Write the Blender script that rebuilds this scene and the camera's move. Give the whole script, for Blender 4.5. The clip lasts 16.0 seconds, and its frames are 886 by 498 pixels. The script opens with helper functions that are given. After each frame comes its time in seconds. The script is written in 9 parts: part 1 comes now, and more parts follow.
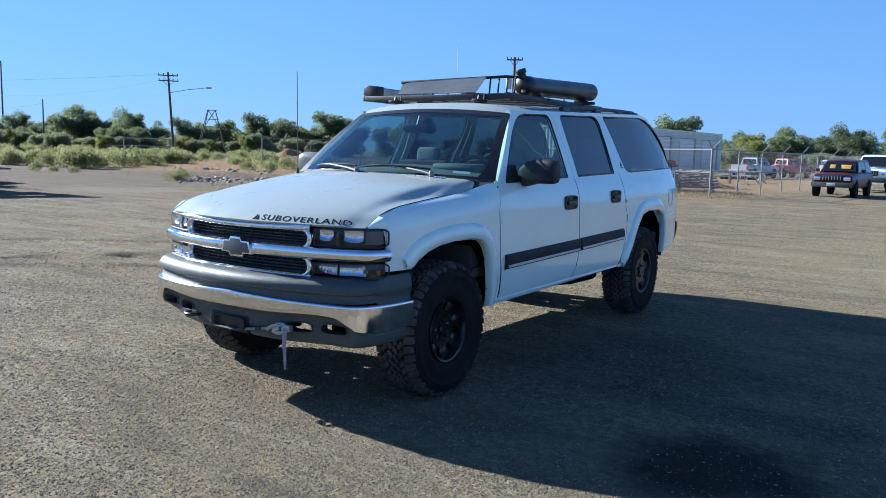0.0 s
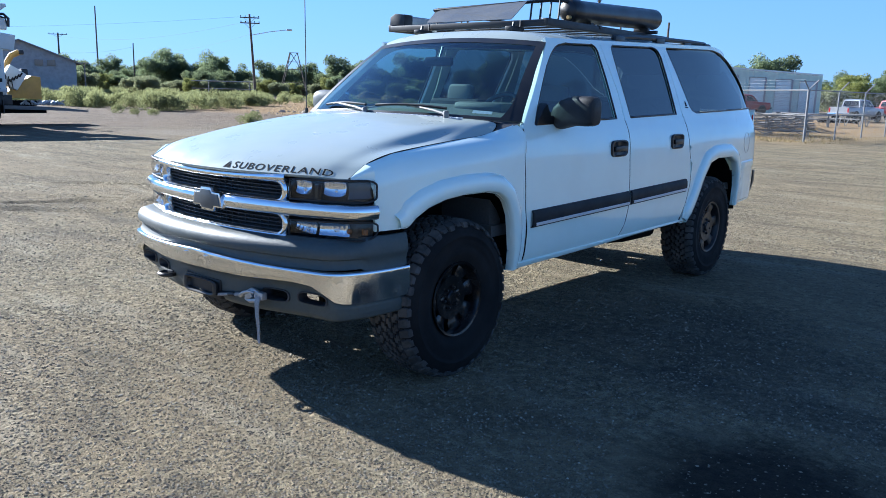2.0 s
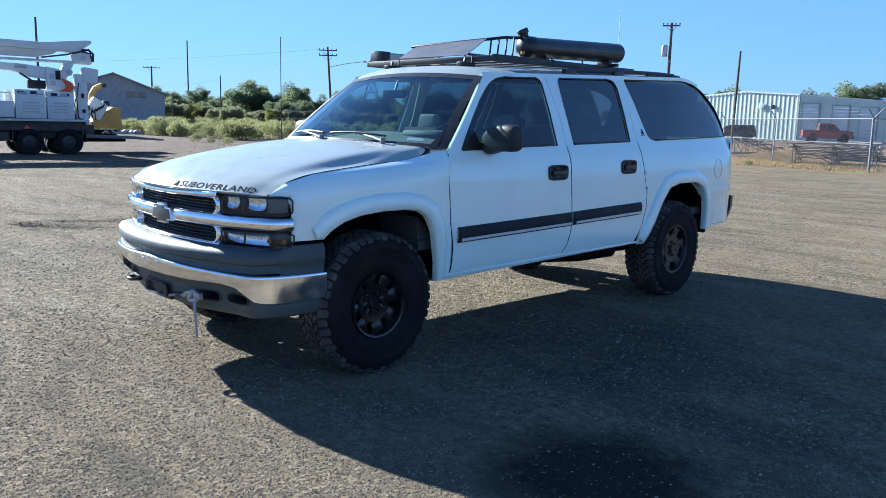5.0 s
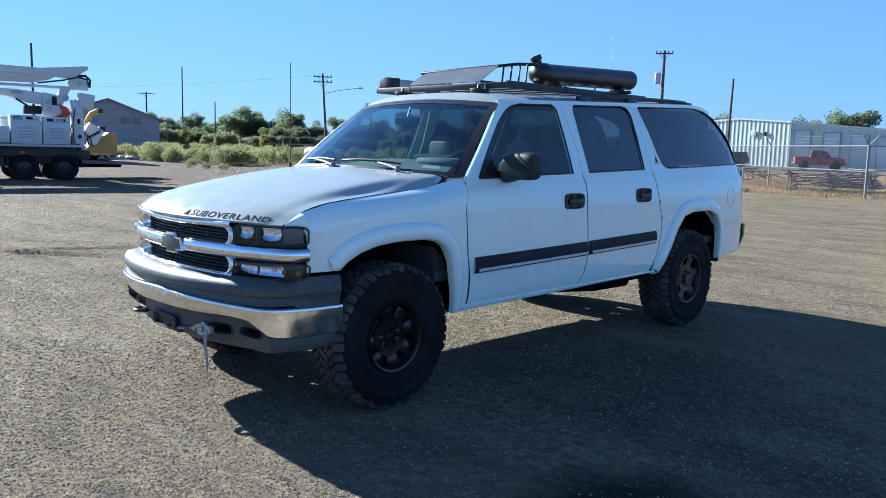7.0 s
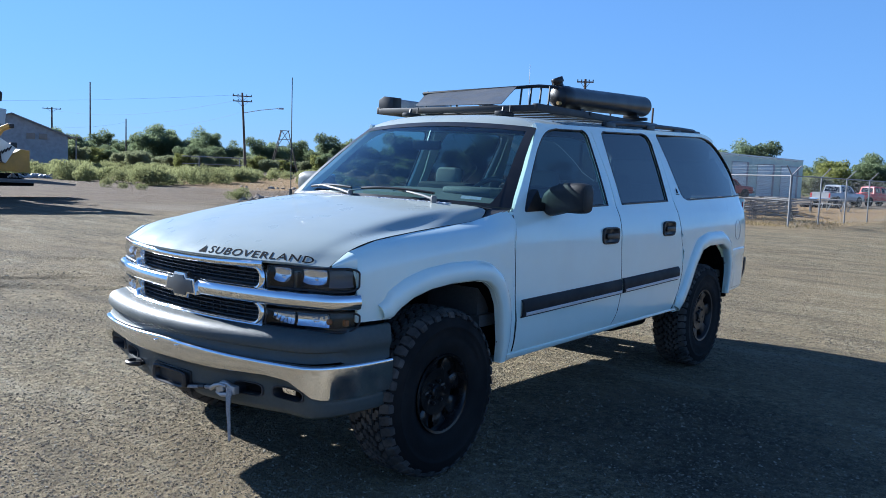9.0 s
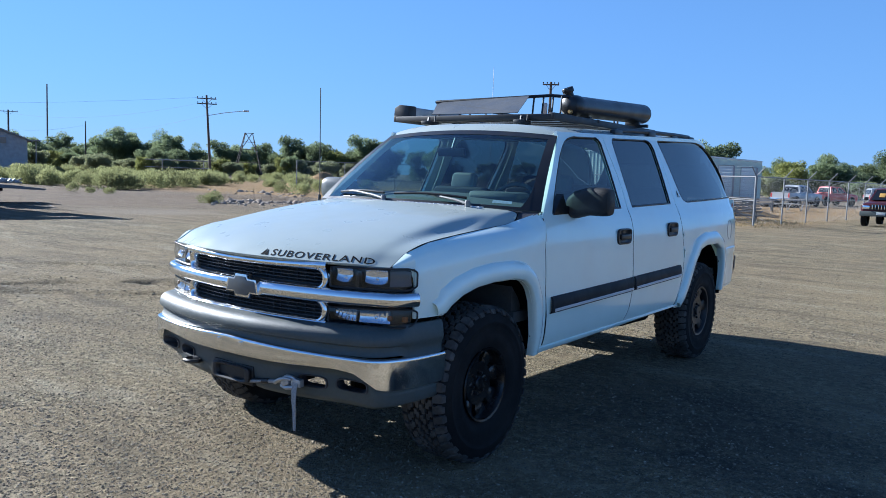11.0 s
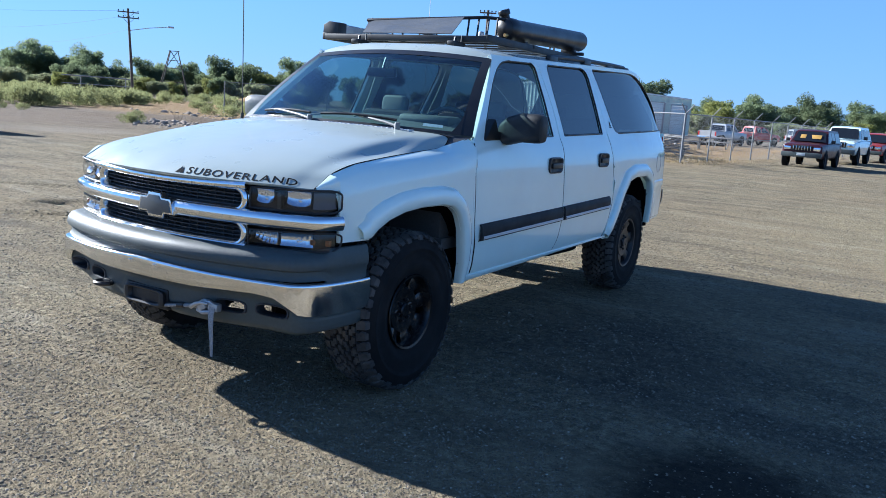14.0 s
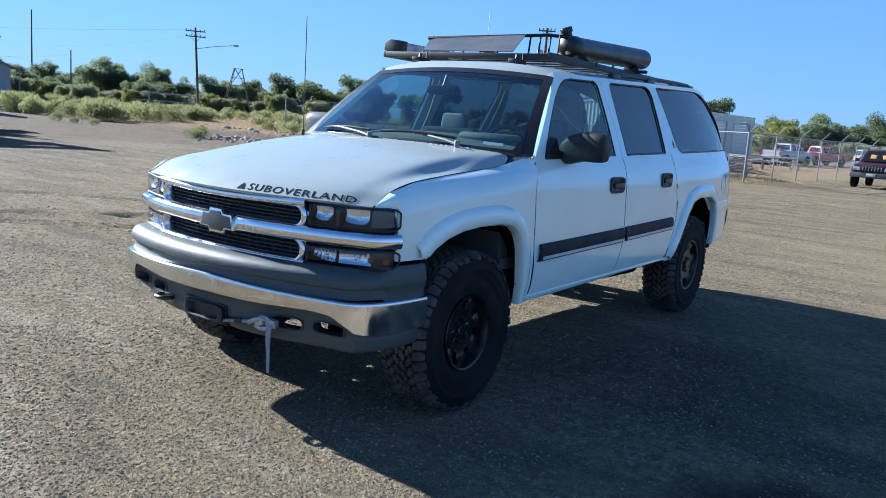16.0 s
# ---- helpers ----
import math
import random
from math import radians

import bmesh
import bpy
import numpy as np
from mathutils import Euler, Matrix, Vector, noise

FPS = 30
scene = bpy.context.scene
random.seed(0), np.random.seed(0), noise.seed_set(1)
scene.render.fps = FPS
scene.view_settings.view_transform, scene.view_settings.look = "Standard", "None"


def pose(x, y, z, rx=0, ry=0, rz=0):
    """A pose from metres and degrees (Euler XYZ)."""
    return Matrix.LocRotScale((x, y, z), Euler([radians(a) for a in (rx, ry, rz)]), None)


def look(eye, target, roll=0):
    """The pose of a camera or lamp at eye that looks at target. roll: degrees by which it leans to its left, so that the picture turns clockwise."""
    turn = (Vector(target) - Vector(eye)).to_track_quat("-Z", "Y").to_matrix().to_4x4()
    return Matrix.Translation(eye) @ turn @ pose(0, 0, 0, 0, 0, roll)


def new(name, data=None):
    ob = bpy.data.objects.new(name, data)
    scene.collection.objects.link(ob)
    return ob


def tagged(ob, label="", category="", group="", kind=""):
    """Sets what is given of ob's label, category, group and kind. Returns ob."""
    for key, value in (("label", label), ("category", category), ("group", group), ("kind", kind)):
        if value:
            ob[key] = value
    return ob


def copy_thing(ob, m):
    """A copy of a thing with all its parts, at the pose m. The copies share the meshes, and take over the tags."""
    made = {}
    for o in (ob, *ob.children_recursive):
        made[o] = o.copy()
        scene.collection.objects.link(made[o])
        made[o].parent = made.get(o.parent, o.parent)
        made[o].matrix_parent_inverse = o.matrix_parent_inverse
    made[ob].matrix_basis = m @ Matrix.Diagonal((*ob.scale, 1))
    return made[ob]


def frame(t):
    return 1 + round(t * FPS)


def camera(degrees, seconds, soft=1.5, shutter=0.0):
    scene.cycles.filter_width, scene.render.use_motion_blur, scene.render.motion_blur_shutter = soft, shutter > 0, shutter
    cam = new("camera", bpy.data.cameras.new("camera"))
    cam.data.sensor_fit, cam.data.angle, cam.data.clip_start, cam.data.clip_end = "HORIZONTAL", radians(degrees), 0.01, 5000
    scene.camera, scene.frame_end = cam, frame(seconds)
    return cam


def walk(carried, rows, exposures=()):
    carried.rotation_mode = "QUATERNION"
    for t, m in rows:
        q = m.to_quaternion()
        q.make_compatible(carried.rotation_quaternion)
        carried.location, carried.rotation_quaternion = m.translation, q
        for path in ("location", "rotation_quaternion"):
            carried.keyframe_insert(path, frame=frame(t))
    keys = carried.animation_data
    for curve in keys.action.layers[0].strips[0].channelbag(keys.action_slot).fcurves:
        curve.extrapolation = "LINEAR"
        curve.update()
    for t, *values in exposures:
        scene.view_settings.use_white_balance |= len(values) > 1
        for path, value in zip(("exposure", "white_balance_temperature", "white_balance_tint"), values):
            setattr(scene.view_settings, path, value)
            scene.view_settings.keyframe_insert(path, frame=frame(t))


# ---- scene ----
cam = camera(58.2, 16.0, soft=0.85)
PATH = [
    (0, (3.44, -3.901, 1.452), (2.338, -2.25, 1.212), 1.5),
    (0.5, (3.428, -3.761, 1.443), (2.304, -2.129, 1.171), 1.2),
    (1, (3.442, -3.557, 1.436), (2.249, -1.982, 1.126), 1.1),
    (1.5, (3.393, -3.322, 1.416), (2.162, -1.784, 1.07), 1.2),
    (2, (3.32, -3.071, 1.426), (2.071, -1.557, 1.042), 1.4),
    (2.5, (3.429, -2.876, 1.421), (2.158, -1.379, 1.041), 1.6),
    (3, (3.625, -2.72, 1.421), (2.32, -1.242, 1.086), 1.7),
    (5.5, (4.348, -2.883, 1.446), (2.932, -1.508, 1.124), 1.2),
    (6, (4.363, -2.874, 1.445), (2.934, -1.512, 1.123), 1.1),
    (6.5, (4.301, -2.852, 1.44), (2.866, -1.494, 1.129), 1.1),
    (7, (4.084, -2.868, 1.449), (2.688, -1.459, 1.195), 1.4),
    (7.5, (3.9, -2.856, 1.441), (2.552, -1.396, 1.215), 2.0),
    (8, (3.657, -2.772, 1.416), (2.354, -1.269, 1.204), 2.5),
    (8.5, (3.405, -2.804, 1.429), (2.127, -1.279, 1.223), 2.7),
    (9, (3.202, -2.926, 1.456), (1.956, -1.373, 1.265), 2.3),
    (11.5, (3.064, -3.421, 1.465), (1.902, -1.805, 1.271), 2.3),
    (12, (3.07, -3.424, 1.456), (1.926, -1.799, 1.237), 2.6),
    (12.5, (3.076, -3.428, 1.447), (1.966, -1.783, 1.202), 3.0),
    (13, (3.061, -3.438, 1.434), (1.989, -1.774, 1.149), 3.2),
    (13.5, (3.033, -3.401, 1.427), (2.001, -1.72, 1.097), 3.7),
    (14, (3.022, -3.282, 1.427), (2.009, -1.593, 1.079), 4.0),
    (14.5, (3.031, -3.154, 1.421), (1.981, -1.483, 1.095), 4.2),
    (15, (3.035, -3.112, 1.42), (1.949, -1.463, 1.102), 4.3),
    (15.5, (3.007, -3.125, 1.418), (1.891, -1.496, 1.102), 4.4),
    (16, (2.976, -3.243, 1.429), (1.842, -1.626, 1.113), 4.3),
]
walk(cam, [(t, look(eye, target, roll)) for t, eye, target, roll in PATH],
     exposures=[(t, 1.66 + e, 5000, 10.5) for t, e in ((0.0, -0.05), (1.0, 0.05), (2.5, 0.25), (3.2, 0.25), (6.0, 0.15), (7.5, 0.08), (9.0, -0.08), (11.5, -0.08), (12.5, -0.05), (14.0, 0.12), (15.5, 0.08), (16.0, 0.08))])

# ---------------------------------------------------------------- world, sun, exposure
SUN_EL, SUN_AZ = 24.5, -93.0          # degrees; azimuth from +y towards +x
world = bpy.data.worlds.new("sky")
scene.world = world
world.use_nodes = True
wn = world.node_tree
for n in list(wn.nodes):
    wn.nodes.remove(n)
w_out = wn.nodes.new("ShaderNodeOutputWorld")
w_bg = wn.nodes.new("ShaderNodeBackground")
w_sky = wn.nodes.new("ShaderNodeTexSky")
w_sky.sky_type = "NISHITA"
w_sky.sun_disc = False
w_sky.sun_elevation = radians(SUN_EL)
w_sky.sun_rotation = radians(SUN_AZ)
w_sky.altitude = 1200
w_sky.air_density = 0.95
w_sky.dust_density = 0.0
w_sky.ozone_density = 4.0
w_bg.inputs["Strength"].default_value = 0.050
# thin haze along the horizon, all round
w_haze = wn.nodes.new("ShaderNodeMix")
w_haze.data_type = "RGBA"
w_dir = wn.nodes.new("ShaderNodeTexCoord")
w_sep = wn.nodes.new("ShaderNodeSeparateXYZ")
w_low = wn.nodes.new("ShaderNodeMapRange")
w_low.inputs[1].default_value, w_low.inputs[2].default_value, w_low.inputs[3].default_value, w_low.inputs[4].default_value = 0.0, 0.6, 0.80, 0.0
wn.links.new(w_dir.outputs["Generated"], w_sep.inputs[0])
wn.links.new(w_sep.outputs[2], w_low.inputs[0])
wn.links.new(w_low.outputs[0], w_haze.inputs[0])
w_haze.inputs[7].default_value = (1.60, 2.76, 4.45, 1)
wn.links.new(w_sky.outputs[0], w_haze.inputs[6])
wn.links.new(w_haze.outputs[2], w_bg.inputs[0])
wn.links.new(w_bg.outputs[0], w_out.inputs[0])

sun_data = bpy.data.lights.new("sun", "SUN")
sun_data.energy = 4.4
sun_data.angle = radians(0.55)
sun_data.color = (1.0, 0.88, 0.70)
sun_way = Vector((math.sin(radians(SUN_AZ)) * math.cos(radians(SUN_EL)), math.cos(radians(SUN_AZ)) * math.cos(radians(SUN_EL)), math.sin(radians(SUN_EL))))
sun = new("sun", sun_data)
sun.matrix_world = look(sun_way * 60, (0, 0, 0))


# ---------------------------------------------------------------- mesh helpers
def grid(bm, rows, closed=False, mat=0):
    vs = [[bm.verts.new(p) for p in row] for row in rows]
    made = []
    for a, b in zip(vs, vs[1:]):
        n = len(a)
        for k in range(n if closed else n - 1):
            k2 = (k + 1) % n
            try:
                f = bm.faces.new((a[k], a[k2], b[k2], b[k]))
                f.material_index = mat
                made.append(f)
            except ValueError:
                pass
    return made


def face_to(bm, way, faces=None):
    """Turn the faces so that on the whole they face that way."""
    bm.normal_update()
    faces = faces or list(bm.faces)
    s = Vector((0, 0, 0))
    for f in faces:
        s += f.normal * f.calc_area()
    if s.dot(Vector(way)) < 0:
        bmesh.ops.reverse_faces(bm, faces=faces)
    bm.normal_update()


def thick(bm, t):
    """Give the open sheet a thickness behind its face."""
    bm.normal_update()
    fs = list(bm.faces)
    rim = [e for e in bm.edges if len(e.link_faces) == 1]
    under = {v: bm.verts.new(v.co - v.normal * t) for v in list(bm.verts)}
    for f in fs:
        bm.faces.new([under[v] for v in reversed(f.verts)])
    for e in rim:
        lp = e.link_loops[0]
        a, b = lp.vert, lp.link_loop_next.vert
        bm.faces.new((b, a, under[a], under[b]))
    bm.normal_update()


def box(bm, c, s, bevel=0.0, turn=None, seg=2):
    m = Matrix.Translation(c)
    if turn is not None:
        m = m @ turn
    m = m @ Matrix.Diagonal((s[0], s[1], s[2], 1))
    made = bmesh.ops.create_cube(bm, size=1, matrix=m)
    if bevel > 0:
        es = {e for v in made["verts"] for e in v.link_edges}
        bmesh.ops.bevel(bm, geom=list(es), offset=bevel, segments=seg, affect="EDGES", profile=0.6)


def prism(bm, pts, a, b, axis="x", bevel=0.0):
    """A closed outline, pulled along an axis from a to b. Outline pairs are the other two axes in order."""
    def at(p, h):
        return {"x": (h, p[0], p[1]), "y": (p[0], h, p[1]), "z": (p[0], p[1], h)}[axis]
    lo = [bm.verts.new(at(p, a)) for p in pts]
    hi = [bm.verts.new(at(p, b)) for p in pts]
    fs = [bm.faces.new(lo[::-1]), bm.faces.new(hi)]
    n = len(pts)
    for k in range(n):
        fs.append(bm.faces.new((lo[k], lo[(k + 1) % n], hi[(k + 1) % n], hi[k])))
    bmesh.ops.recalc_face_normals(bm, faces=fs)
    if bevel > 0:
        es = [e for e in {e for f in fs[:2] for e in f.edges}]
        bmesh.ops.bevel(bm, geom=es, offset=bevel, segments=2, affect="EDGES", profile=0.6)


def tube(bm, pts, r, n=8, caps=True, r2=None):
    pts = [Vector(p) for p in pts]
    rows = []
    up = None
    for i, p in enumerate(pts):
        d = (pts[min(i + 1, len(pts) - 1)] - pts[max(i - 1, 0)]).normalized()
        if up is None:
            up = d.orthogonal().normalized()
        up = (up - d * up.dot(d)).normalized()
        side = d.cross(up)
        rr = r if r2 is None else r + (r2 - r) * i / (len(pts) - 1)
        rows.append([p + (up * math.cos(a) + side * math.sin(a)) * rr for a in [2 * math.pi * k / n for k in range(n)]])
    vs = [[bm.verts.new(p) for p in row] for row in rows]
    for a, b in zip(vs, vs[1:]):
        for k in range(n):
            bm.faces.new((a[k], a[(k + 1) % n], b[(k + 1) % n], b[k]))
    if caps:
        bm.faces.new(vs[0][::-1])
        bm.faces.new(vs[-1])


def lathe(bm, prof, n=48, m=None, mat=0):
    """Turn a profile of (radius, height) about z, then move it by m."""
    m = m or Matrix()
    rows = []
    for r, h in prof:
        rows.append([m @ Vector((r * math.cos(2 * math.pi * k / n), r * math.sin(2 * math.pi * k / n), h)) for k in range(n)])
    return grid(bm, rows, closed=True, mat=mat)


def part(name, bm, mat, parent=None, label="", angle=35, kind="", category="", group=""):
    me = bpy.data.meshes.new(name)
    bm.normal_update()
    bm.to_mesh(me)
    bm.free()
    for m in (mat if isinstance(mat, (list, tuple)) else [mat]):
        me.materials.append(m)
    me.polygons.foreach_set("use_smooth", [True] * len(me.polygons))
    me.set_sharp_from_angle(angle=radians(angle))
    ob = new(name, me)
    if parent is not None:
        ob.parent = parent
    tagged(ob, label, category, group, kind)
    return ob


def thing(name, label, category, at=(0, 0, 0), turn=0.0, group="", kind=""):
    ob = new(name)
    ob.empty_display_size = 0.2
    ob.matrix_basis = pose(*at, 0, 0, turn)
    return tagged(ob, label, category, group, kind)


def curve(v, xs, ys):
    """A smooth curve through the points, with no overshoot to speak of."""
    n = len(xs)
    if v <= xs[0]:
        return ys[0]
    if v >= xs[-1]:
        return ys[-1]
    d = [(ys[k + 1] - ys[k]) / (xs[k + 1] - xs[k]) for k in range(n - 1)]
    m = [d[0]] + [0.0 if d[k - 1] * d[k] <= 0 else 2 * d[k - 1] * d[k] / (d[k - 1] + d[k]) for k in range(1, n - 1)] + [d[-1]]
    k = max(i for i in range(n - 1) if xs[i] <= v)
    h = xs[k + 1] - xs[k]
    q = (v - xs[k]) / h
    return (2 * q ** 3 - 3 * q * q + 1) * ys[k] + (q ** 3 - 2 * q * q + q) * h * m[k] + (-2 * q ** 3 + 3 * q * q) * ys[k + 1] + (q ** 3 - q * q) * h * m[k + 1]


def lerp(v, xs, ys):
    return float(np.interp(v, xs, ys))


# ---------------------------------------------------------------- materials
def material(name, base=(0.5, 0.5, 0.5), rough=0.5, metal=0.0, grain=0.0, grain_scale=40.0, dirt=None, dirt_amount=0.0, dirt_scale=1.5,
             bump=0.0, bump_scale=80.0, coat=0.0, coord="Object", rand=0.0, spec=0.5, gloss_var=0.1):
    """A surface with grain and stains at two scales, a fine relief and an uneven gloss."""
    m = bpy.data.materials.new(name)
    m.use_nodes = True
    nt = m.node_tree
    b = nt.nodes["Principled BSDF"]
    b.inputs["Roughness"].default_value = rough
    b.inputs["Metallic"].default_value = metal
    b.inputs["Coat Weight"].default_value = coat
    b.inputs["Coat Roughness"].default_value = 0.04
    b.inputs["Specular IOR Level"].default_value = spec
    tc = nt.nodes.new("ShaderNodeTexCoord")
    col = nt.nodes.new("ShaderNodeRGB")
    col.outputs[0].default_value = (*base, 1)
    last = col.outputs[0]

    def noise_at(scale, detail):
        n = nt.nodes.new("ShaderNodeTexNoise")
        n.inputs["Scale"].default_value = scale
        n.inputs["Detail"].default_value = detail
        nt.links.new(tc.outputs[coord], n.inputs["Vector"])
        return n

    def mixed(fac, a, bcol, mode="MIX"):
        x = nt.nodes.new("ShaderNodeMix")
        x.data_type, x.blend_type = "RGBA", mode
        nt.links.new(fac, x.inputs[0])
        nt.links.new(a, x.inputs[6])
        if isinstance(bcol, tuple):
            x.inputs[7].default_value = (*bcol, 1)
        else:
            nt.links.new(bcol, x.inputs[7])
        return x.outputs[2]

    def ramp(val, lo, hi, a, c):
        r = nt.nodes.new("ShaderNodeMapRange")
        r.inputs[1].default_value, r.inputs[2].default_value, r.inputs[3].default_value, r.inputs[4].default_value = lo, hi, a, c
        nt.links.new(val, r.inputs[0])
        return r.outputs[0]

    if grain > 0:
        g = noise_at(grain_scale, 4)
        last = mixed(ramp(g.outputs[0], 0.3, 0.7, 0, 1), last, tuple(c * (1 - grain) for c in base))
    if dirt is not None and dirt_amount > 0:
        d = noise_at(dirt_scale, 6)
        last = mixed(ramp(d.outputs[0], 0.45, 0.75, 0, dirt_amount), last, dirt)
    if rand > 0:
        oi = nt.nodes.new("ShaderNodeObjectInfo")
        hs = nt.nodes.new("ShaderNodeHueSaturation")
        nt.links.new(ramp(oi.outputs["Random"], 0, 1, 1 - rand, 1 + rand), hs.inputs["Value"])
        nt.links.new(last, hs.inputs["Color"])
        last = hs.outputs[0]
    nt.links.new(last, b.inputs["Base Color"])
    if gloss_var > 0:
        rn = noise_at(dirt_scale * 2.3 + 1, 5)
        nt.links.new(ramp(rn.outputs[0], 0.3, 0.7, max(rough - gloss_var * rough, 0.01), min(rough + gloss_var, 1)), b.inputs["Roughness"])
    if bump > 0:
        bn = noise_at(bump_scale, 5)
        bp = nt.nodes.new("ShaderNodeBump")
        bp.inputs["Strength"].default_value = bump
        bp.inputs["Distance"].default_value = 0.01
        nt.links.new(bn.outputs[0], bp.inputs["Height"])
        nt.links.new(bp.outputs[0], b.inputs["Normal"])
    return m


def glass(name, tint, gloss=0.03, base_gloss=0.045):
    """A tinted pane: what lies behind it shows darkened, and it mirrors more at a slant."""
    m = bpy.data.materials.new(name)
    m.use_nodes = True
    nt = m.node_tree
    nt.nodes.remove(nt.nodes["Principled BSDF"])
    out = nt.nodes["Material Output"]
    tr = nt.nodes.new("ShaderNodeBsdfTransparent")
    tr.inputs[0].default_value = (*tint, 1)
    gl = nt.nodes.new("ShaderNodeBsdfGlossy")
    gl.inputs["Roughness"].default_value = gloss
    lw = nt.nodes.new("ShaderNodeLayerWeight")
    lw.inputs[0].default_value = 0.5
    pw = nt.nodes.new("ShaderNodeMath")
    pw.operation = "POWER"
    pw.inputs[1].default_value = 5.0
    nt.links.new(lw.outputs["Facing"], pw.inputs[0])
    fr = nt.nodes.new("ShaderNodeMapRange")
    fr.inputs[3].default_value, fr.inputs[4].default_value = base_gloss, 1.0
    nt.links.new(pw.outputs[0], fr.inputs[0])
    mx = nt.nodes.new("ShaderNodeMixShader")
    nt.links.new(fr.outputs[0], mx.inputs[0])
    nt.links.new(tr.outputs[0], mx.inputs[1])
    nt.links.new(gl.outputs[0], mx.inputs[2])
    nt.links.new(mx.outputs[0], out.inputs[0])
    return m


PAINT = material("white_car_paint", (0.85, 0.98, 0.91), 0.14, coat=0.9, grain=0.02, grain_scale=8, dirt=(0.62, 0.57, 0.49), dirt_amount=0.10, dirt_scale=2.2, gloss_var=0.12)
# hood and roof white: duller gloss, base darkened to hold down their sunlit brightness
PAINT_TOP_DIM = material("dimmed_white_top_paint", (0.375, 0.42, 0.39), 0.28, coat=0.35, spec=0.35, grain=0.03, grain_scale=8, dirt=(0.44, 0.41, 0.35), dirt_amount=0.15, dirt_scale=2.2, gloss_var=0.12)
CHROME = material("chrome", (0.82, 0.83, 0.84), 0.06, 1.0, grain=0.05, grain_scale=30, dirt=(0.5, 0.48, 0.45), dirt_amount=0.15, dirt_scale=6, gloss_var=0.15)
GREY_PLASTIC = material("grey_bumper_plastic", (0.062, 0.078, 0.077), 0.5, grain=0.15, grain_scale=60, dirt=(0.14, 0.13, 0.12), dirt_amount=0.3, dirt_scale=3, bump=0.15, bump_scale=500)
DARK_PLASTIC = material("dark_trim_plastic", (0.035, 0.037, 0.042), 0.45, grain=0.2, grain_scale=50, dirt=(0.10, 0.095, 0.09), dirt_amount=0.3, dirt_scale=4, bump=0.12, bump_scale=500)
MOULD = material("dark_moulding_rubber", (0.018, 0.020, 0.024), 0.55, spec=0.2, grain=0.2, grain_scale=50, dirt=(0.05, 0.048, 0.045), dirt_amount=0.3, dirt_scale=4)
BLACK = material("black_plastic", (0.012, 0.012, 0.013), 0.35, grain=0.2, grain_scale=60, dirt=(0.05, 0.048, 0.045), dirt_amount=0.2, dirt_scale=5)
UNDER = material("underbody_black", (0.008, 0.008, 0.008), 0.9, grain=0.3, grain_scale=20, dirt=(0.016, 0.014, 0.012), dirt_amount=0.4, spec=0.05)
RUBBER = material("tyre_rubber", (0.010, 0.010, 0.0105), 0.8, spec=0.2, grain=0.2, grain_scale=70, dirt=(0.032, 0.029, 0.026), dirt_amount=0.5, dirt_scale=4, bump=0.15, bump_scale=200)
TREAD = material("dusty_tread_rubber", (0.065, 0.063, 0.060), 0.85, spec=0.2, grain=0.3, grain_scale=60, dirt=(0.19, 0.175, 0.155), dirt_amount=0.6, dirt_scale=8, bump=0.2, bump_scale=200)
WHEEL_BLACK = material("black_wheel_enamel", (0.006, 0.006, 0.0065), 0.2, spec=0.5, grain=0.2, dirt=(0.06, 0.055, 0.05), dirt_amount=0.4, dirt_scale=6)
ALLOY = material("dark_dusty_alloy", (0.030, 0.029, 0.028), 0.35, 0.3, grain=0.2, grain_scale=40, dirt=(0.05, 0.047, 0.044), dirt_amount=0.5, dirt_scale=6)
STEEL = material("galvanised_steel", (0.50, 0.51, 0.52), 0.45, 0.7, grain=0.25, grain_scale=30, dirt=(0.3, 0.28, 0.25), dirt_amount=0.3, dirt_scale=3)
FAIRING = material("grey_coated_sheet", (0.085, 0.09, 0.095), 0.45, grain=0.15, grain_scale=30, dirt=(0.2, 0.19, 0.17), dirt_amount=0.25, dirt_scale=3, bump=0.1, bump_scale=300)
BLACK_STEEL = material("black_coated_steel", (0.016, 0.016, 0.017), 0.45, grain=0.2, grain_scale=40, dirt=(0.08, 0.07, 0.06), dirt_amount=0.3, dirt_scale=5)
TUBE_BLACK = material("black_pipe_plastic", (0.014, 0.014, 0.015), 0.3, grain=0.2, grain_scale=20, dirt=(0.09, 0.085, 0.08), dirt_amount=0.35, dirt_scale=3, bump=0.1, bump_scale=30)
DECAL = material("black_vinyl", (0.008, 0.009, 0.012), 0.9, grain=0.1, gloss_var=0.05, spec=0.08)
SEAT_GREY = material("dark_seat_cloth", (0.085, 0.083, 0.08), 0.9, grain=0.2, grain_scale=200, dirt=(0.12, 0.11, 0.10), dirt_amount=0.3, bump=0.2, bump_scale=600)
HEADREST = material("beige_headrest_cloth", (0.42, 0.40, 0.36), 0.9, grain=0.2, grain_scale=200, bump=0.2, bump_scale=600)
CABIN = material("cabin_trim", (0.10, 0.10, 0.097), 0.7, grain=0.2, grain_scale=80, dirt=(0.11, 0.1, 0.09), dirt_amount=0.3, bump=0.1, bump_scale=300)
DASH = material("dark_dashboard", (0.075, 0.078, 0.075), 0.6, grain=0.2, grain_scale=120, dirt=(0.09, 0.085, 0.08), dirt_amount=0.3, bump=0.1, bump_scale=400)
GLASS_FRONT = glass("windshield_glass", (0.76, 0.97, 0.94), 0.03, 0.13)
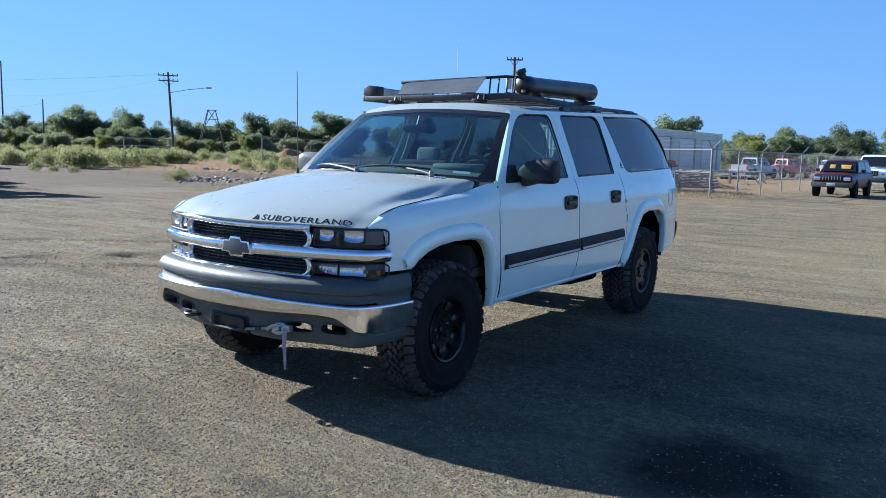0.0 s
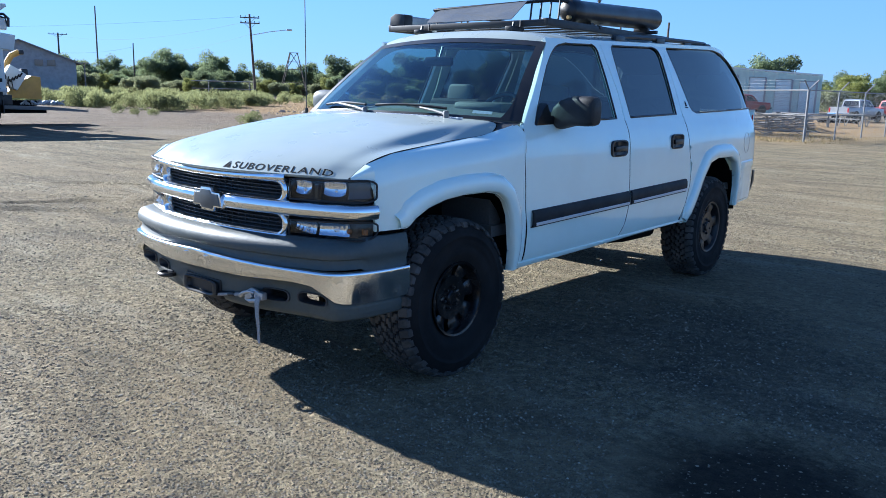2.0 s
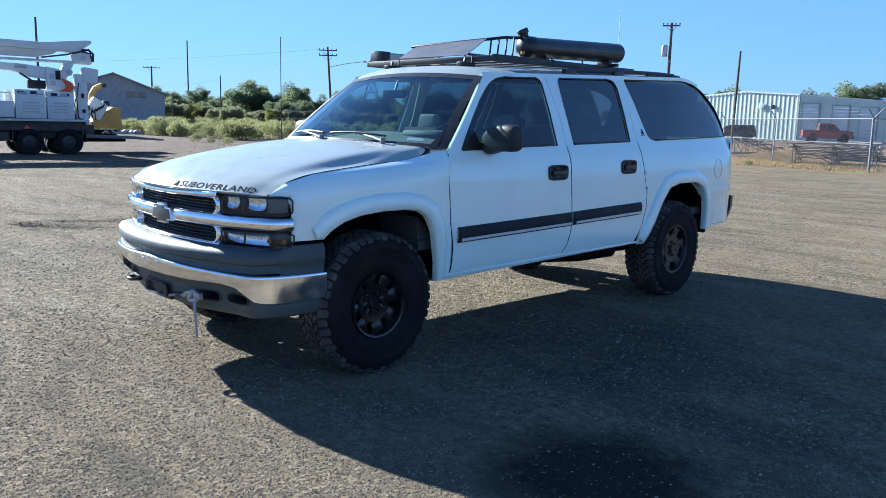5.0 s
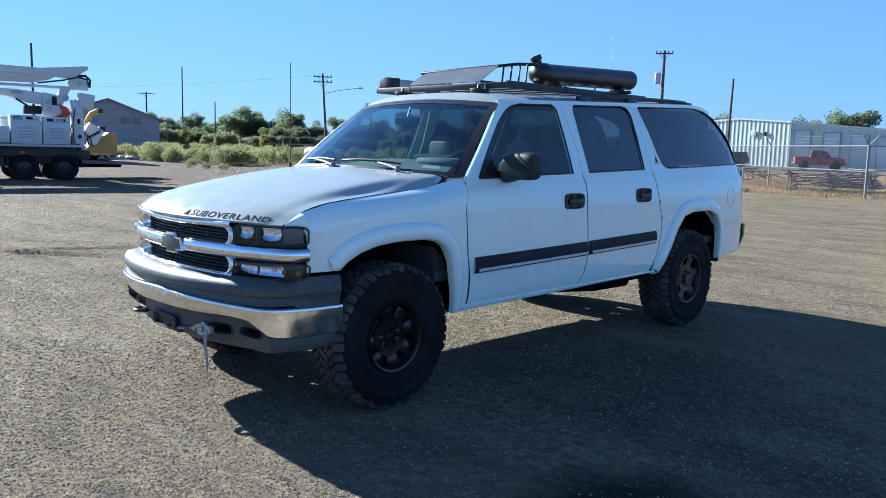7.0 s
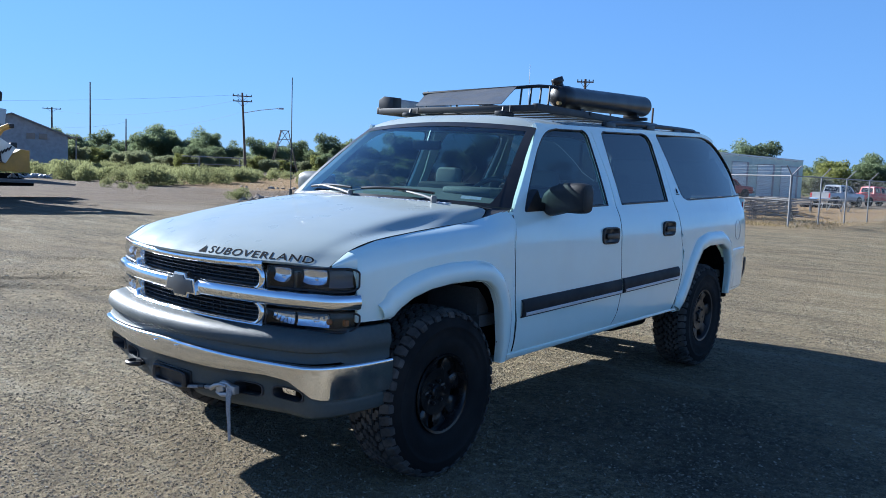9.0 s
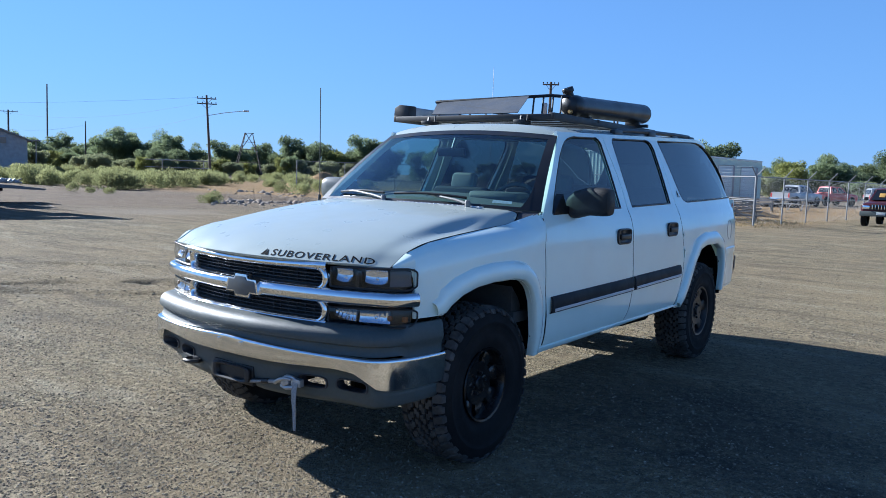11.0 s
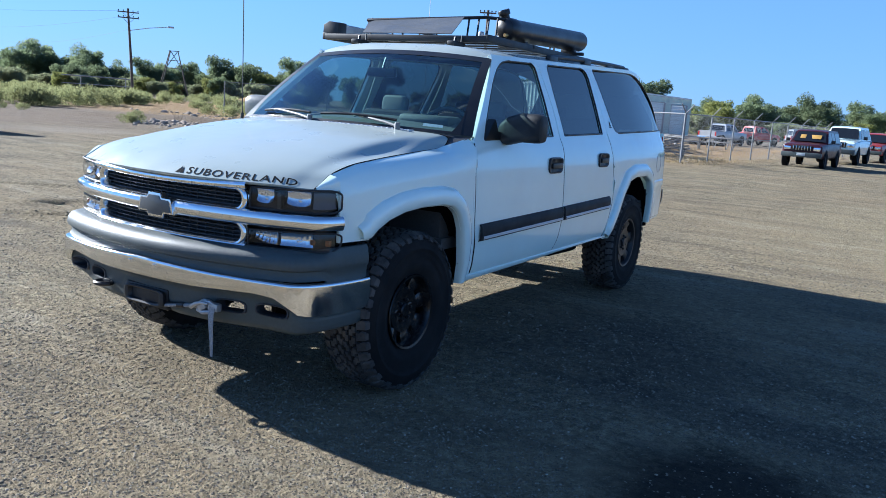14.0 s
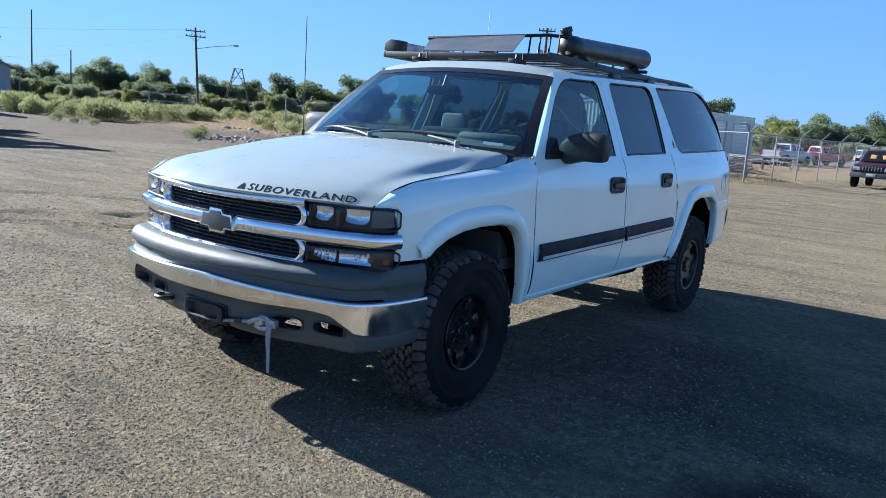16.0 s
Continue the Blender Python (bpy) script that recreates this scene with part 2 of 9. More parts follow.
MIRROR_PLASTIC = material("faded_mirror_plastic", (0.020, 0.021, 0.022), 0.5, spec=0.3, grain=0.2, grain_scale=60, dirt=(0.13, 0.12, 0.11), dirt_amount=0.4, dirt_scale=5, bump=0.1, bump_scale=500)
PALE_GREY = material("pale_grey_plastic", (0.22, 0.22, 0.215), 0.4, grain=0.2, grain_scale=60, dirt=(0.3, 0.28, 0.25), dirt_amount=0.4, dirt_scale=5)
SATIN = material("satin_bright_strip", (0.72, 0.73, 0.75), 0.4, 0.3, grain=0.05, grain_scale=20, dirt=(0.45, 0.42, 0.38), dirt_amount=0.2, dirt_scale=4)
GLASS_SIDE = glass("tinted_side_glass", (0.26, 0.345, 0.36), 0.03, 0.10)
GLASS_DARK = glass("dark_tinted_glass", (0.08, 0.10, 0.11), 0.03, 0.15)
LENS = glass("clear_lamp_lens", (0.86, 0.88, 0.9))
GRILLE_GREY = material("dusty_grille_plastic", (0.055, 0.058, 0.062), 0.5, grain=0.2, grain_scale=40, dirt=(0.13, 0.12, 0.105), dirt_amount=0.45, dirt_scale=6)
LAMP_DARK = material("smoked_lamp_housing", (0.02, 0.021, 0.022), 0.25, gloss_var=0.05, grain=0.1)
REFLECTOR = material("lamp_reflector", (0.9, 0.91, 0.93), 0.12, 1.0, grain=0.05, gloss_var=0.1)
LAMP_GREY = material("grey_lamp_lining", (0.11, 0.115, 0.12), 0.3, grain=0.15, gloss_var=0.05)
AMBER = material("amber_lens", (0.26, 0.10, 0.035), 0.25, grain=0.1, gloss_var=0.05)
RED_LENS = material("red_lens", (0.4, 0.02, 0.02), 0.2, grain=0.1, gloss_var=0.05)
ROPE = material("grey_winch_rope", (0.36, 0.37, 0.38), 0.8, grain=0.4, grain_scale=150, bump=0.4, bump_scale=300)
WIPER = material("grey_wiper_enamel", (0.19, 0.19, 0.185), 0.5, 0.0, grain=0.2, dirt=(0.2, 0.19, 0.17), dirt_amount=0.3)
# ---------------------------------------------------------------- ground
def ground_material():
    m = bpy.data.materials.new("gravel_yard")
    m.use_nodes = True
    nt = m.node_tree
    b = nt.nodes["Principled BSDF"]
    b.inputs["Roughness"].default_value = 0.95
    b.inputs["Specular IOR Level"].default_value = 0.15
    geo = nt.nodes.new("ShaderNodeNewGeometry")
    pos = geo.outputs["Position"]

    def tex(kind, scale, detail=5.0, stretch=None, rough=0.6):
        n = nt.nodes.new(kind)
        n.inputs["Scale"].default_value = scale
        if kind == "ShaderNodeTexNoise":
            n.inputs["Detail"].default_value = detail
            n.inputs["Roughness"].default_value = rough
        if stretch:
            mp = nt.nodes.new("ShaderNodeMapping")
            mp.inputs["Scale"].default_value = stretch[:3]
            mp.inputs["Rotation"].default_value = (0, 0, radians(stretch[3]))
            nt.links.new(pos, mp.inputs["Vector"])
            nt.links.new(mp.outputs[0], n.inputs["Vector"])
        else:
            nt.links.new(pos, n.inputs["Vector"])
        return n

    def rng(val, lo, hi, a=0.0, c=1.0):
        r = nt.nodes.new("ShaderNodeMapRange")
        r.inputs[1].default_value, r.inputs[2].default_value, r.inputs[3].default_value, r.inputs[4].default_value = lo, hi, a, c
        nt.links.new(val, r.inputs[0])
        return r.outputs[0]

    def mix(fac, a, c, mode="MIX"):
        x = nt.nodes.new("ShaderNodeMix")
        x.data_type, x.blend_type = "RGBA", mode
        for sock, v in ((x.inputs[0], fac), (x.inputs[6], a), (x.inputs[7], c)):
            if isinstance(v, tuple):
                sock.default_value = (*v, 1)
            elif isinstance(v, float):
                sock.default_value = v
            else:
                nt.links.new(v, sock)
        return x.outputs[2]

    def maths(op, a, c):
        x = nt.nodes.new("ShaderNodeMath")
        x.operation = op
        for sock, v in zip(x.inputs, (a, c)):
            if isinstance(v, (int, float)):
                sock.default_value = v
            else:
                nt.links.new(v, sock)
        return x.outputs[0]

    peb = tex("ShaderNodeTexVoronoi", 75.0)
    peb2 = tex("ShaderNodeTexVoronoi", 170.0)
    peb3 = tex("ShaderNodeTexVoronoi", 34.0)
    mid = tex("ShaderNodeTexNoise", 1.6, 8, None, 0.7)
    patch = tex("ShaderNodeTexNoise", 0.55, 6, None, 0.65)
    big = tex("ShaderNodeTexNoise", 0.16, 6)
    fine = tex("ShaderNodeTexNoise", 40.0, 6)
    grit = tex("ShaderNodeTexNoise", 16.0, 6, None, 0.75)
    # stone by stone tone, sand between
    hsv = nt.nodes.new("ShaderNodeSeparateColor")
    nt.links.new(peb.outputs["Color"], hsv.inputs[0])
    hs2 = nt.nodes.new("ShaderNodeSeparateColor")
    nt.links.new(peb2.outputs["Color"], hs2.inputs[0])
    stone = mix(hsv.outputs[0], (0.129, 0.105, 0.068), (0.600, 0.512, 0.323))
    stone2 = mix(hs2.outputs[1], (0.114, 0.096, 0.062), (0.600, 0.491, 0.306))
    col = mix(rng(fine.outputs[0], 0.42, 0.58), stone, stone2)
    hs3 = nt.nodes.new("ShaderNodeSeparateColor")
    nt.links.new(peb3.outputs["Color"], hs3.inputs[0])
    col = mix(rng(hs3.outputs[0], 0.55, 1.0, 0.0, 0.75), col, mix(hs3.outputs[1], (0.15, 0.125, 0.085), (0.68, 0.59, 0.39)))
    # coarser grit, lumps and trodden patches
    col = mix(rng(grit.outputs[0], 0.38, 0.56, 0.85, 0.0), col, (0.100, 0.091, 0.063))
    col = mix(rng(grit.outputs[0], 0.53, 0.70, 0.0, 0.8), col, (0.640, 0.546, 0.351))
    col = mix(rng(mid.outputs[0], 0.44, 0.66, 0.0, 0.55), col, (0.472, 0.375, 0.227))
    col = mix(rng(mid.outputs[0], 0.32, 0.47, 0.65, 0.0), col, (0.229, 0.194, 0.130))
    col = mix(rng(patch.outputs[0], 0.50, 0.64, 0.0, 0.62), col, (0.215, 0.184, 0.127))
    col = mix(rng(big.outputs[0], 0.42, 0.62, 0.0, 0.4), col, (0.429, 0.328, 0.193))
    # a few wheel tracks running across the yard
    trk = tex("ShaderNodeTexNoise", 0.8, 9, (0.45, 2.2, 1.0, 14), 0.72)
    col = mix(rng(trk.outputs[0], 0.53, 0.64, 0.0, 0.68), col, (0.160, 0.138, 0.098))
    col = mix(rng(trk.outputs[0], 0.36, 0.46, 0.5, 0.0), col, (0.56, 0.49, 0.35))
    sep = nt.nodes.new("ShaderNodeSeparateXYZ")
    nt.links.new(pos, sep.inputs[0])

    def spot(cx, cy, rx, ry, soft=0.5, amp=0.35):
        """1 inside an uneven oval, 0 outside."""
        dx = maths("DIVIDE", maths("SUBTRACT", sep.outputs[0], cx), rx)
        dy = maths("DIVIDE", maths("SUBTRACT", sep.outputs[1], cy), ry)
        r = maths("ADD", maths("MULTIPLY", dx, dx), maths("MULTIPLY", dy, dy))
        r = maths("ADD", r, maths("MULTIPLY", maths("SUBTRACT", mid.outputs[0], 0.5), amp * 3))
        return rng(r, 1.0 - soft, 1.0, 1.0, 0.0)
    # damp oil stain beside the car
    col = mix(maths("MULTIPLY", spot(2.50, -0.16, 0.56, 0.54, 0.75, 0.34), 0.85), col, (0.018, 0.018, 0.018))
    # broad dark ovals: patchy ground, and the car's shade deepened in the colour
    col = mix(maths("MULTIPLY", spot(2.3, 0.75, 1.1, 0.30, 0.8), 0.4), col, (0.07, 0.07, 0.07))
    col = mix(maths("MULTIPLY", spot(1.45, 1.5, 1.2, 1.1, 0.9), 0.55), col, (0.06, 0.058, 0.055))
    # dark and pale patches farther out in the yard
    col = mix(maths("MULTIPLY", spot(-6.4, 0.9, 0.9, 0.35, 0.8), 0.35), col, (0.06, 0.055, 0.048))
    col = mix(maths("MULTIPLY", spot(-4.9, 3.4, 1.2, 0.4, 0.8), 0.3), col, (0.08, 0.072, 0.06))
    col = mix(maths("MULTIPLY", spot(-19.6, 11.6, 2.4, 2.6, 0.8), 0.55), col, (0.50, 0.43, 0.33))
    # dry dirt beyond the yard: towards the scrub and behind the fence
    scrub = maths("ADD", maths("MULTIPLY", sep.outputs[0], -1.0), maths("MULTIPLY", maths("SUBTRACT", big.outputs[0], 0.5), 14.0))
    col = mix(rng(scrub, 15.0, 24.0, 0.0, 0.7), col, mix(grit.outputs[0], (0.15, 0.112, 0.085), (0.30, 0.225, 0.165)))
    back = maths("ADD", sep.outputs[1], maths("MULTIPLY", maths("SUBTRACT", big.outputs[0], 0.5), 6.0))
    side = rng(sep.outputs[0], -6.0, -3.0, 1.0, 0.0)
    col = mix(maths("MULTIPLY", rng(back, 24.0, 29.0, 0.0, 0.9), side), col, mix(rng(grit.outputs[0], 0.35, 0.65), (0.30, 0.19, 0.085), (0.50, 0.345, 0.17)))
    col = mix(rng(back, 60.0, 75.0, 0.0, 0.8), col, (0.20, 0.18, 0.15))
    col = mix(maths("MULTIPLY", spot(7.0, 11.0, 7.0, 8.5, 0.8), 0.35), col, (0.56, 0.47, 0.275))
    col = mix(1.0, col, (0.98, 0.98, 0.97), "MULTIPLY")
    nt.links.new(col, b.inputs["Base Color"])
    h = mix(0.5, rng(peb.outputs["Distance"], 0.0, 0.8, 1.0, 0.0), rng(peb2.outputs["Distance"], 0.0, 0.8, 1.0, 0.0))
    bw = nt.nodes.new("ShaderNodeRGBToBW")
    nt.links.new(h, bw.inputs[0])
    hh = maths("ADD", maths("MULTIPLY", bw.outputs[0], 2.0), maths("MULTIPLY", grit.outputs[0], 3.0))
    hh = maths("ADD", hh, maths("MULTIPLY", rng(peb3.outputs["Distance"], 0.0, 0.75, 1.0, 0.0), 1.8))
    bp = nt.nodes.new("ShaderNodeBump")
    bp.inputs["Strength"].default_value = 1.0
    bp.inputs["Distance"].default_value = 0.034
    nt.links.new(hh, bp.inputs["Height"])
    nt.links.new(bp.outputs[0], b.inputs["Normal"])
    return m


GROUND = ground_material()


RUTS = ((-8.6, -1.3, -3.4, 3.1, 0.09, 0.045), (-9.5, 0.0, -4.2, 3.3, 0.10, 0.03), (-7.9, -1.2, -5.0, 3.8, 0.08, 0.03), (-8.8, 2.2, -4.6, 5.4, 0.09, 0.03), (-2.6, 13.5, 0.4, 25.5, 0.12, 0.010), (-5.0, 14.2, 3.2, 17.2, 0.12, 0.008), (-4.5, -3.4, -1.6, -0.9, 0.08, 0.014))


def ground_z(x, y):
    """Gentle swells, flat under the wheels; ruts crossing the yard."""
    r = math.hypot(x - 0.3, y - 1.6)
    calm = min(1.0, max(0.0, (r - 4.2) / 4.0))
    z = calm * (0.05 * noise.noise((x * 0.12, y * 0.12, 1.0)) + 0.02 * noise.noise((x * 0.5, y * 0.5, 3.0)))
    z += 0.005 * noise.noise((x * 1.7, y * 1.7, 5.0)) + 0.007 * noise.noise((x * 4.6, y * 4.6, 9.0)) * (0.35 + 0.65 * calm)
    wob = 0.12 * noise.noise((x * 0.9, y * 0.9, 7.0))
    for x0, y0, x1, y1, w, d in RUTS:
        ux, uy = x1 - x0, y1 - y0
        ln = math.hypot(ux, uy)
        q = ((x - x0) * ux + (y - y0) * uy) / (ln * ln)
        off = abs(((x - x0) * uy - (y - y0) * ux) / ln + wob)
        if -0.1 < q < 1.1 and off < 5 * w:
            e = min(1.0, max(0.0, min(q + 0.1, 1.1 - q) * 5)) * (0.6 + 0.8 * noise.noise((x * 0.8, y * 0.8, 4.0)) + 0.4)
            z += 1.1 * d * e * (-math.exp(-(off / w) ** 2) + 0.6 * math.exp(-((off - 2 * w) / w) ** 2))
    return z


def coords(a, b, core0, core1, fine_step, growth=1.22):
    out = list(np.arange(core0, core1 + 1e-6, fine_step))
    st, v = fine_step, core1
    while v < b:
        st *= growth
        v += st
        out.append(min(v, b))
    st, v = fine_step, core0
    while v > a:
        st *= growth
        v -= st
        out.insert(0, max(v, a))
    return out


xs = coords(-2400, 1600, -10, 7, 0.085, 1.18)
ys = coords(-1600, 2600, -3.5, 13, 0.085, 1.18)
nx = len(xs)
verts = [(x, y, ground_z(x, y) if abs(x) < 150 and abs(y) < 150 else 0.0) for y in ys for x in xs]
faces = [(j * nx + i, j * nx + i + 1, (j + 1) * nx + i + 1, (j + 1) * nx + i) for j in range(len(ys) - 1) for i in range(nx - 1)]
me = bpy.data.meshes.new("ground")
me.from_pydata(verts, [], faces)
me.materials.append(GROUND)
me.polygons.foreach_set("use_smooth", [True] * len(me.polygons))
tagged(new("ground", me), "grey-brown compacted gravel yard with wheel tracks and dirt", "ground", kind="structure")

# loose stones lying on the near gravel
stones = bpy.data.materials.new("loose_stone")
stones.use_nodes = True
snt = stones.node_tree
sbs = snt.nodes["Principled BSDF"]
sbs.inputs["Roughness"].default_value = 0.9
sbs.inputs["Specular IOR Level"].default_value = 0.2
sgeo = snt.nodes.new("ShaderNodeNewGeometry")
srp = snt.nodes.new("ShaderNodeValToRGB")
srp.color_ramp.elements[0].color, srp.color_ramp.elements[1].color = (0.09, 0.078, 0.056, 1), (0.38, 0.335, 0.25, 1)
mid_el = srp.color_ramp.elements.new(0.75)
mid_el.color = (0.24, 0.205, 0.147, 1)
snt.links.new(sgeo.outputs["Random Per Island"], srp.inputs[0])
snt.links.new(srp.outputs[0], sbs.inputs["Base Color"])


def scatter(seed, count, r0, r1, shape, faces):
    """Stones lying about the stretch beside the car, larger ones farther out."""
    rs = np.random.RandomState(seed)
    ang = np.radians(rs.uniform(-84, 8, count))
    rad = r0 * (r1 / r0) ** rs.rand(count)
    px, py = 3.7 + rad * np.sin(ang), -3.2 + rad * np.cos(ang)
    # few lie on the oily patches
    keep = ((px - 2.5) / 0.6) ** 2 + ((py + 0.16) / 0.55) ** 2 > 1.0
    keep |= rs.rand(count) < 0.2
    # and fewer in the car's shade, thinned so that it stays dark
    keep &= (px < 0.7) | (py < -0.9) | (py > 5) | (rs.rand(count) < 0.55)
    px, py, rad = px[keep], py[keep], rad[keep]
    count = len(px)
    size = (0.0027 + 0.0050 * rs.rand(count) ** 3.0) * np.clip(rad / 3.0, 0.85, 3.0) ** 0.75
    turn = rs.rand(count) * 6.283
    q = shape[None] * (1 + 0.6 * (rs.rand(count, len(shape), 1) - 0.5)) * size[:, None, None] * np.array([1.2, 1.0, 0.8])
    c, s_ = np.cos(turn)[:, None], np.sin(turn)[:, None]
    pz = np.array([ground_z(a, b) for a, b in zip(px, py)]) + 0.001
    v = np.stack([px[:, None] + q[..., 0] * c - q[..., 1] * s_, py[:, None] + q[..., 0] * s_ + q[..., 1] * c, pz[:, None] + q[..., 2]], -1).reshape(-1, 3)
    f = (np.arange(count)[:, None, None] * len(shape) + np.array(faces)[None]).reshape(-1, len(faces[0]))
    return v, f


slab = np.array([(1, 0, -0.3), (0, 1, -0.3), (-1, 0, -0.3), (0, -1, -0.3), (0.55, 0.1, 0.42), (-0.1, 0.6, 0.36), (-0.6, -0.05, 0.46), (0.05, -0.55, 0.40)])
chip = np.array([(1, 0, -0.3), (0, 1, -0.3), (-1, 0, -0.3), (0, -1, -0.3), (0.25, 0.1, 0.5)])
SLAB_FACES = [(0, 1, 5, 4), (1, 2, 6, 5), (2, 3, 7, 6), (3, 0, 4, 7), (4, 5, 6, 7)]
CHIP_FACES = [(0, 1, 4), (1, 2, 4), (2, 3, 4), (3, 0, 4)]
for seed, count, r0, r1, shape, faces in ((4, 62000, 1.4, 6.0, slab, SLAB_FACES), (6, 90000, 1.6, 9.0, chip, CHIP_FACES), (5, 60000, 7.0, 30.0, chip, CHIP_FACES)):
    sv, sf = scatter(seed, count, r0, r1, shape, faces)
    me = bpy.data.meshes.new("loose_stones")
    me.from_pydata(sv.tolist(), [], sf.tolist())
    me.materials.append(stones)
    tagged(new("loose_stones", me), "small loose grey stones scattered over the gravel", "gravel", kind="stuff")
# ---------------------------------------------------------------- the white off-road wagon
# Its nose points to -y, its own left side to +x; the origin lies on the ground under the front axle.
AXLE_R = 3.302


def side_x(y, z):
    """Half width of the body at a height and a place along it."""
    x = curve(z, [0.3, 0.5, 0.58, 0.72, 0.9, 1.12, 1.22, 1.28, 1.40, 1.80], [0.885, 0.902, 0.92, 0.927, 0.930, 0.923, 0.902, 0.872, 0.822, 0.65])
    if y < 0.3:
        x -= 0.075 * ((0.3 - y) / 0.85) ** 2
    if y > 3.3:
        x -= 0.085 * ((y - 3.3) / 1.15) ** 2
    return x


def belt(y):
    return 1.252 + 0.024 * y


def tail_drop(y):
    """How far the roof's edge falls away towards the tail."""
    return lerp(y, [3.60, 3.70, 3.85, 3.98, 4.13, 4.40], [0.0, 0.003, 0.020, 0.050, 0.100, 0.22])


def top(y):
    return 1.735 + 0.038 * (y - 1) - tail_drop(y)


def side_sheet(s, us, lo, hi, n, out=0.0, by_row=False, shrink=0.0, ts=None):
    """Rows of points on the body side s (+1 or -1). us run along y with lo(u), hi(u) heights, or by_row the other way."""
    rows = []
    for u in us:
        a, b = lo(u), hi(u)
        row = []
        for k in range(n + 1):
            w = a + (b - a) * k / n
            y, z = (w, u) if by_row else (u, w)
            row.append((s * (side_x(y, z) + out), y, z))
        rows.append(row)
    return rows


def span(a, b, n):
    return [a + (b - a) * k / n for k in range(n + 1)]


def skin(name, s, rows, mat, parent, label="", t=0.012, angle=40):
    bm = bmesh.new()
    grid(bm, rows)
    face_to(bm, (s, 0, 0.01))
    if t > 0:
        thick(bm, t)
    return part(name, bm, mat, parent, label, angle=angle)


suv = thing("station_wagon", "white lifted station wagon with loaded roof rack on gravel", "car")

# seams and openings
SEAM_A = lambda z: lerp(z, [0.48, 0.56, 0.69, 0.83, 1.10, 1.29], [0.545, 0.548, 0.554, 0.524, 0.506, 0.537])
SEAM_B = lambda z: lerp(z, [0.50, 0.53, 0.61, 0.73, 1.02, 1.26, 1.47, 1.79], [1.64, 1.667, 1.729, 1.757, 1.728, 1.728, 1.748, 1.708])
SEAM_C = lambda z: lerp(z, [0.50, 0.67, 0.80, 0.93, 1.03, 1.18, 1.32, 1.60, 1.82], [2.60, 2.70, 2.74, 2.735, 2.70, 2.668, 2.66, 2.679, 2.66])
ARCH_F = lambda y: lerp(y, [-0.40, -0.377, -0.348, -0.268, -0.16, -0.016, 0.157, 0.256, 0.327, 0.374, 0.40, 0.43], [0.80, 0.82, 0.847, 0.891, 0.922, 0.938, 0.939, 0.924, 0.88, 0.796, 0.67, 0.485])
ARCH_R = lambda y: lerp(y, [2.742, 2.864, 2.962, 3.065, 3.217, 3.512, 3.649, 3.72, 3.745, 3.76], [0.50, 0.667, 0.829, 0.936, 0.968, 0.966, 0.916, 0.80, 0.668, 0.54])
FENDER_TOP = ([-0.659, -0.567, -0.394, -0.173, 0.067, 0.304, 0.363, 0.379], [1.051, 1.105, 1.147, 1.172, 1.194, 1.215, 1.236, 1.288])
HOOD_X = 0.785


NOSE = ([0, 0.15, 0.3, 0.45, 0.55, 0.65, 0.74, 0.78, 0.81, 0.85], [0, 0.154, 0.315, 0.479, 0.589, 0.70, 0.799, 0.833, 0.853, 0.87], [-0.828, -0.824, -0.808, -0.779, -0.752, -0.713, -0.669, -0.635, -0.601, -0.542])
BUMP = ([0, 0.15, 0.3, 0.5, 0.65, 0.7, 0.735, 0.76], [0, 0.156, 0.321, 0.548, 0.721, 0.776, 0.805, 0.822], [-0.935, -0.929, -0.909, -0.86, -0.805, -0.781, -0.754, -0.73])


def plan_at(tab, st, out=0.0):
    """Plan point at a station along a rounded front, moved outwards; with its outward normal."""
    a, sg = abs(st), (1 if st >= 0 else -1)
    f = lambda v: Vector((curve(v, tab[0], tab[1]), curve(v, tab[0], tab[2])))
    d = f(min(a + 0.01, tab[0][-1])) - f(max(a - 0.01, 0.0))
    n = Vector((d.y, -d.x)).normalized()
    p = f(a) + n * out
    return Vector((sg * p.x, p.y)), Vector((sg * n.x, n.y))


def nose(st, out=0.0):
    return plan_at(NOSE, st, out)[0]


def bump_at(st, out=0.0):
    return plan_at(BUMP, st, out)[0]


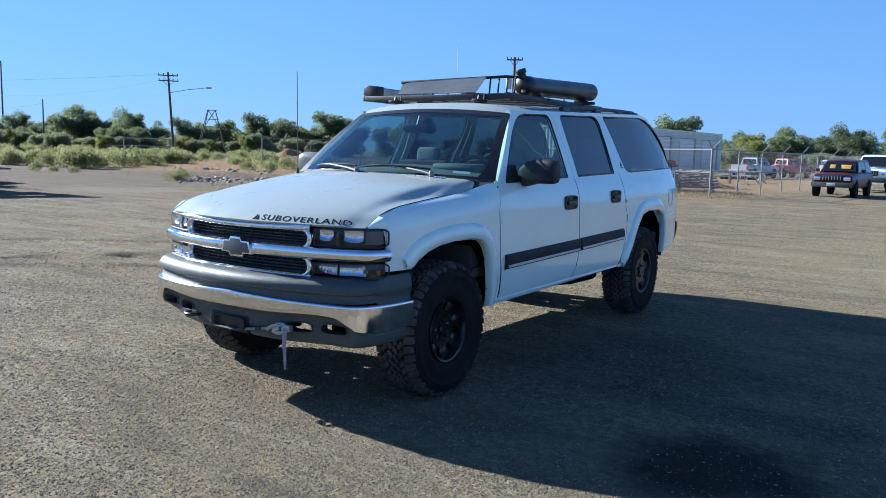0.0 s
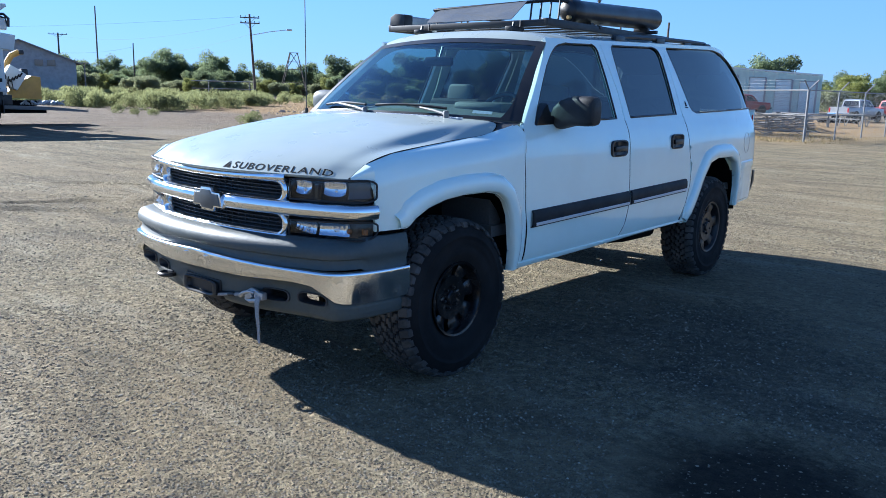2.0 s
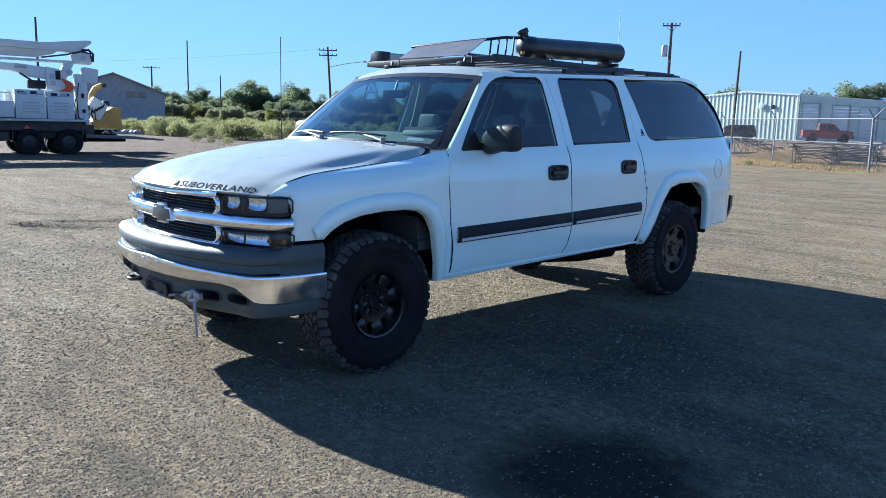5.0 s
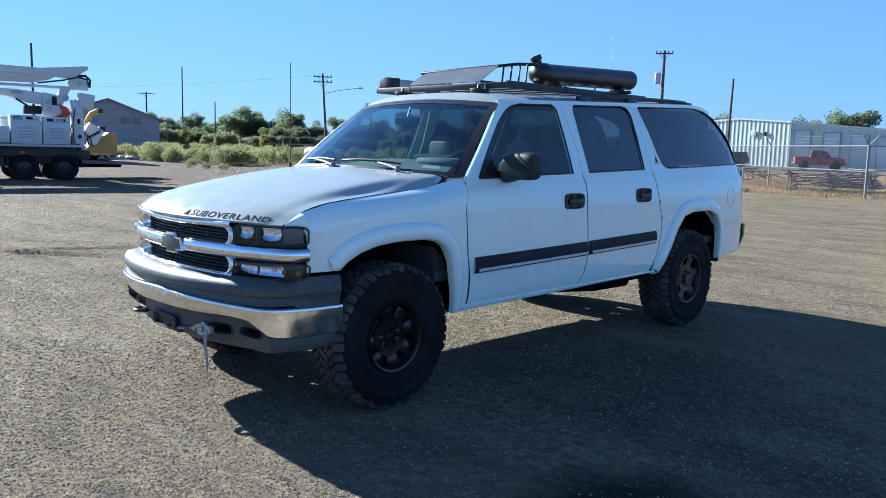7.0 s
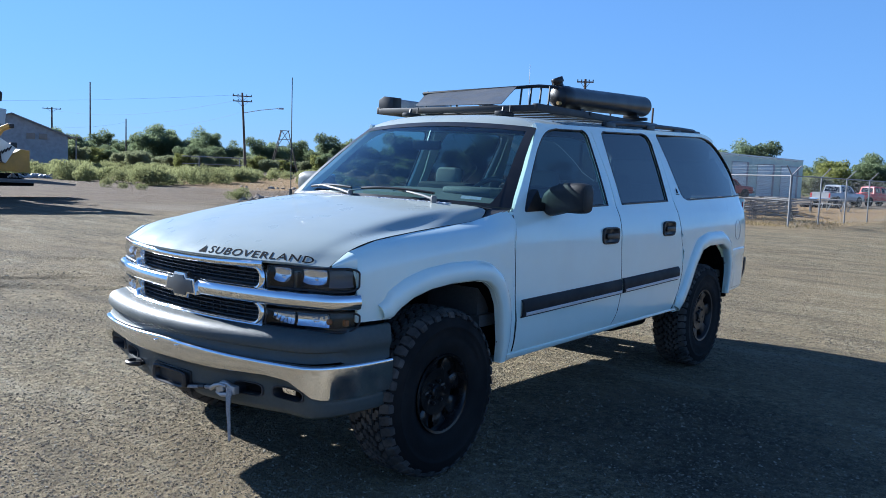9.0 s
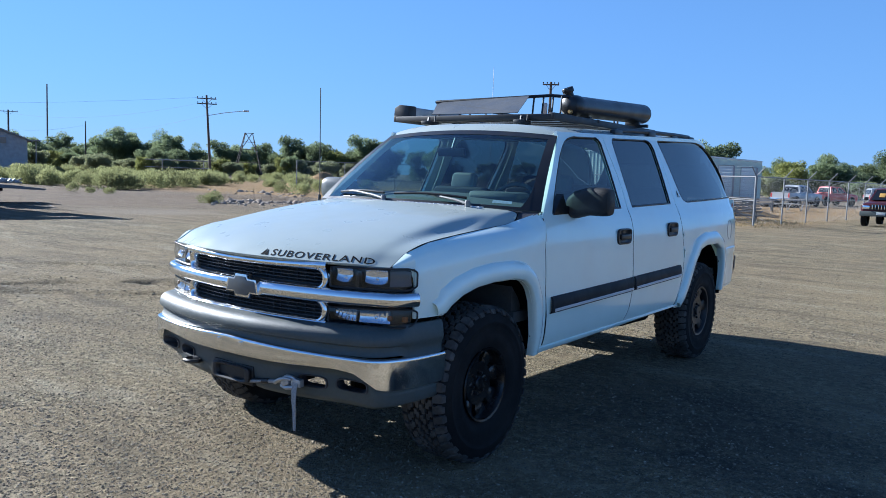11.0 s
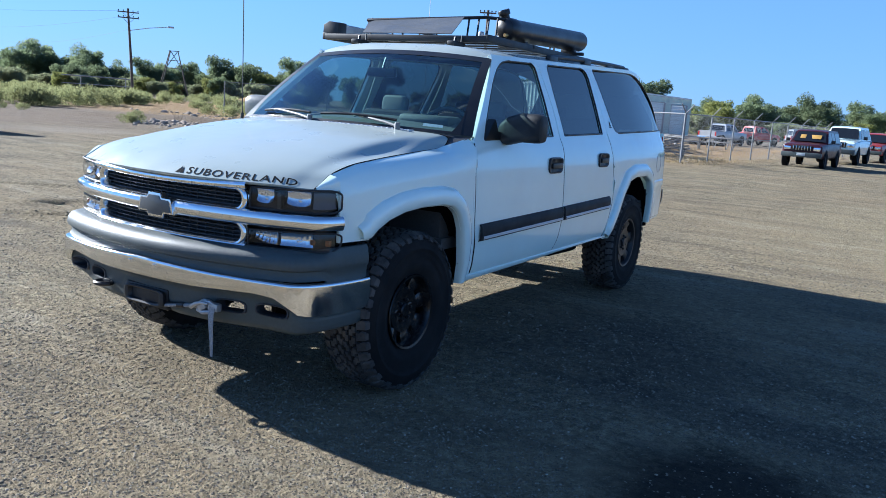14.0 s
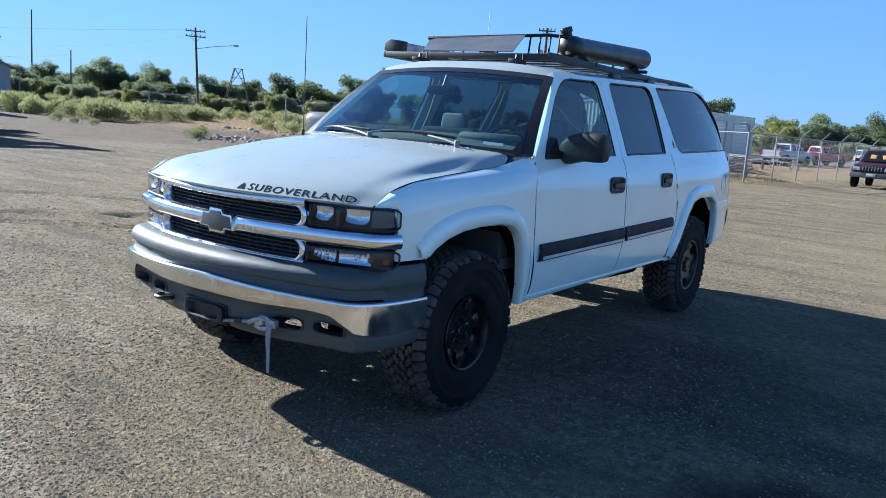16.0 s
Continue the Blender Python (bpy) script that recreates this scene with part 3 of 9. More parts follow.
# ------------------------------------------------ sides
for s in (1, -1):
    # front fender: side face, rolled over at the top to the hood seam
    fender_rows = []
    ys = [-0.655, -0.64, -0.62, -0.60, -0.58, -0.562, -0.558, -0.54, -0.50, -0.45, -0.40] + span(-0.378, 0.43, 30) + [0.44, 0.46, 0.49, 0.52, 0.537]
    for y in ys:
        zb = 1.041 if y < -0.56 else 0.810 if y < -0.377 else (ARCH_F(y) if y < 0.43 else 0.485)
        zt = lerp(y, FENDER_TOP[0][:6] + [0.36, 0.537], FENDER_TOP[1][:6] + [1.226, 1.274])
        row = []
        for k in range(17):
            v = k / 16
            z = zb + (zt - zb) * v
            x = min(side_x(y, min(z, 1.12)), 0.796 + 0.62 * (y + 0.655))
            xt = HOOD_X + 0.006 if y < 0.36 else HOOD_X + 0.006 + 0.05 * (y - 0.36) / 0.17
            zr = zt - 0.10 * min(1.0, max(0.1, (zt - zb) / 0.25))
            if z > zr:
                q = (z - zr) / (zt - zr)
                x = x - (x - xt) * (1 - math.sqrt(max(0.0, 1 - q ** 1.7)))
            yy = y
            if y > 0.43:
                yy = min(y, SEAM_A(z) - 0.004)
            row.append((s * x, yy, z))
        fender_rows.append(row)
    skin("front_fender", s, fender_rows, PAINT, suv, "white front fender", 0.02, 75)

    # flares: a lip standing proud round each wheel opening
    for arch, y0, y1, width, nm in ((ARCH_F, -0.42, 0.43, 0.077, "front"), (ARCH_R, 2.742, 3.76, 0.085, "rear")):
        rows = []
        pts = [(y, arch(y)) for y in span(max(y0, -0.40), y1, 44)]
        if nm == "front":
            pts = [(-0.43, 0.812)] + [(y, z + 0.002) for y, z in pts if y > -0.39]
        for i, (y, z) in enumerate(pts):
            a = Vector(pts[max(i - 2, 0)])
            b = Vector(pts[min(i + 2, len(pts) - 1)])
            d = (b - a).normalized()
            nrm = Vector((-d.y, d.x))
            row = []
            ends = min(1.0, i / 5 + 0.7, (len(pts) - 1 - i) / 5 + 0.6)
            for w, o in ((0, -0.028), (0, 0.004), (0.003, 0.020), (0.009, 0.027), (0.030, 0.031), (0.052, 0.030), (0.066, 0.025), (0.075, 0.017), (0.081, 0.007), (0.085, -0.004)):
                w2 = w * (width / 0.062) * 0.95 * ends
                yy, zz = y + nrm.x * w2, z + nrm.y * w2
                row.append((s * (side_x(yy, min(zz, 1.12)) + o * (0.6 + 0.4 * ends)), yy, zz))
            rows.append(row)
        bm = bmesh.new()
        grid(bm, rows)
        face_to(bm, (s, 0, 0))
        thick(bm, 0.006)
        fl = part("wheel_flare", bm, PAINT, suv, "white moulded wheel-arch flare", angle=50)
        for yb, zb in (((0.335, 0.86), (0.395, 0.74), (0.405, 0.60)) if nm == "front" else ((3.70, 0.80), (3.745, 0.66))):
            bm = bmesh.new()
            lathe(bm, [(0.0, 0.004), (0.006, 0.003), (0.008, 0.0)], 10, Matrix.Translation((s * (side_x(yb, zb) - 0.02), yb + 0.012, zb)) @ Euler((0, radians(90 * s), 0)).to_matrix().to_4x4())
            part("flare_bolt", bm, BLACK, fl)
        # dark wheel well behind the opening
        cy = 0.0 if nm == "front" else AXLE_R
        bm = bmesh.new()
        rows = []
        for k in range(19):
            a = radians(-25 + 230 * k / 18)
            y, z = cy + 0.56 * math.cos(a), 0.46 + 0.55 * math.sin(a)
            rows.append([(s * x, y, max(z, 0.50)) for x in (0.45, 0.6, 0.72, 0.79 if y < cy - 0.25 else 0.875)])
        grid(bm, rows)
        face_to(bm, (0, 0, -1))
        part("wheel_well", bm, UNDER, suv, "black wheel-well liner")
        bm = bmesh.new()
        box(bm, (s * 0.45, cy, 0.65), (0.03, 1.05, 0.6))
        part("wheel_well", bm, UNDER, suv, "black wheel-well liner")

    # doors
    for nm, sa, sb in (("front_door", SEAM_A, SEAM_B), ("rear_door", SEAM_B, SEAM_C)):
        lo_z = 0.525
        zs = [lo_z, 0.54, 0.56, 0.60, 0.66] + span(0.72, 1.16, 10) + [1.19, 1.22, 1.245]
        rows = side_sheet(s, zs, lambda z: sa(z) + 0.005, lambda z: sb(z) - 0.005, 24, by_row=True)
        hi = []
        for k in range(25):
            y0, y1 = sa(1.265) + 0.004, sb(1.265) - 0.004
            y = y0 + (y1 - y0) * k / 24
            hi.append((s * side_x(y, belt(y)), y, belt(y)))
        rows.append(hi)
        rows.append([(x - s * 0.02, y, z + 0.004) for x, y, z in hi])
        door = skin(nm, s, rows, PAINT, suv, "white " + nm.replace("_", " "), 0.03)
        # pull handle in a black cup
        yc, zc, wd = ((1.572, 1.108, 0.22) if nm == "front_door" else (2.458, 1.126, 0.205))
        hx = side_x(yc, zc)
        bm = bmesh.new()
        rr = []
        for ring, (q, o) in enumerate(((1.0, 0.0), (0.96, 0.012), (0.84, 0.013), (0.74, 0.003), (0.04, 0.002))):
            row = []
            for k in range(28):
                a = 2 * math.pi * k / 28
                ca, sa2 = math.cos(a), math.sin(a)
                u = math.copysign(abs(ca) ** 0.45, ca) * wd / 2 * q
                v = math.copysign(abs(sa2) ** 0.45, sa2) * 0.054 * q
                row.append((s * (hx + o), yc + u, zc + v))
            rr.append(row)
        grid(bm, rr, closed=True)
        face_to(bm, (s, 0, 0))
        part("handle_cup", bm, BLACK, door, "black plastic door-handle cup", angle=60)
        bm = bmesh.new()
        box(bm, (s * (hx + 0.012), yc + 0.005, zc - 0.002), (0.02, wd * 0.72, 0.034), 0.008)
        part("pull_handle", bm, BLACK, door, "black pull handle")
        # side moulding with a bright strip
        ya, yb = (0.585, 1.735) if nm == "front_door" else (1.757, 2.652)
        za, zb = (0.706, 0.804) if nm == "front_door" else (0.728, 0.826)
        bm = bmesh.new()
        rows = []
        for y in [ya, ya + 0.008] + span(ya + 0.02, yb - 0.02, 10) + [yb - 0.008, yb]:
            e = 0.55 if y in (ya, yb) else 1.0
            f = (y - ya) / (yb - ya)
            z0, z1 = za + 0.022 * f * 0.9, zb + 0.022 * f * 0.9
            zm, hh = (z0 + z1) / 2, (z1 - z0) / 2
            rows.append([(s * (side_x(y, zm) + o * e), y, zm + hh * q) for q, o in ((-1, 0), (-0.94, 0.012), (-0.6, 0.02), (0, 0.022), (0.6, 0.02), (0.94, 0.012), (1, 0))])
        grid(bm, rows)
        face_to(bm, (s, 0, 0))
        thick(bm, 0.004)
        mould = part("side_moulding", bm, MOULD, door, "dark grey side moulding")
        bm = bmesh.new()
        rows = []
        for y in span(ya + 0.02, yb - 0.012, 8):
            f = (y - ya) / (yb - ya)
            z0 = za + 0.022 * f * 0.9 + 0.019
            x0 = side_x(y, z0)
            rows.append([(s * (x0 + o), y, z0 + q) for q, o in ((-0.009, 0.019), (-0.006, 0.025), (0.007, 0.026), (0.010, 0.021))])
        grid(bm, rows)
        face_to(bm, (s, 0, 0))
        part("bright_strip", bm, SATIN, mould, "bright metal strip")

    # rocker panel below the doors
    rows = []
    for y in span(0.44, 2.70, 20):
        zt = 0.521 + 0.004 * y
        zb = 0.478 + 0.011 * y
        rows.append([(s * (side_x(y, z) + o), y, z) for z, o in ((zt, -0.004), (zt - 0.006, 0.008), (0.5 * (zt + zb), 0.010), (zb + 0.004, 0.002), (zb - 0.004, -0.05), (zb - 0.004, -0.25))])
    skin("rocker_panel", s, rows, PAINT, suv, "white rocker panel", 0.006)

    # quarter panel behind the rear door
    rows = []
    ys = span(2.672, 2.742, 4) + span(2.76, 3.745, 34) + [3.755, 3.80, 3.9, 4.0, 4.1, 4.2, 4.28, 4.34, 4.39, 4.42]
    for y in ys:
        zb = 0.50 if y < 2.742 else (ARCH_R(y) if y < 3.75 else 0.545 + 0.02 * (y - 3.75))
        row = []
        for k in range(21):
            z = zb + (belt(y) - zb) * k / 20
            yy = max(y, SEAM_C(z) + 0.004) if y < 2.76 else y
            x = side_x(yy, z)
            if yy > 4.2:
                x -= 0.05 * ((yy - 4.2) / 0.22) ** 3
            row.append((s * x, yy, z))
        rows.append(row)
    skin("quarter_panel", s, rows, PAINT, suv, "white rear quarter panel")
    # rear bumper end and tail lamp
    bm = bmesh.new()
    rows = []
    for y in [3.79] + span(3.83, 4.36, 9) + [4.42, 4.46]:
        x = side_x(y, 0.75) - (0.0 if y < 4.2 else 0.10 * ((y - 4.2) / 0.22) ** 2)
        e = min(1.0, (y - 3.79) / 0.12)
        rows.append([(s * (x - 0.006 * (1 - e) + o * e), y, z) for z, o in ((0.56, -0.02), (0.58, 0.004), (0.72, 0.008), (0.845, 0.006), (0.865, 0.016), (0.905, 0.014), (0.915, 0.0))])
    grid(bm, rows)
    face_to(bm, (s, 0, 0))
    thick(bm, 0.006)
    part("rear_bumper_end", bm, PAINT, suv, "white moulded rear bumper end")
    bm = bmesh.new()
    rows = []
    for z in span(0.90, 1.30, 8):
        rows.append([(s * x, y, z) for x, y in ((0.785, 4.405), (0.775, 4.44), (0.755, 4.475), (0.70, 4.495), (0.62, 4.50))])
    grid(bm, rows)
    face_to(bm, (s, 1, 0))
    thick(bm, 0.01)
    part("tail_lamp", bm, RED_LENS, suv, "red tail lamp")
    bm = bmesh.new()
    rows = []
    for z, o in ((0.56, -0.09), (0.62, -0.04), (0.70, -0.01), (0.80, -0.01)):
        rows.append([(s * x * (1 + 0.4 * o), y + o, z) for x, y in ((0.845, 4.40), (0.835, 4.46), (0.77, 4.51), (0.5, 4.56), (0.0, 4.57))])
    grid(bm, rows)
    face_to(bm, (s, 1, 0))
    thick(bm, 0.008)
    part("rear_bumper", bm, BLACK, suv, "black rear bumper")

    # glass house: windows set into white pillars
    W1F = lambda v: lerp(v, [0, 0.2, 0.46, 0.72, 0.86, 0.93, 0.97, 1], [0.655, 0.735, 0.85, 0.975, 1.06, 1.115, 1.17, 1.27])
    W1R = lambda v: lerp(v, [0, 0.04, 0.52, 0.90, 0.96, 1], [1.632, 1.634, 1.652, 1.655, 1.645, 1.60])
    W2F = lambda v: lerp(v, [0, 0.05, 0.55, 0.92, 0.97, 1], [1.816, 1.818, 1.83, 1.842, 1.852, 1.88])
    W2R = lambda v: lerp(v, [0, 0.5, 0.85, 0.94, 0.98, 1], [2.568, 2.60, 2.612, 2.59, 2.555, 2.49])
    WQF = lambda v: lerp(v, [0, 0.03, 0.08, 0.16, 0.6, 0.97, 1], [2.93, 2.87, 2.842, 2.83, 2.79, 2.738, 2.75])
    WQR = lambda v: lerp(v, [0, 0.57, 0.8, 0.93, 0.98, 1], [4.415, 4.33, 4.24, 4.13, 4.06, 3.97])
    WS = lambda v: lerp(v, [0, 0.5, 1], [0.545, 0.80, 1.045])
    vs = [0, 0.04, 0.1, 0.2, 0.3, 0.4, 0.5, 0.6, 0.7, 0.78, 0.85, 0.9, 0.94, 0.97, 0.985, 1.0]

    def strip(nm, ya, yb, n, mat, out=0.0, parent=suv, label="", t=0.03, vlist=vs):
        rows = []
        for v in vlist:
            a, b = ya(v), yb(v)
            row = []
            for k in range(n + 1):
                y = a + (b - a) * k / n
                z = belt(y) + (top(y) - belt(y)) * v
                x = side_x(y, z) + out
                if y > 4.2:
                    x -= 0.05 * ((y - 4.2) / 0.22) ** 3
                row.append((s * x, y, z))
            rows.append(row)
        return skin(nm, s, rows, mat, parent, label, t)

    strip("windshield_pillar", WS, W1F, 6, PAINT, label="white windshield pillar")
    strip("door_post", W1R, lambda v: SEAM_B(belt(1.73) + (top(1.73) - belt(1.73)) * v) - 0.003, 3, PAINT, label="white door post")
    strip("door_post", lambda v: SEAM_B(belt(1.73) + (top(1.73) - belt(1.73)) * v) + 0.003, W2F, 3, PAINT, label="white door post")
    strip("door_post", W2R, lambda v: SEAM_C(belt(2.66) + (top(2.66) - belt(2.66)) * v) + 0.002 if v < 0.9 else 0.5 * (W2R(v) + WQF(v)), 3, PAINT, label="white door post")
    strip("door_post", lambda v: SEAM_C(belt(2.66) + (top(2.66) - belt(2.66)) * v) + 0.006 if v < 0.9 else 0.5 * (W2R(v) + WQF(v)) + 0.003, WQF, 3, PAINT, label="white door post")
    strip("rear_pillar", WQR, lambda v: WQR(v) + lerp(v, [0, 0.5, 0.8, 0.93, 0.97, 1], [0.035, 0.032, 0.026, 0.016, 0.010, 0.006]), 4, PAINT, label="white rear pillar")
    # roof rail above the windows
    rows = []
    for y in span(1.045, 4.00, 44):
        zt = top(y)
        rows.append([(s * side_x(y, z), y, z) for z in span(zt - 0.002, zt + 0.028, 4)])
    skin("roof_rail", s, rows, PAINT, suv, "white roof rail", 0.02)
    for nm, ya, yb, mat, lab in (("front_side_window", W1F, W1R, GLASS_SIDE, "tinted front side window"), ("rear_side_window", W2F, W2R, GLASS_DARK, "dark tinted rear door window"), ("quarter_window", WQF, WQR, GLASS_DARK, "dark tinted quarter window")):
        g = strip(nm, lambda v: ya(v) + 0.012, lambda v: yb(v) - 0.012, 14, mat, -0.012, label=lab, t=0, vlist=[0.02] + vs[1:-1] + [0.99])
        # black rubber seal round the pane
        ring = []
        for v in vs:
            y = ya(v)
            ring.append((s * (side_x(y, belt(y) + (top(y) - belt(y)) * v) - 0.004), y + 0.004, belt(y) + (top(y) - belt(y)) * v))
        for k in range(1, 12):
            y = ya(1.0) + (yb(1.0) - ya(1.0)) * k / 12
            ring.append((s * (side_x(y, top(y)) - 0.004), y, top(y) - 0.002))
        for v in vs[::-1]:
            y = yb(v)
            x = side_x(y, belt(y) + (top(y) - belt(y)) * v) - 0.004
            if y > 4.2:
                x -= 0.05 * ((y - 4.2) / 0.22) ** 3
            ring.append((s * x, y - 0.004, belt(y) + (top(y) - belt(y)) * v))
        for k in range(1, 12):
            y = yb(0) + (ya(0) - yb(0)) * k / 12
            ring.append((s * (side_x(y, belt(y)) - (0.0 if y < 4.2 else 0.05 * ((y - 4.2) / 0.22) ** 3)), y, belt(y) + 0.004))
        bm = bmesh.new()
        tube(bm, ring + ring[:2], 0.0062, 6, caps=False)
        part("window_seal", bm, BLACK, g, "black rubber window seal", angle=60)

    # door mirror on a black sail
    bm = bmesh.new()
    prism(bm, [(0.66, 1.262), (0.93, 1.270), (0.93, 1.305), (0.81, 1.318), (0.765, 1.385), (0.72, 1.345)], s * 0.835, s * 0.885, "x", 0.008)
    mirror = part("door_mirror", bm, BLACK, suv, "black plastic door mirror")
    bm = bmesh.new()
    rows = []
    for xx, q in ((0.850, 0.60), (0.868, 0.86), (0.91, 0.98), (1.0, 1.0), (1.08, 1.0), (1.115, 0.97), (1.135, 0.88), (1.142, 0.6)):
        row = []
        for k in range(24):
            a = 2 * math.pi * k / 24
            ca, sa2 = math.cos(a), math.sin(a)
            u = math.copysign(abs(ca) ** (0.55 if s == 1 else 0.8), ca) * 0.062 * q
            v = math.copysign(abs(sa2) ** (0.5 if s == 1 else 0.78), sa2) * (0.083 if xx > 0.9 else 0.07) * q
            row.append((s * xx, 0.885 + u + 0.10 * (1.0 - xx), 1.353 + v - 0.042 * (1 - min(1, (xx - 0.85) / 0.14)) - 0.006))
        rows.append(row)
    grid(bm, rows, closed=True)
    bmesh.ops.holes_fill(bm, edges=bm.edges[:], sides=30)
    bmesh.ops.recalc_face_normals(bm, faces=bm.faces[:])
    # far shell is the same black part, coloured pale grey for the sun on it
    part("mirror_shell", bm, MIRROR_PLASTIC if s == 1 else PALE_GREY, mirror, "black mirror shell" if s == 1 else "black mirror shell coloured pale as in sun glare", angle=50)
    bm = bmesh.new()
    box(bm, (s * 1.01, 0.947, 1.352), (0.20, 0.004, 0.13), 0.0015, pose(0, 0, 0, 0, 0, -6 * s))
    part("mirror_glass", bm, REFLECTOR, mirror, "mirror glass")
    # small rear-quarter badge: plain round mark and bars
    if s == 1:
        bm = bmesh.new()
        yb, zb = 2.775, 1.375
        for (a, b, c, d) in ((-0.016, 0.0, 0.016, 0.038), (-0.03, -0.012, 0.03, -0.006)):
            vv = [bm.verts.new((side_x(y, z) + 0.003, y, z)) for y, z in ((yb + a, zb + b), (yb + c, zb + b), (yb + c * (0.3 if d > 0 else 1), zb + d), (yb + a * (0.3 if d > 0 else 1), zb + d))]
            bm.faces.new(vv)
        part("badge", bm, DECAL, suv, "small dark badge")

# fuel-door outline on the left quarter
bm = bmesh.new()
ring = [(side_x(3.98 + 0.085 * math.cos(a), 1.07 + 0.085 * math.sin(a)) + 0.0005, 3.98 + 0.085 * math.cos(a), 1.07 + 0.085 * math.sin(a)) for a in [2 * math.pi * k / 24 for k in range(25)]]
tube(bm, ring, 0.0015, 5, caps=False)
part("fuel_door_gap", bm, PALE_GREY, suv, "fuel filler door outline")

# ------------------------------------------------ hood, cowl, windshield, roof, tail
def hood_point(u, t, lift=0.0):
    """u across (-1..1), t from the nose (0) to the cowl (1)."""
    x = u * HOOD_X
    y0, y1 = -0.862 + 0.325 * x * x, 0.235 + 0.14 * u * u
    a = abs(u)
    ear = (0.01 + 0.11 * curve(a, [0, 0.35, 0.60, 0.80, 0.92, 0.945, 0.975, 1.0], [0, 0, 0.35, 0.70, 0.95, 1.0, 0.62, 0.0])) * t ** 5
    y = y0 + (y1 - y0) * t + ear
    zs = curve(t, [0, 0.05, 0.089, 0.17, 0.256, 0.47, 0.70, 0.93, 1.0], [1.047, 1.075, 1.10, 1.128, 1.147, 1.172, 1.194, 1.214, 1.226])
    zc = curve(t, [0, 0.02, 0.05, 0.09, 0.15, 0.24, 0.33, 0.51, 0.78, 1.0], [1.056, 1.070, 1.090, 1.110, 1.134, 1.162, 1.187, 1.226, 1.275, 1.308])
    q = 1 - abs(u)
    g = curve(q, [0, 0.05, 0.085, 0.12, 0.16, 0.20, 0.26, 0.45, 1.0], [0, 0.03, 0.12, 0.36, 0.64, 0.77, 0.84, 0.92, 1.0])
    steep = curve(q, [0, 0.02, 0.045, 0.07, 0.10, 0.20, 0.45, 1.0], [0, 0.30, 0.60, 0.74, 0.80, 0.87, 0.93, 1.0])
    g += (steep - g) * curve(t, [0, 0.45, 0.75, 0.92, 1.0], [0, 0, 0.45, 0.9, 1.0])
    return Vector((x, y, zs + (zc - zs) * g - 0.08 * ear + lift))


bm = bmesh.new()
us = [-1, -0.992, -0.98, -0.965] + span(-0.955, 0.955, 84) + [0.965, 0.98, 0.992, 1]
tsx = [0, 0.008, 0.02, 0.04, 0.065] + span(0.09, 0.97, 26) + [1.0]
rows = [[hood_point(u, t) for u in us] for t in tsx]
for dy, dz in ((0.0015, -0.006), (0.005, -0.010), (0.012, -0.013), (0.04, -0.014)):
    rows.insert(0, [hood_point(u, 0) + Vector((0, dy, dz)) for u in us])
grid(bm, rows)
face_to(bm, (0, 0, 1))
thick(bm, 0.012)
hood = part("hood", bm, PAINT_TOP_DIM, suv, "white hood with raised middle", angle=45)

# lettering and its peak mark, laid on the hood's front slope
def on_hood(x, t):
    u, e = x / HOOD_X, 0.004
    p = hood_point(u, t)
    n = (hood_point(u + e, t) - p).cross(hood_point(u, t + e) - p).normalized()
    return p + n * 0.0016


txt = bpy.data.curves.new("lettering", "FONT")
txt.offset = 0.010
txt.body = "SUBOVERLAND"
txt.resolution_u = 3
txt.space_character = 1.12
t_ob = bpy.data.objects.new("lettering", txt)
scene.collection.objects.link(t_ob)
dg = bpy.context.evaluated_depsgraph_get()
flat = bpy.data.meshes.new_from_object(t_ob.evaluated_get(dg))
bpy.data.objects.remove(t_ob)
co = np.array([v.co[:2] for v in flat.vertices])
lo, hi = co.min(0), co.max(0)
bm = bmesh.new()
bm.from_mesh(flat)
bmesh.ops.triangulate(bm, faces=bm.faces[:])
bmesh.ops.subdivide_edges(bm, edges=[e for e in bm.edges if e.calc_length() > 0.12], cuts=2)
bmesh.ops.remove_doubles(bm, verts=bm.verts[:], dist=0.0005)
for v in bm.verts:
    a, b = (v.co.x - lo[0]) / (hi[0] - lo[0]), (v.co.y - lo[1]) / (hi[1] - lo[1])
    v.co = on_hood(0.192 + (0.712 - 0.192) * a - 0.016 * b, 0.008 + (0.039 - 0.003 * a) * b)
part("lettering", bm, DECAL, hood, "black vinyl lettering")
bm = bmesh.new()
for pts in (((0.105, 0.0), (0.128, 1.0), (0.132, 0.25), (0.124, 0.0)), ((0.130, 0.0), (0.137, 0.9), (0.153, 0.0))):
    bm.faces.new([bm.verts.new(on_hood(x + 0.026 - 0.018 * b, 0.008 + 0.040 * b)) for x, b in pts])
face_to(bm, (0, 0, 1))
part("peak_mark", bm, DECAL, hood, "black vinyl peak mark")


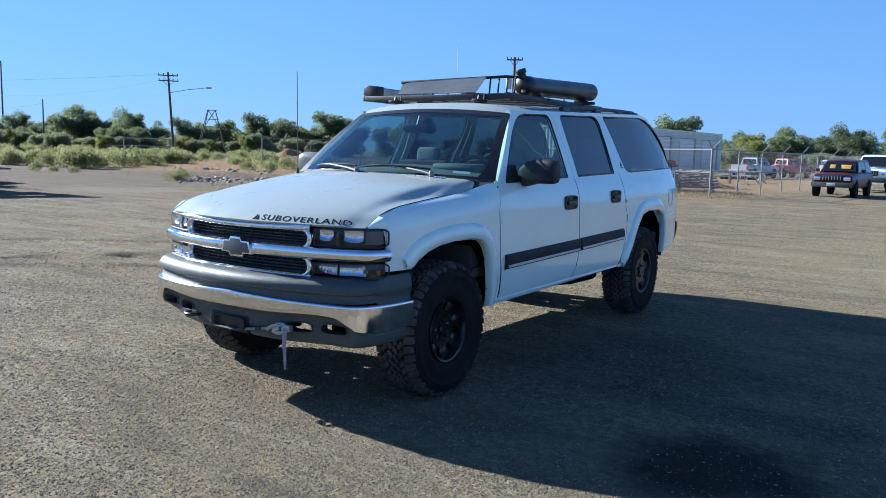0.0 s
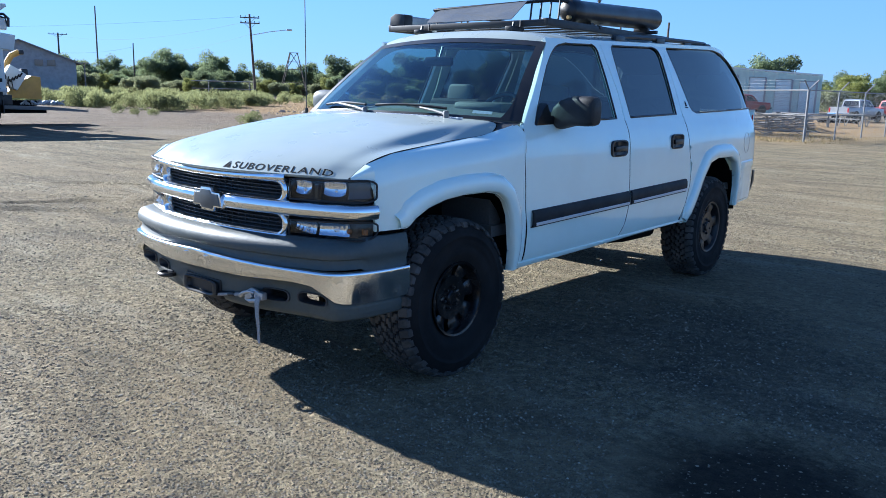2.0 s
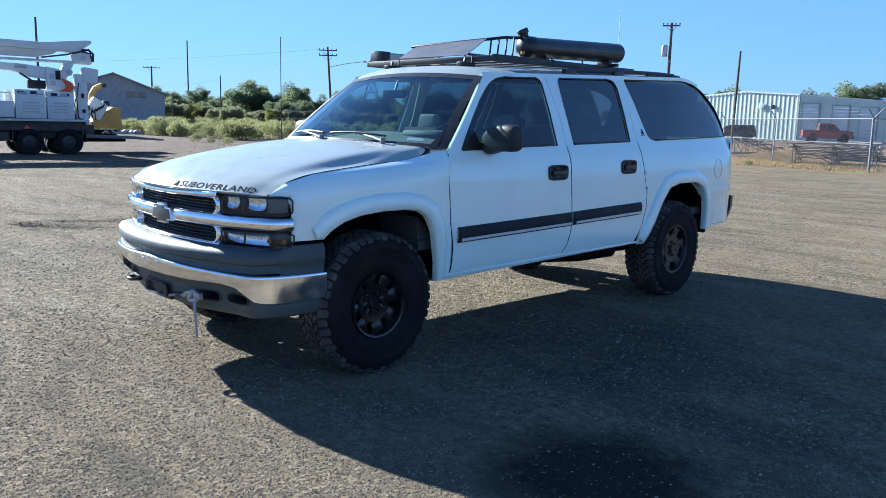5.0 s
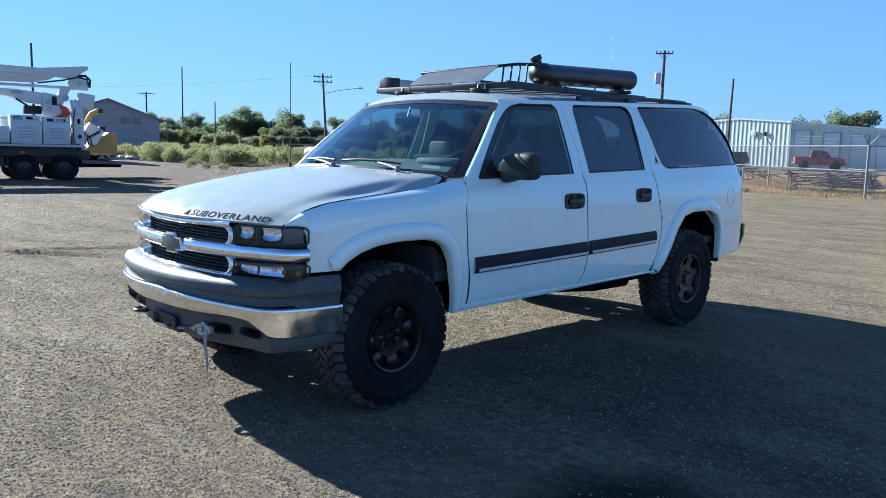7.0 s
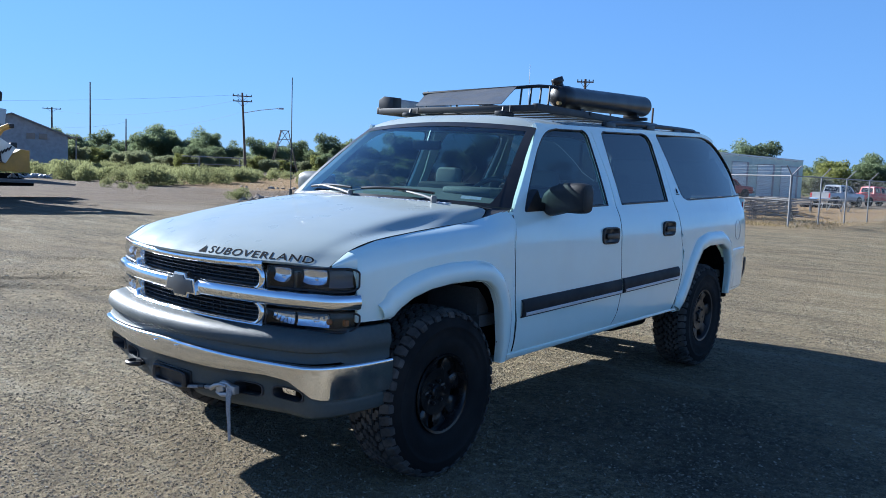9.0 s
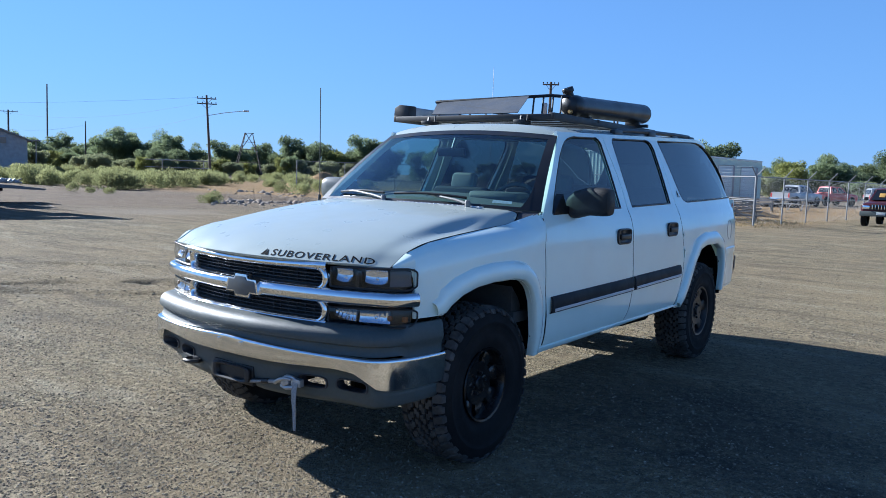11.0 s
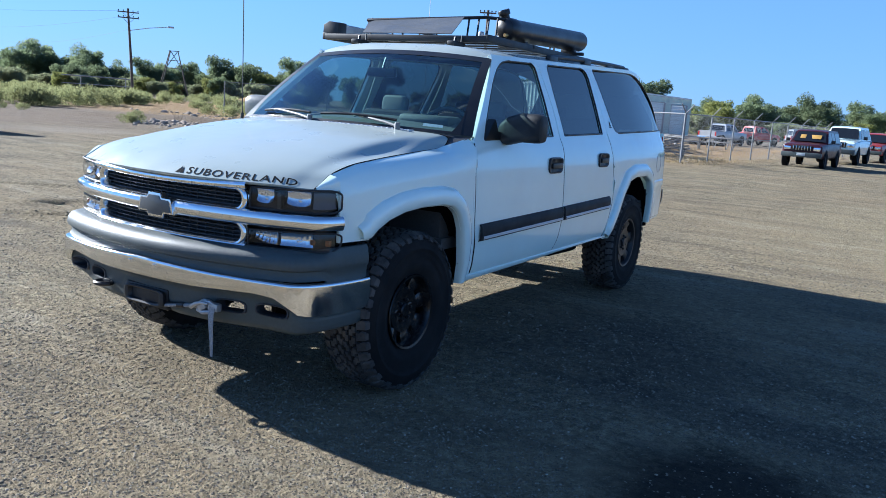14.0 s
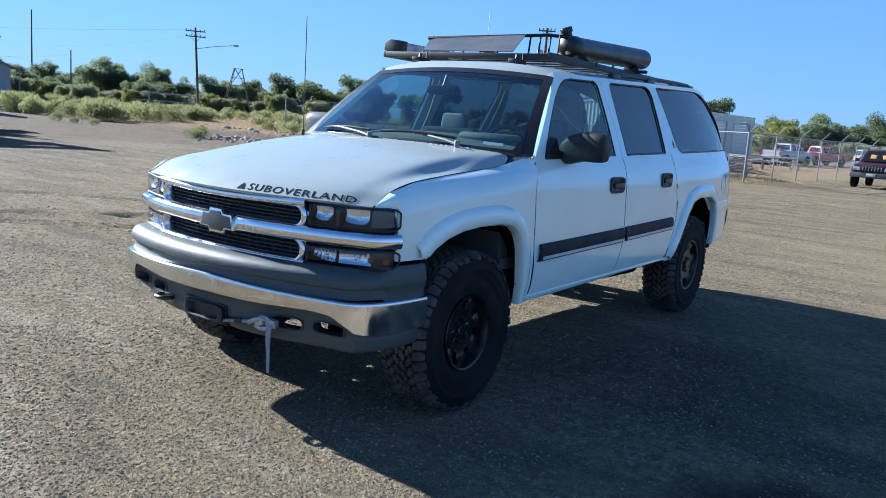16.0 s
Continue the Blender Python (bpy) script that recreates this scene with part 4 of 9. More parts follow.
# dark gaps between the panels
for s in (1, -1):
    bm = bmesh.new()
    tube(bm, [hood_point(s, t) + Vector((s * 0.0035, 0, 0.0005 if s == 1 else -0.012)) for t in span(0.0, 1.0, 24)] + [hood_point(s * u, 1.0) + Vector((0, 0.0025, 0.0005 if s == 1 else -0.012)) for u in (0.992, 0.98, 0.965, 0.95, 0.935, 0.92, 0.90)], 0.0027, 6)
    part("hood_gap", bm, UNDER, suv, "dark panel gap")
    for sm, z0, z1 in ((SEAM_A, 0.53, 1.25), (SEAM_B, 0.535, 1.28), (SEAM_C, 0.55, 1.30)):
        bm = bmesh.new()
        tube(bm, [(s * (side_x(sm(z), z) - 0.0025), sm(z), z) for z in span(z0, z1, 26)], 0.0027, 6)
        part("door_gap", bm, UNDER, suv, "dark panel gap")


def ws_base(u):
    return Vector((0.862 * u, 0.335 + 0.215 * u * u, 1.302 - 0.02 * u * u))


def ws_top(u):
    return Vector((0.674 * u, 0.985 + 0.065 * u * u, 1.770 - 0.033 * u * u))


def ws_point(u, t, inset=0.0):
    p = ws_base(u).lerp(ws_top(u), t)
    return p + Vector((0, -0.035, 0.028)) * (4 * t * (1 - t)) * 0.55 * (1 - 0.3 * u * u) + Vector((0, 0.8, -0.6)) * inset


bm = bmesh.new()
grid(bm, [[ws_point(u, t) for u in span(-1, 1, 24)] for t in span(0, 1, 12)])
face_to(bm, (0, -1, 1))
shield = part("windshield", bm, GLASS_FRONT, suv, "curved clear windshield")
bm = bmesh.new()
us = span(-1, 1, 24)
grid(bm, [[ws_point(u, t, -0.002) for u in us] for t in span(0.93, 1.0, 3)])
grid(bm, [[ws_point(u, t, -0.002) for u in us] for t in span(0.0, 0.03, 2)])
for sg in (-1, 1):
    grid(bm, [[ws_point(sg * u, t, -0.002) for u in (0.925, 0.96, 1.0)] for t in span(0.0, 1.0, 12)])
    rr = []
    for t in span(0.0, 0.28, 5):
        w = 0.925 - 0.06 * (1 - t / 0.28) ** 2
        rr.append([ws_point(sg * u, t, -0.0025) for u in (w, 0.93)])
    grid(bm, rr)
for f in bm.faces:
    f.normal_update()
    if f.normal.dot(Vector((0, -1, 1))) < 0:
        f.normal_flip()
part("windshield_border", bm, BLACK, shield, "black windshield border")
bm = bmesh.new()
rows = [[ws_point(u, t, -0.003) for u in (0.69, 0.75, 0.815)] for t in (0.055, 0.085)]
grid(bm, rows)
face_to(bm, (0, -1, 1))
part("sticker", bm, material("pale_sticker", (0.32, 0.50, 0.52), 0.6, grain=0.3, grain_scale=60), shield, "pale blue paper sticker")

bm = bmesh.new()
rows = []
for u in span(-1, 1, 30):
    a, b = hood_point(u, 1.0), ws_base(u)
    rows.append([a + Vector((0, -0.02, -0.02)), a + Vector((0, 0.012, -0.012)), a.lerp(b, 0.5) + Vector((0, 0, -0.006)), b + Vector((0, 0, -0.002)), b + Vector((0, 0.03, 0.0))])
grid(bm, rows)
face_to(bm, (0, 0, 1))
cowl = part("cowl", bm, DARK_PLASTIC, suv, "dark cowl panel")
for s in (1, -1):
    bm = bmesh.new()
    rows = []
    for u in span(0.945, 1.02, 5):
        a, b = hood_point(min(u, 1.0), 1.0), ws_base(min(u, 1.0))
        e = 0.02 if u > 1.0 else 0.0
        fall = Vector((0, 0, 0.09 * (u - 0.84) / 0.18))
        a, b = a - fall * 0.4, b - fall
        rows.append([(s * (a.x + e), a.y + 0.006, a.z - 0.002), (s * (0.6 * a.x + 0.4 * b.x + e), 0.6 * a.y + 0.4 * b.y, 0.6 * a.z + 0.4 * b.z + 0.002), (s * (b.x + e), b.y - 0.004, b.z + 0.004), (s * (b.x + e), b.y + 0.02, b.z + 0.002)])
    grid(bm, rows)
    face_to(bm, (0, 0, 1))
    thick(bm, 0.008)
    part("cowl_side", bm, PAINT, suv, "white panel between hood and windshield pillar")
for k in range(46):
    u = -0.86 + 1.55 * k / 45
    if abs(u - 0.0) < 0.07:
        continue
    p = hood_point(u, 1.0).lerp(ws_base(u), 0.35)
    bm = bmesh.new()
    box(bm, p + Vector((0, 0, 0.0)), (0.012, 0.05, 0.008), 0.002, seg=1)
    part("cowl_vent", bm, SATIN, cowl)

for piv, elbow, b0, b1 in (((-0.12, 0.335, 1.315), (-0.44, 0.405, 1.352), (-0.60, 0.375), (-0.15, 0.375)), ((0.50, 0.345, 1.312), (0.18, 0.405, 1.352), (-0.06, 0.365), (0.44, 0.385))):
    w = new("wiper")
    w.parent = suv
    piv, elbow = Vector(piv), Vector(elbow)
    bm = bmesh.new()
    tube(bm, [piv, piv.lerp(elbow, 0.3) + Vector((0, -0.004, 0.006)), piv.lerp(elbow, 0.7) + Vector((0, -0.004, 0.004)), elbow, elbow + Vector((-0.03, 0.004, -0.006))], 0.009, 8, r2=0.005)
    lathe(bm, [(0.0, 0.022), (0.013, 0.02), (0.016, 0.012), (0.016, -0.02)], 12, Matrix.Translation(piv))
    part("wiper_arm", bm, WIPER, w, "grey wiper arm")
    bm = bmesh.new()
    pts = []
    for q in span(0, 1, 10):
        u = (b0[0] + (b1[0] - b0[0]) * q) / 0.85
        p = ws_point(u, 0.075, -0.012)
        pts.append(p + Vector((0, -0.003, 0.010 * math.sin(math.pi * q))))
    tube(bm, pts, 0.008, 6)
    part("wiper_blade", bm, BLACK, w, "black wiper blade")

bm = bmesh.new()
rows = []
for y in [1.0, 1.03, 1.06] + span(1.10, 4.20, 36) + [4.26, 4.31]:
    zt = top(y) + 0.026
    xe = side_x(max(y, 1.045), zt)
    if y > 3.8:
        zt -= max(0.0, lerp(y, [3.8, 3.97, 4.06, 4.13, 4.24, 4.33, 4.37], [0.0, 0.008, 0.040, 0.075, 0.15, 0.25, 0.31]) - tail_drop(y))
        xe = side_x(y, zt) - 0.05 * max(0.0, (y - 4.2) / 0.22) ** 3 - 0.004 - 0.16 * max(0.0, (y - 4.02) / 0.3)
    row = []
    for k in range(29):
        u = -1 + 2 * k / 28
        cr = 0.058 * (1 - abs(u) ** 3.2) * (1.0 if y < 3.8 else max(0.0, 1 - ((y - 3.8) / 0.36) ** 2))
        yy = y
        if y < 1.10:
            f = (1.10 - y) / 0.10
            p = ws_top(max(-1, min(1, u * xe / 0.674)))
            row.append(Vector((u * xe, 1.10 + (p.y - 1.10) * f, zt + cr + (p.z + 0.002 - zt - cr) * f ** 1.6)))
        else:
            row.append(Vector((u * xe, yy, zt + cr)))
    rows.append(row)
grid(bm, rows)
face_to(bm, (0, 0, 1))
thick(bm, 0.012)
part("roof", bm, PAINT_TOP_DIM, suv, "white roof", angle=50)

# tail: lower panel, glass, corners closed
bm = bmesh.new()
grid(bm, [[(x, 4.50 - 0.04 * (x / 0.7) ** 2, z) for x in span(-0.78, 0.78, 10)] for z in (0.78, 0.9, 1.1, 1.33)])
face_to(bm, (0, 1, 0))
thick(bm, 0.02)
part("tailgate", bm, PAINT, suv, "white tailgate")
bm = bmesh.new()
rows = []
for t in span(0, 1, 6):
    z = 1.34 + (1.68 - 1.34) * t
    y = 4.47 - 0.10 * t ** 1.5
    w = 0.70 - 0.19 * t
    rows.append([(x, y - 0.03 * (x / w) ** 2, z) for x in span(-w, w, 8)])
grid(bm, rows)
face_to(bm, (0, 1, 0.2))
part("rear_window", bm, GLASS_DARK, suv, "dark tinted rear window")

# rails along the roof edges
for s in (1, -1):
    bm = bmesh.new()
    ptsr = [(s * 0.60, y, top(y) + z) for y, z in ((2.02, 0.035), (2.10, 0.062), (2.3, 0.066), (2.8, 0.064), (3.3, 0.056), (3.58, 0.046), (3.70, 0.015))]
    tube(bm, ptsr, 0.017, 8)
    for y in (2.08, 2.72, 3.22, 3.62):
        box(bm, (s * 0.60, y, top(y) + 0.045 - 0.02 * (y > 3.2)), (0.045, 0.14, 0.05), 0.015)
    part("roof_side_rail", bm, BLACK, suv, "black roof side rail")

# ------------------------------------------------ nose: grille, lamps, bumper
def nose_strip(name, xa, xb, z0, z1, out, depth, mat, parent, label="", n=24, bow=0.012):
    """A bar following the curved nose: rounded face between heights z0(st), z1(st)."""
    f0 = z0 if callable(z0) else (lambda x: z0)
    f1 = z1 if callable(z1) else (lambda x: z1)
    bm = bmesh.new()
    rows = []
    for st in span(xa, xb, n):
        a, b = f0(st), f1(st)
        row = []
        for q, o in ((0, -depth), (0, -0.004), (0.05, 0.35 * bow), (0.16, 0.75 * bow), (0.45, bow), (0.78, 0.85 * bow), (0.92, 0.55 * bow), (0.98, 0.2 * bow), (1, -0.006), (1, -depth)):
            p = nose(st, out + o)
            row.append((p.x, p.y, a + (b - a) * q))
        rows.append(row)
    grid(bm, rows)
    face_to(bm, (0, -1, 0.0))
    bmesh.ops.holes_fill(bm, edges=bm.edges[:], sides=12)
    return part(name, bm, mat, parent, label, angle=50)


grille = new("grille")
grille.parent = suv
tagged(grille, "chrome two-bar grille with dark mesh")
lipz = lambda x: 1.012 + 0.010 * (abs(x) / 0.45) ** 2
nose_strip("surround_top", -0.475, 0.475, lambda x: lipz(x), lambda x: lipz(x) + 0.030, 0.012, 0.08, CHROME, grille, n=30)
nose_strip("main_bar", -0.834, 0.834, lambda x: 0.864 + 0.004 * abs(x), lambda x: 0.934 + 0.002 * abs(x), 0.008, 0.07, CHROME, grille, "broad chrome bar", n=48, bow=0.024)
nose_strip("surround_bottom", -0.475, 0.475, 0.755, 0.781, 0.004, 0.08, CHROME, grille, n=30)
# rounded chrome rim of each opening
for z0, z1 in ((0.940, 1.010), (0.788, 0.860)):
    bm = bmesh.new()
    rows = []
    rc, hx = 0.030, 0.446
    for cx, cz, a0 in ((hx - rc, z1 - rc, 0), (-hx + rc, z1 - rc, 90), (-hx + rc, z0 + rc, 180), (hx - rc, z0 + rc, 270)):
        for k in range(7):
            a = radians(a0 + 15 * k)
            nx, nz = math.cos(a), math.sin(a)
            rows.append([(*nose(cx + (rc + d) * nx, o), cz + (rc + d) * nz) for d, o in ((0, -0.065), (0, -0.012), (0.004, 0.002), (0.011, 0.010), (0.020, 0.011), (0.028, 0.004), (0.033, -0.02))])
        if a0 == 0:
            for q in span(0, 1, 22)[1:-1]:
                x = (hx - rc) * (1 - 2 * q)
                rows.append([(*nose(x, o), z1 + d) for d, o in ((0, -0.065), (0, -0.012), (0.004, 0.002), (0.011, 0.010), (0.020, 0.011), (0.028, 0.004), (0.033, -0.02))])
        if a0 == 180:
            for q in span(0, 1, 22)[1:-1]:
                x = (hx - rc) * (2 * q - 1)
                rows.append([(*nose(x, o), z0 - d) for d, o in ((0, -0.065), (0, -0.012), (0.004, 0.002), (0.011, 0.010), (0.020, 0.011), (0.028, 0.004), (0.033, -0.02))])
    rows.append(rows[0])
    grid(bm, rows)
    face_to(bm, (0, -1, 0))
    part("opening_rim", bm, CHROME, grille, "rounded chrome rim", angle=60)
for z0, z1 in ((0.935, 1.016), (0.78, 0.87)):
    bm = bmesh.new()
    grid(bm, [[(*nose(st, -0.072), z) for st in span(-0.45, 0.45, 16)] for z in (z0 - 0.01, z1 + 0.01)])
    face_to(bm, (0, -1, 0))
    thick(bm, 0.006)
    part("grille_backing", bm, GRILLE_GREY, grille, "dark mesh backing")
    for i in range(5):
        z = z0 + (z1 - z0) * (i + 0.5) / 5
        bm = bmesh.new()
        rows = [[(*nose(st, -0.047 - o), z + dz) for o, dz in ((-0.012, -0.002), (-0.014, 0.002), (0.014, 0.006), (0.014, 0.001))] for st in span(-0.445, 0.445, 16)]
        grid(bm, rows, closed=True)
        part("grille_slat", bm, GRILLE_GREY, grille)
    for i in range(19):
        p = nose(-0.43 + 0.86 * i / 18, -0.056)
        bm = bmesh.new()
        box(bm, (p.x, p.y, (z0 + z1) / 2), (0.006, 0.012, z1 - z0))
        part("grille_rib", bm, DARK_PLASTIC, grille)
# plain cross-shaped emblem
cross = [(x + 0.016, z) for x, z in ((-0.118, 0.866), (-0.056, 0.866), (-0.046, 0.845), (0.052, 0.845), (0.062, 0.866), (0.124, 0.866), (0.104, 0.936), (0.044, 0.936), (0.034, 0.957), (-0.044, 0.957), (-0.054, 0.936), (-0.100, 0.936))]
bm = bmesh.new()
prism(bm, cross, -0.866, -0.825, "y", 0.003)
emblem = part("emblem", bm, CHROME, grille, "plain cross-shaped emblem with bright rim")
bm = bmesh.new()
prism(bm, [(0.018 + (x - 0.018) * 0.88, 0.901 + (z - 0.901) * 0.80) for x, z in cross], -0.870, -0.850, "y", 0.002)
part("emblem_face", bm, material("grey_emblem_enamel", (0.13, 0.14, 0.145), 0.3, 0.3, grain=0.1),  emblem, "dark grey emblem face")

for s in (1, -1):
    for nm, xa, xb, z0, z1 in (("headlamp", 0.486, 0.838, lambda x: 0.942, lambda x: 1.036 + 0.010 * (x - 0.48) / 0.36), ("lower_lamp", 0.480, 0.842, lambda x: 0.772, lambda x: 0.850 + 0.010 * (x - 0.48) / 0.36)):
        lamp = new(nm)
        lamp.parent = suv
        tagged(lamp, "smoked dark headlamp" if nm == "headlamp" else "smoked dark turn and running lamp")

        def outline(x, lower):
            """Rounded outer end."""
            a, b = z0(x), z1(x)
            e = min(1.0, max(0.0, (x - (xb - 0.05)) / 0.05))
            c = (b - a) * (1 - math.sqrt(1 - e * e))
            return a + c * (0.5 if nm == "lower_lamp" else 0.22) if lower else b - c * 0.25

        ends = span(xa, xb - 0.05, 9) + [xb - 0.05 + 0.05 * math.sin(math.pi * k / 16) for k in range(1, 9)]

        def at(st, back, z):
            p = nose(st, -back)
            return (s * p.x, p.y, z)
        bm = bmesh.new()
        rows = [[at(x, 0.075, outline(x, True) + (outline(x, False) - outline(x, True)) * q) for q in (0, 0.5, 1)] for x in ends]
        grid(bm, rows)
        face_to(bm, (0, -1, 0))
        thick(bm, 0.01)
        part("housing", bm, LAMP_DARK, lamp)
        bm = bmesh.new()
        rows = []
        for x in ends:
            a, b = outline(x, True), outline(x, False)
            rows.append([at(x, o, a + (b - a) * q) for q, o in ((0, 0.07), (0, 0.012), (0.05, 0.004), (0.5, -0.004), (0.95, 0.004), (1, 0.012), (1, 0.07))])
        grid(bm, rows)
        face_to(bm, (0, -1, 0))
        part("lens", bm, LENS, lamp, "clear lens")
        # dark bezel round the lens
        ring = []
        for x in ends:
            ring.append(at(x, 0.004, outline(x, True) + 0.002))
        for x in ends[::-1]:
            ring.append(at(x, 0.004, outline(x, False) - 0.002))
        bm = bmesh.new()
        tube(bm, ring + ring[:2], 0.0045, 8, caps=False)
        part("bezel", bm, BLACK, lamp, "black bezel", angle=60)
        cells = ((0.508, 0.578, 0.26, 0.90), (0.632, 0.722, 0.24, 0.88), (0.732, 0.825, 0.16, 0.86)) if nm == "headlamp" else ((0.505, 0.60, 0.22, 0.90), (0.612, 0.738, 0.20, 0.90))
        for i, (a, b, q0, q1) in enumerate(cells):
            bm = bmesh.new()
            rows = []
            for k, u in enumerate(span(0, 1, 12)):
                x = a + (b - a) * u
                za = outline(x, True) + (outline(x, False) - outline(x, True)) * q0
                if nm == "headlamp" and i < 2:
                    za += 0.012 * abs(2 * u - 1) ** 3
                elif i == 0:
                    za += 0.020 * (1 - u) ** 2
                zb = outline(x, True) + (outline(x, False) - outline(x, True)) * q1
                rows.append([at(x, 0.020 + (0.048 if nm == "headlamp" else 0.040) * v * (1 - 0.93 * v) - 0.005 * (2 * u - 1) ** 2 + (0.0042 * (k % 2) if nm == "lower_lamp" else 0.0), za + (zb - za) * v) for v in span(0, 1, 8)])
            grid(bm, rows)
            face_to(bm, (0, -1, 0))
            part("reflector", bm, (LAMP_GREY if (nm == "headlamp" and i == 2) else REFLECTOR), lamp, "bright lamp reflector")
            if i < 2:
                bm = bmesh.new()
                xm = (a + b) / 2
                zm = (outline(xm, True) + outline(xm, False)) / 2
                lathe(bm, [(0.0, 0.0), (0.007, 0.002), (0.007, 0.02)], 12, Matrix.Translation(at(xm, 0.024, zm)) @ Euler((radians(-90), 0, 0)).to_matrix().to_4x4())
                part("bulb", bm, CHROME, lamp)
        bm = bmesh.new()
        xm = 0.805 if nm == "lower_lamp" else 0.80
        if nm == "lower_lamp":
            box(bm, at(xm, 0.03, 0.808), (0.022, 0.02, 0.026), 0.004)
            part("side_marker", bm, AMBER, lamp, "amber side marker")
            bm = bmesh.new()
            bmesh.ops.create_uvsphere(bm, u_segments=10, v_segments=6, radius=0.014, matrix=Matrix.Translation(at(0.735, 0.03, 0.812)))
            part("turn_bulb", bm, AMBER, lamp, "amber bulb")
        else:
            box(bm, at(0.60, 0.035, 0.98), (0.022, 0.02, 0.07), 0.003)
            part("divider", bm, LAMP_DARK, lamp)
    # fill between lamp and hood edge so that the nose is closed
    bm = bmesh.new()
    grid(bm, [[(s * nose(x, -0.068).x, nose(x, -0.068).y, z) for x in span(0.44, 0.85, 12)] for z in (0.75, 0.9, 1.035)])
    face_to(bm, (0, -1, 0))
    thick(bm, 0.01)
    part("nose_panel", bm, BLACK, suv, "black panel behind the lamps")

# bumper: dark cap, chrome face, grey valance; each sweeps round the corner to the wheel
def bumper_path(n0=26, n1=12):
    """Plan of the bumper's face from the middle round to the side: station, x, y, outward normal."""
    pts = []
    for st in span(0.0, 0.76, n0):
        p, n = plan_at(BUMP, st)
        pts.append((st, p.x, p.y, n))
    x1, y1 = pts[-1][1:3]
    for i in range(1, n1 + 1):
        q = i / n1
        c, e = (0.885, -0.62), (0.885, -0.37)
        x = (1 - q) ** 2 * x1 + 2 * q * (1 - q) * c[0] + q * q * e[0]
        y = (1 - q) ** 2 * y1 + 2 * q * (1 - q) * c[1] + q * q * e[1]
        dx = 2 * (1 - q) * (c[0] - x1) + 2 * q * (e[0] - c[0])
        dy = 2 * (1 - q) * (c[1] - y1) + 2 * q * (e[1] - c[1])
        pts.append((0.76 + 0.112 * q, x, y, Vector((dy, -dx)).normalized()))
    return [(-st, -x, y, Vector((-n.x, n.y))) for st, x, y, n in pts[:0:-1]] + pts


def bumper_band(name, prof, mat, parent, label, ends=None):
    """prof: (height, outward offset) pairs, or a function of x giving them."""
    bm = bmesh.new()
    rows = []
    for st, x, y, n in bumper_path():
        pr = prof(st, y) if callable(prof) else prof
        rows.append([(x + n.x * o, y + n.y * o, z) for z, o in pr])
    grid(bm, rows)
    face_to(bm, (0, -1, 0))
    thick(bm, 0.005)
    return part(name, bm, mat, parent, label, angle=45)


bumper = new("front_bumper")
bumper.parent = suv
tagged(bumper, "front bumper with dark cap, chrome face and grey valance")
bumper_band("bumper_cap", lambda x, y: [(0.775, -0.10), (0.772, -0.05), (0.762, -0.022), (0.742, -0.006), (0.715, 0.0), (0.70, -0.004), (0.692, -0.022), (0.668, -0.022), (0.652, -0.012)] if abs(x) < 0.8 else [(0.79 + 0.0 * abs(x), -0.03), (0.788, -0.02), (0.775, -0.012), (0.745, -0.006), (0.715, -0.002), (0.70, -0.004), (0.69, -0.01), (0.668, -0.014), (0.640, -0.012)], GREY_PLASTIC, bumper, "dark grey plastic bumper cap")


def chrome_prof(x, y):
    ax = abs(x)
    bot = lerp(ax, [0, 0.3, 0.55, 0.64, 0.69, 0.73, 0.775, 0.81, 0.872], [0.574, 0.574, 0.583, 0.572, 0.536, 0.497, 0.484, 0.482, 0.485])
    tp = lerp(ax, [0, 0.4, 0.75, 0.872], [0.672, 0.655, 0.645, 0.640])
    d = tp - bot
    lean = lerp(ax, [0, 0.5, 0.66, 0.9], [1.0, 1.0, 0.25, 0.25])
    return [(tp, -0.024), (tp + 0.001, -0.008), (tp - 0.002, 0.003), (tp - 0.005, 0.0085), (tp - 0.010, 0.0105), (tp - 0.018, 0.0108), (tp - 0.4 * d, 0.0108 - 0.002 * lean), (bot + 0.35 * d, 0.0108 - 0.005 * lean), (bot + 0.10 * d, 0.0108 - 0.010 * lean), (bot + 0.03 * d, -0.004), (bot, -0.020)]


bumper_band("bumper_face", chrome_prof, CHROME, bumper, "chrome bumper face")


def recess(st):
    """How far the valance lies back under the bumper face."""
    return lerp(abs(st), [0, 0.50, 0.60, 0.68, 0.74], [0.052, 0.052, 0.046, 0.020, 0.0])


def valance_prof(x, y):
    ax, r = abs(x), recess(x)
    tp = chrome_prof(x, y)[-1][0] + 0.012
    # the far corner is bent up a little
    b = lerp(ax, [0, 0.16, 0.3, 0.872], [0.425, 0.408, 0.405, 0.412]) + (lerp(ax, [0.5, 0.7, 0.872], [0, 0.055, 0.04]) if x < 0 else 0.0)
    return [(tp, -0.018 - 0.4 * r), (tp - 0.25 * (tp - b), -0.012 - r), (b + 0.4 * (tp - b), -0.014 - r), (b + 0.12 * (tp - b), -0.02 - r), (b, -0.04 - r), (b + 0.002, -0.16)]


SLOTS = ((0.372, 0.505, 0.470, 0.524), (0.552, 0.690, 0.480, 0.530))


def in_slot(st, z):
    for x0, x1, z0, z1 in SLOTS:
        u, v = (abs(st) - (x0 + x1) / 2) / ((x1 - x0) / 2), (z - (z0 + z1) / 2) / ((z1 - z0) / 2)
        if abs(u) ** 4 + abs(v) ** 3 < 1.0:
            return True
    return False


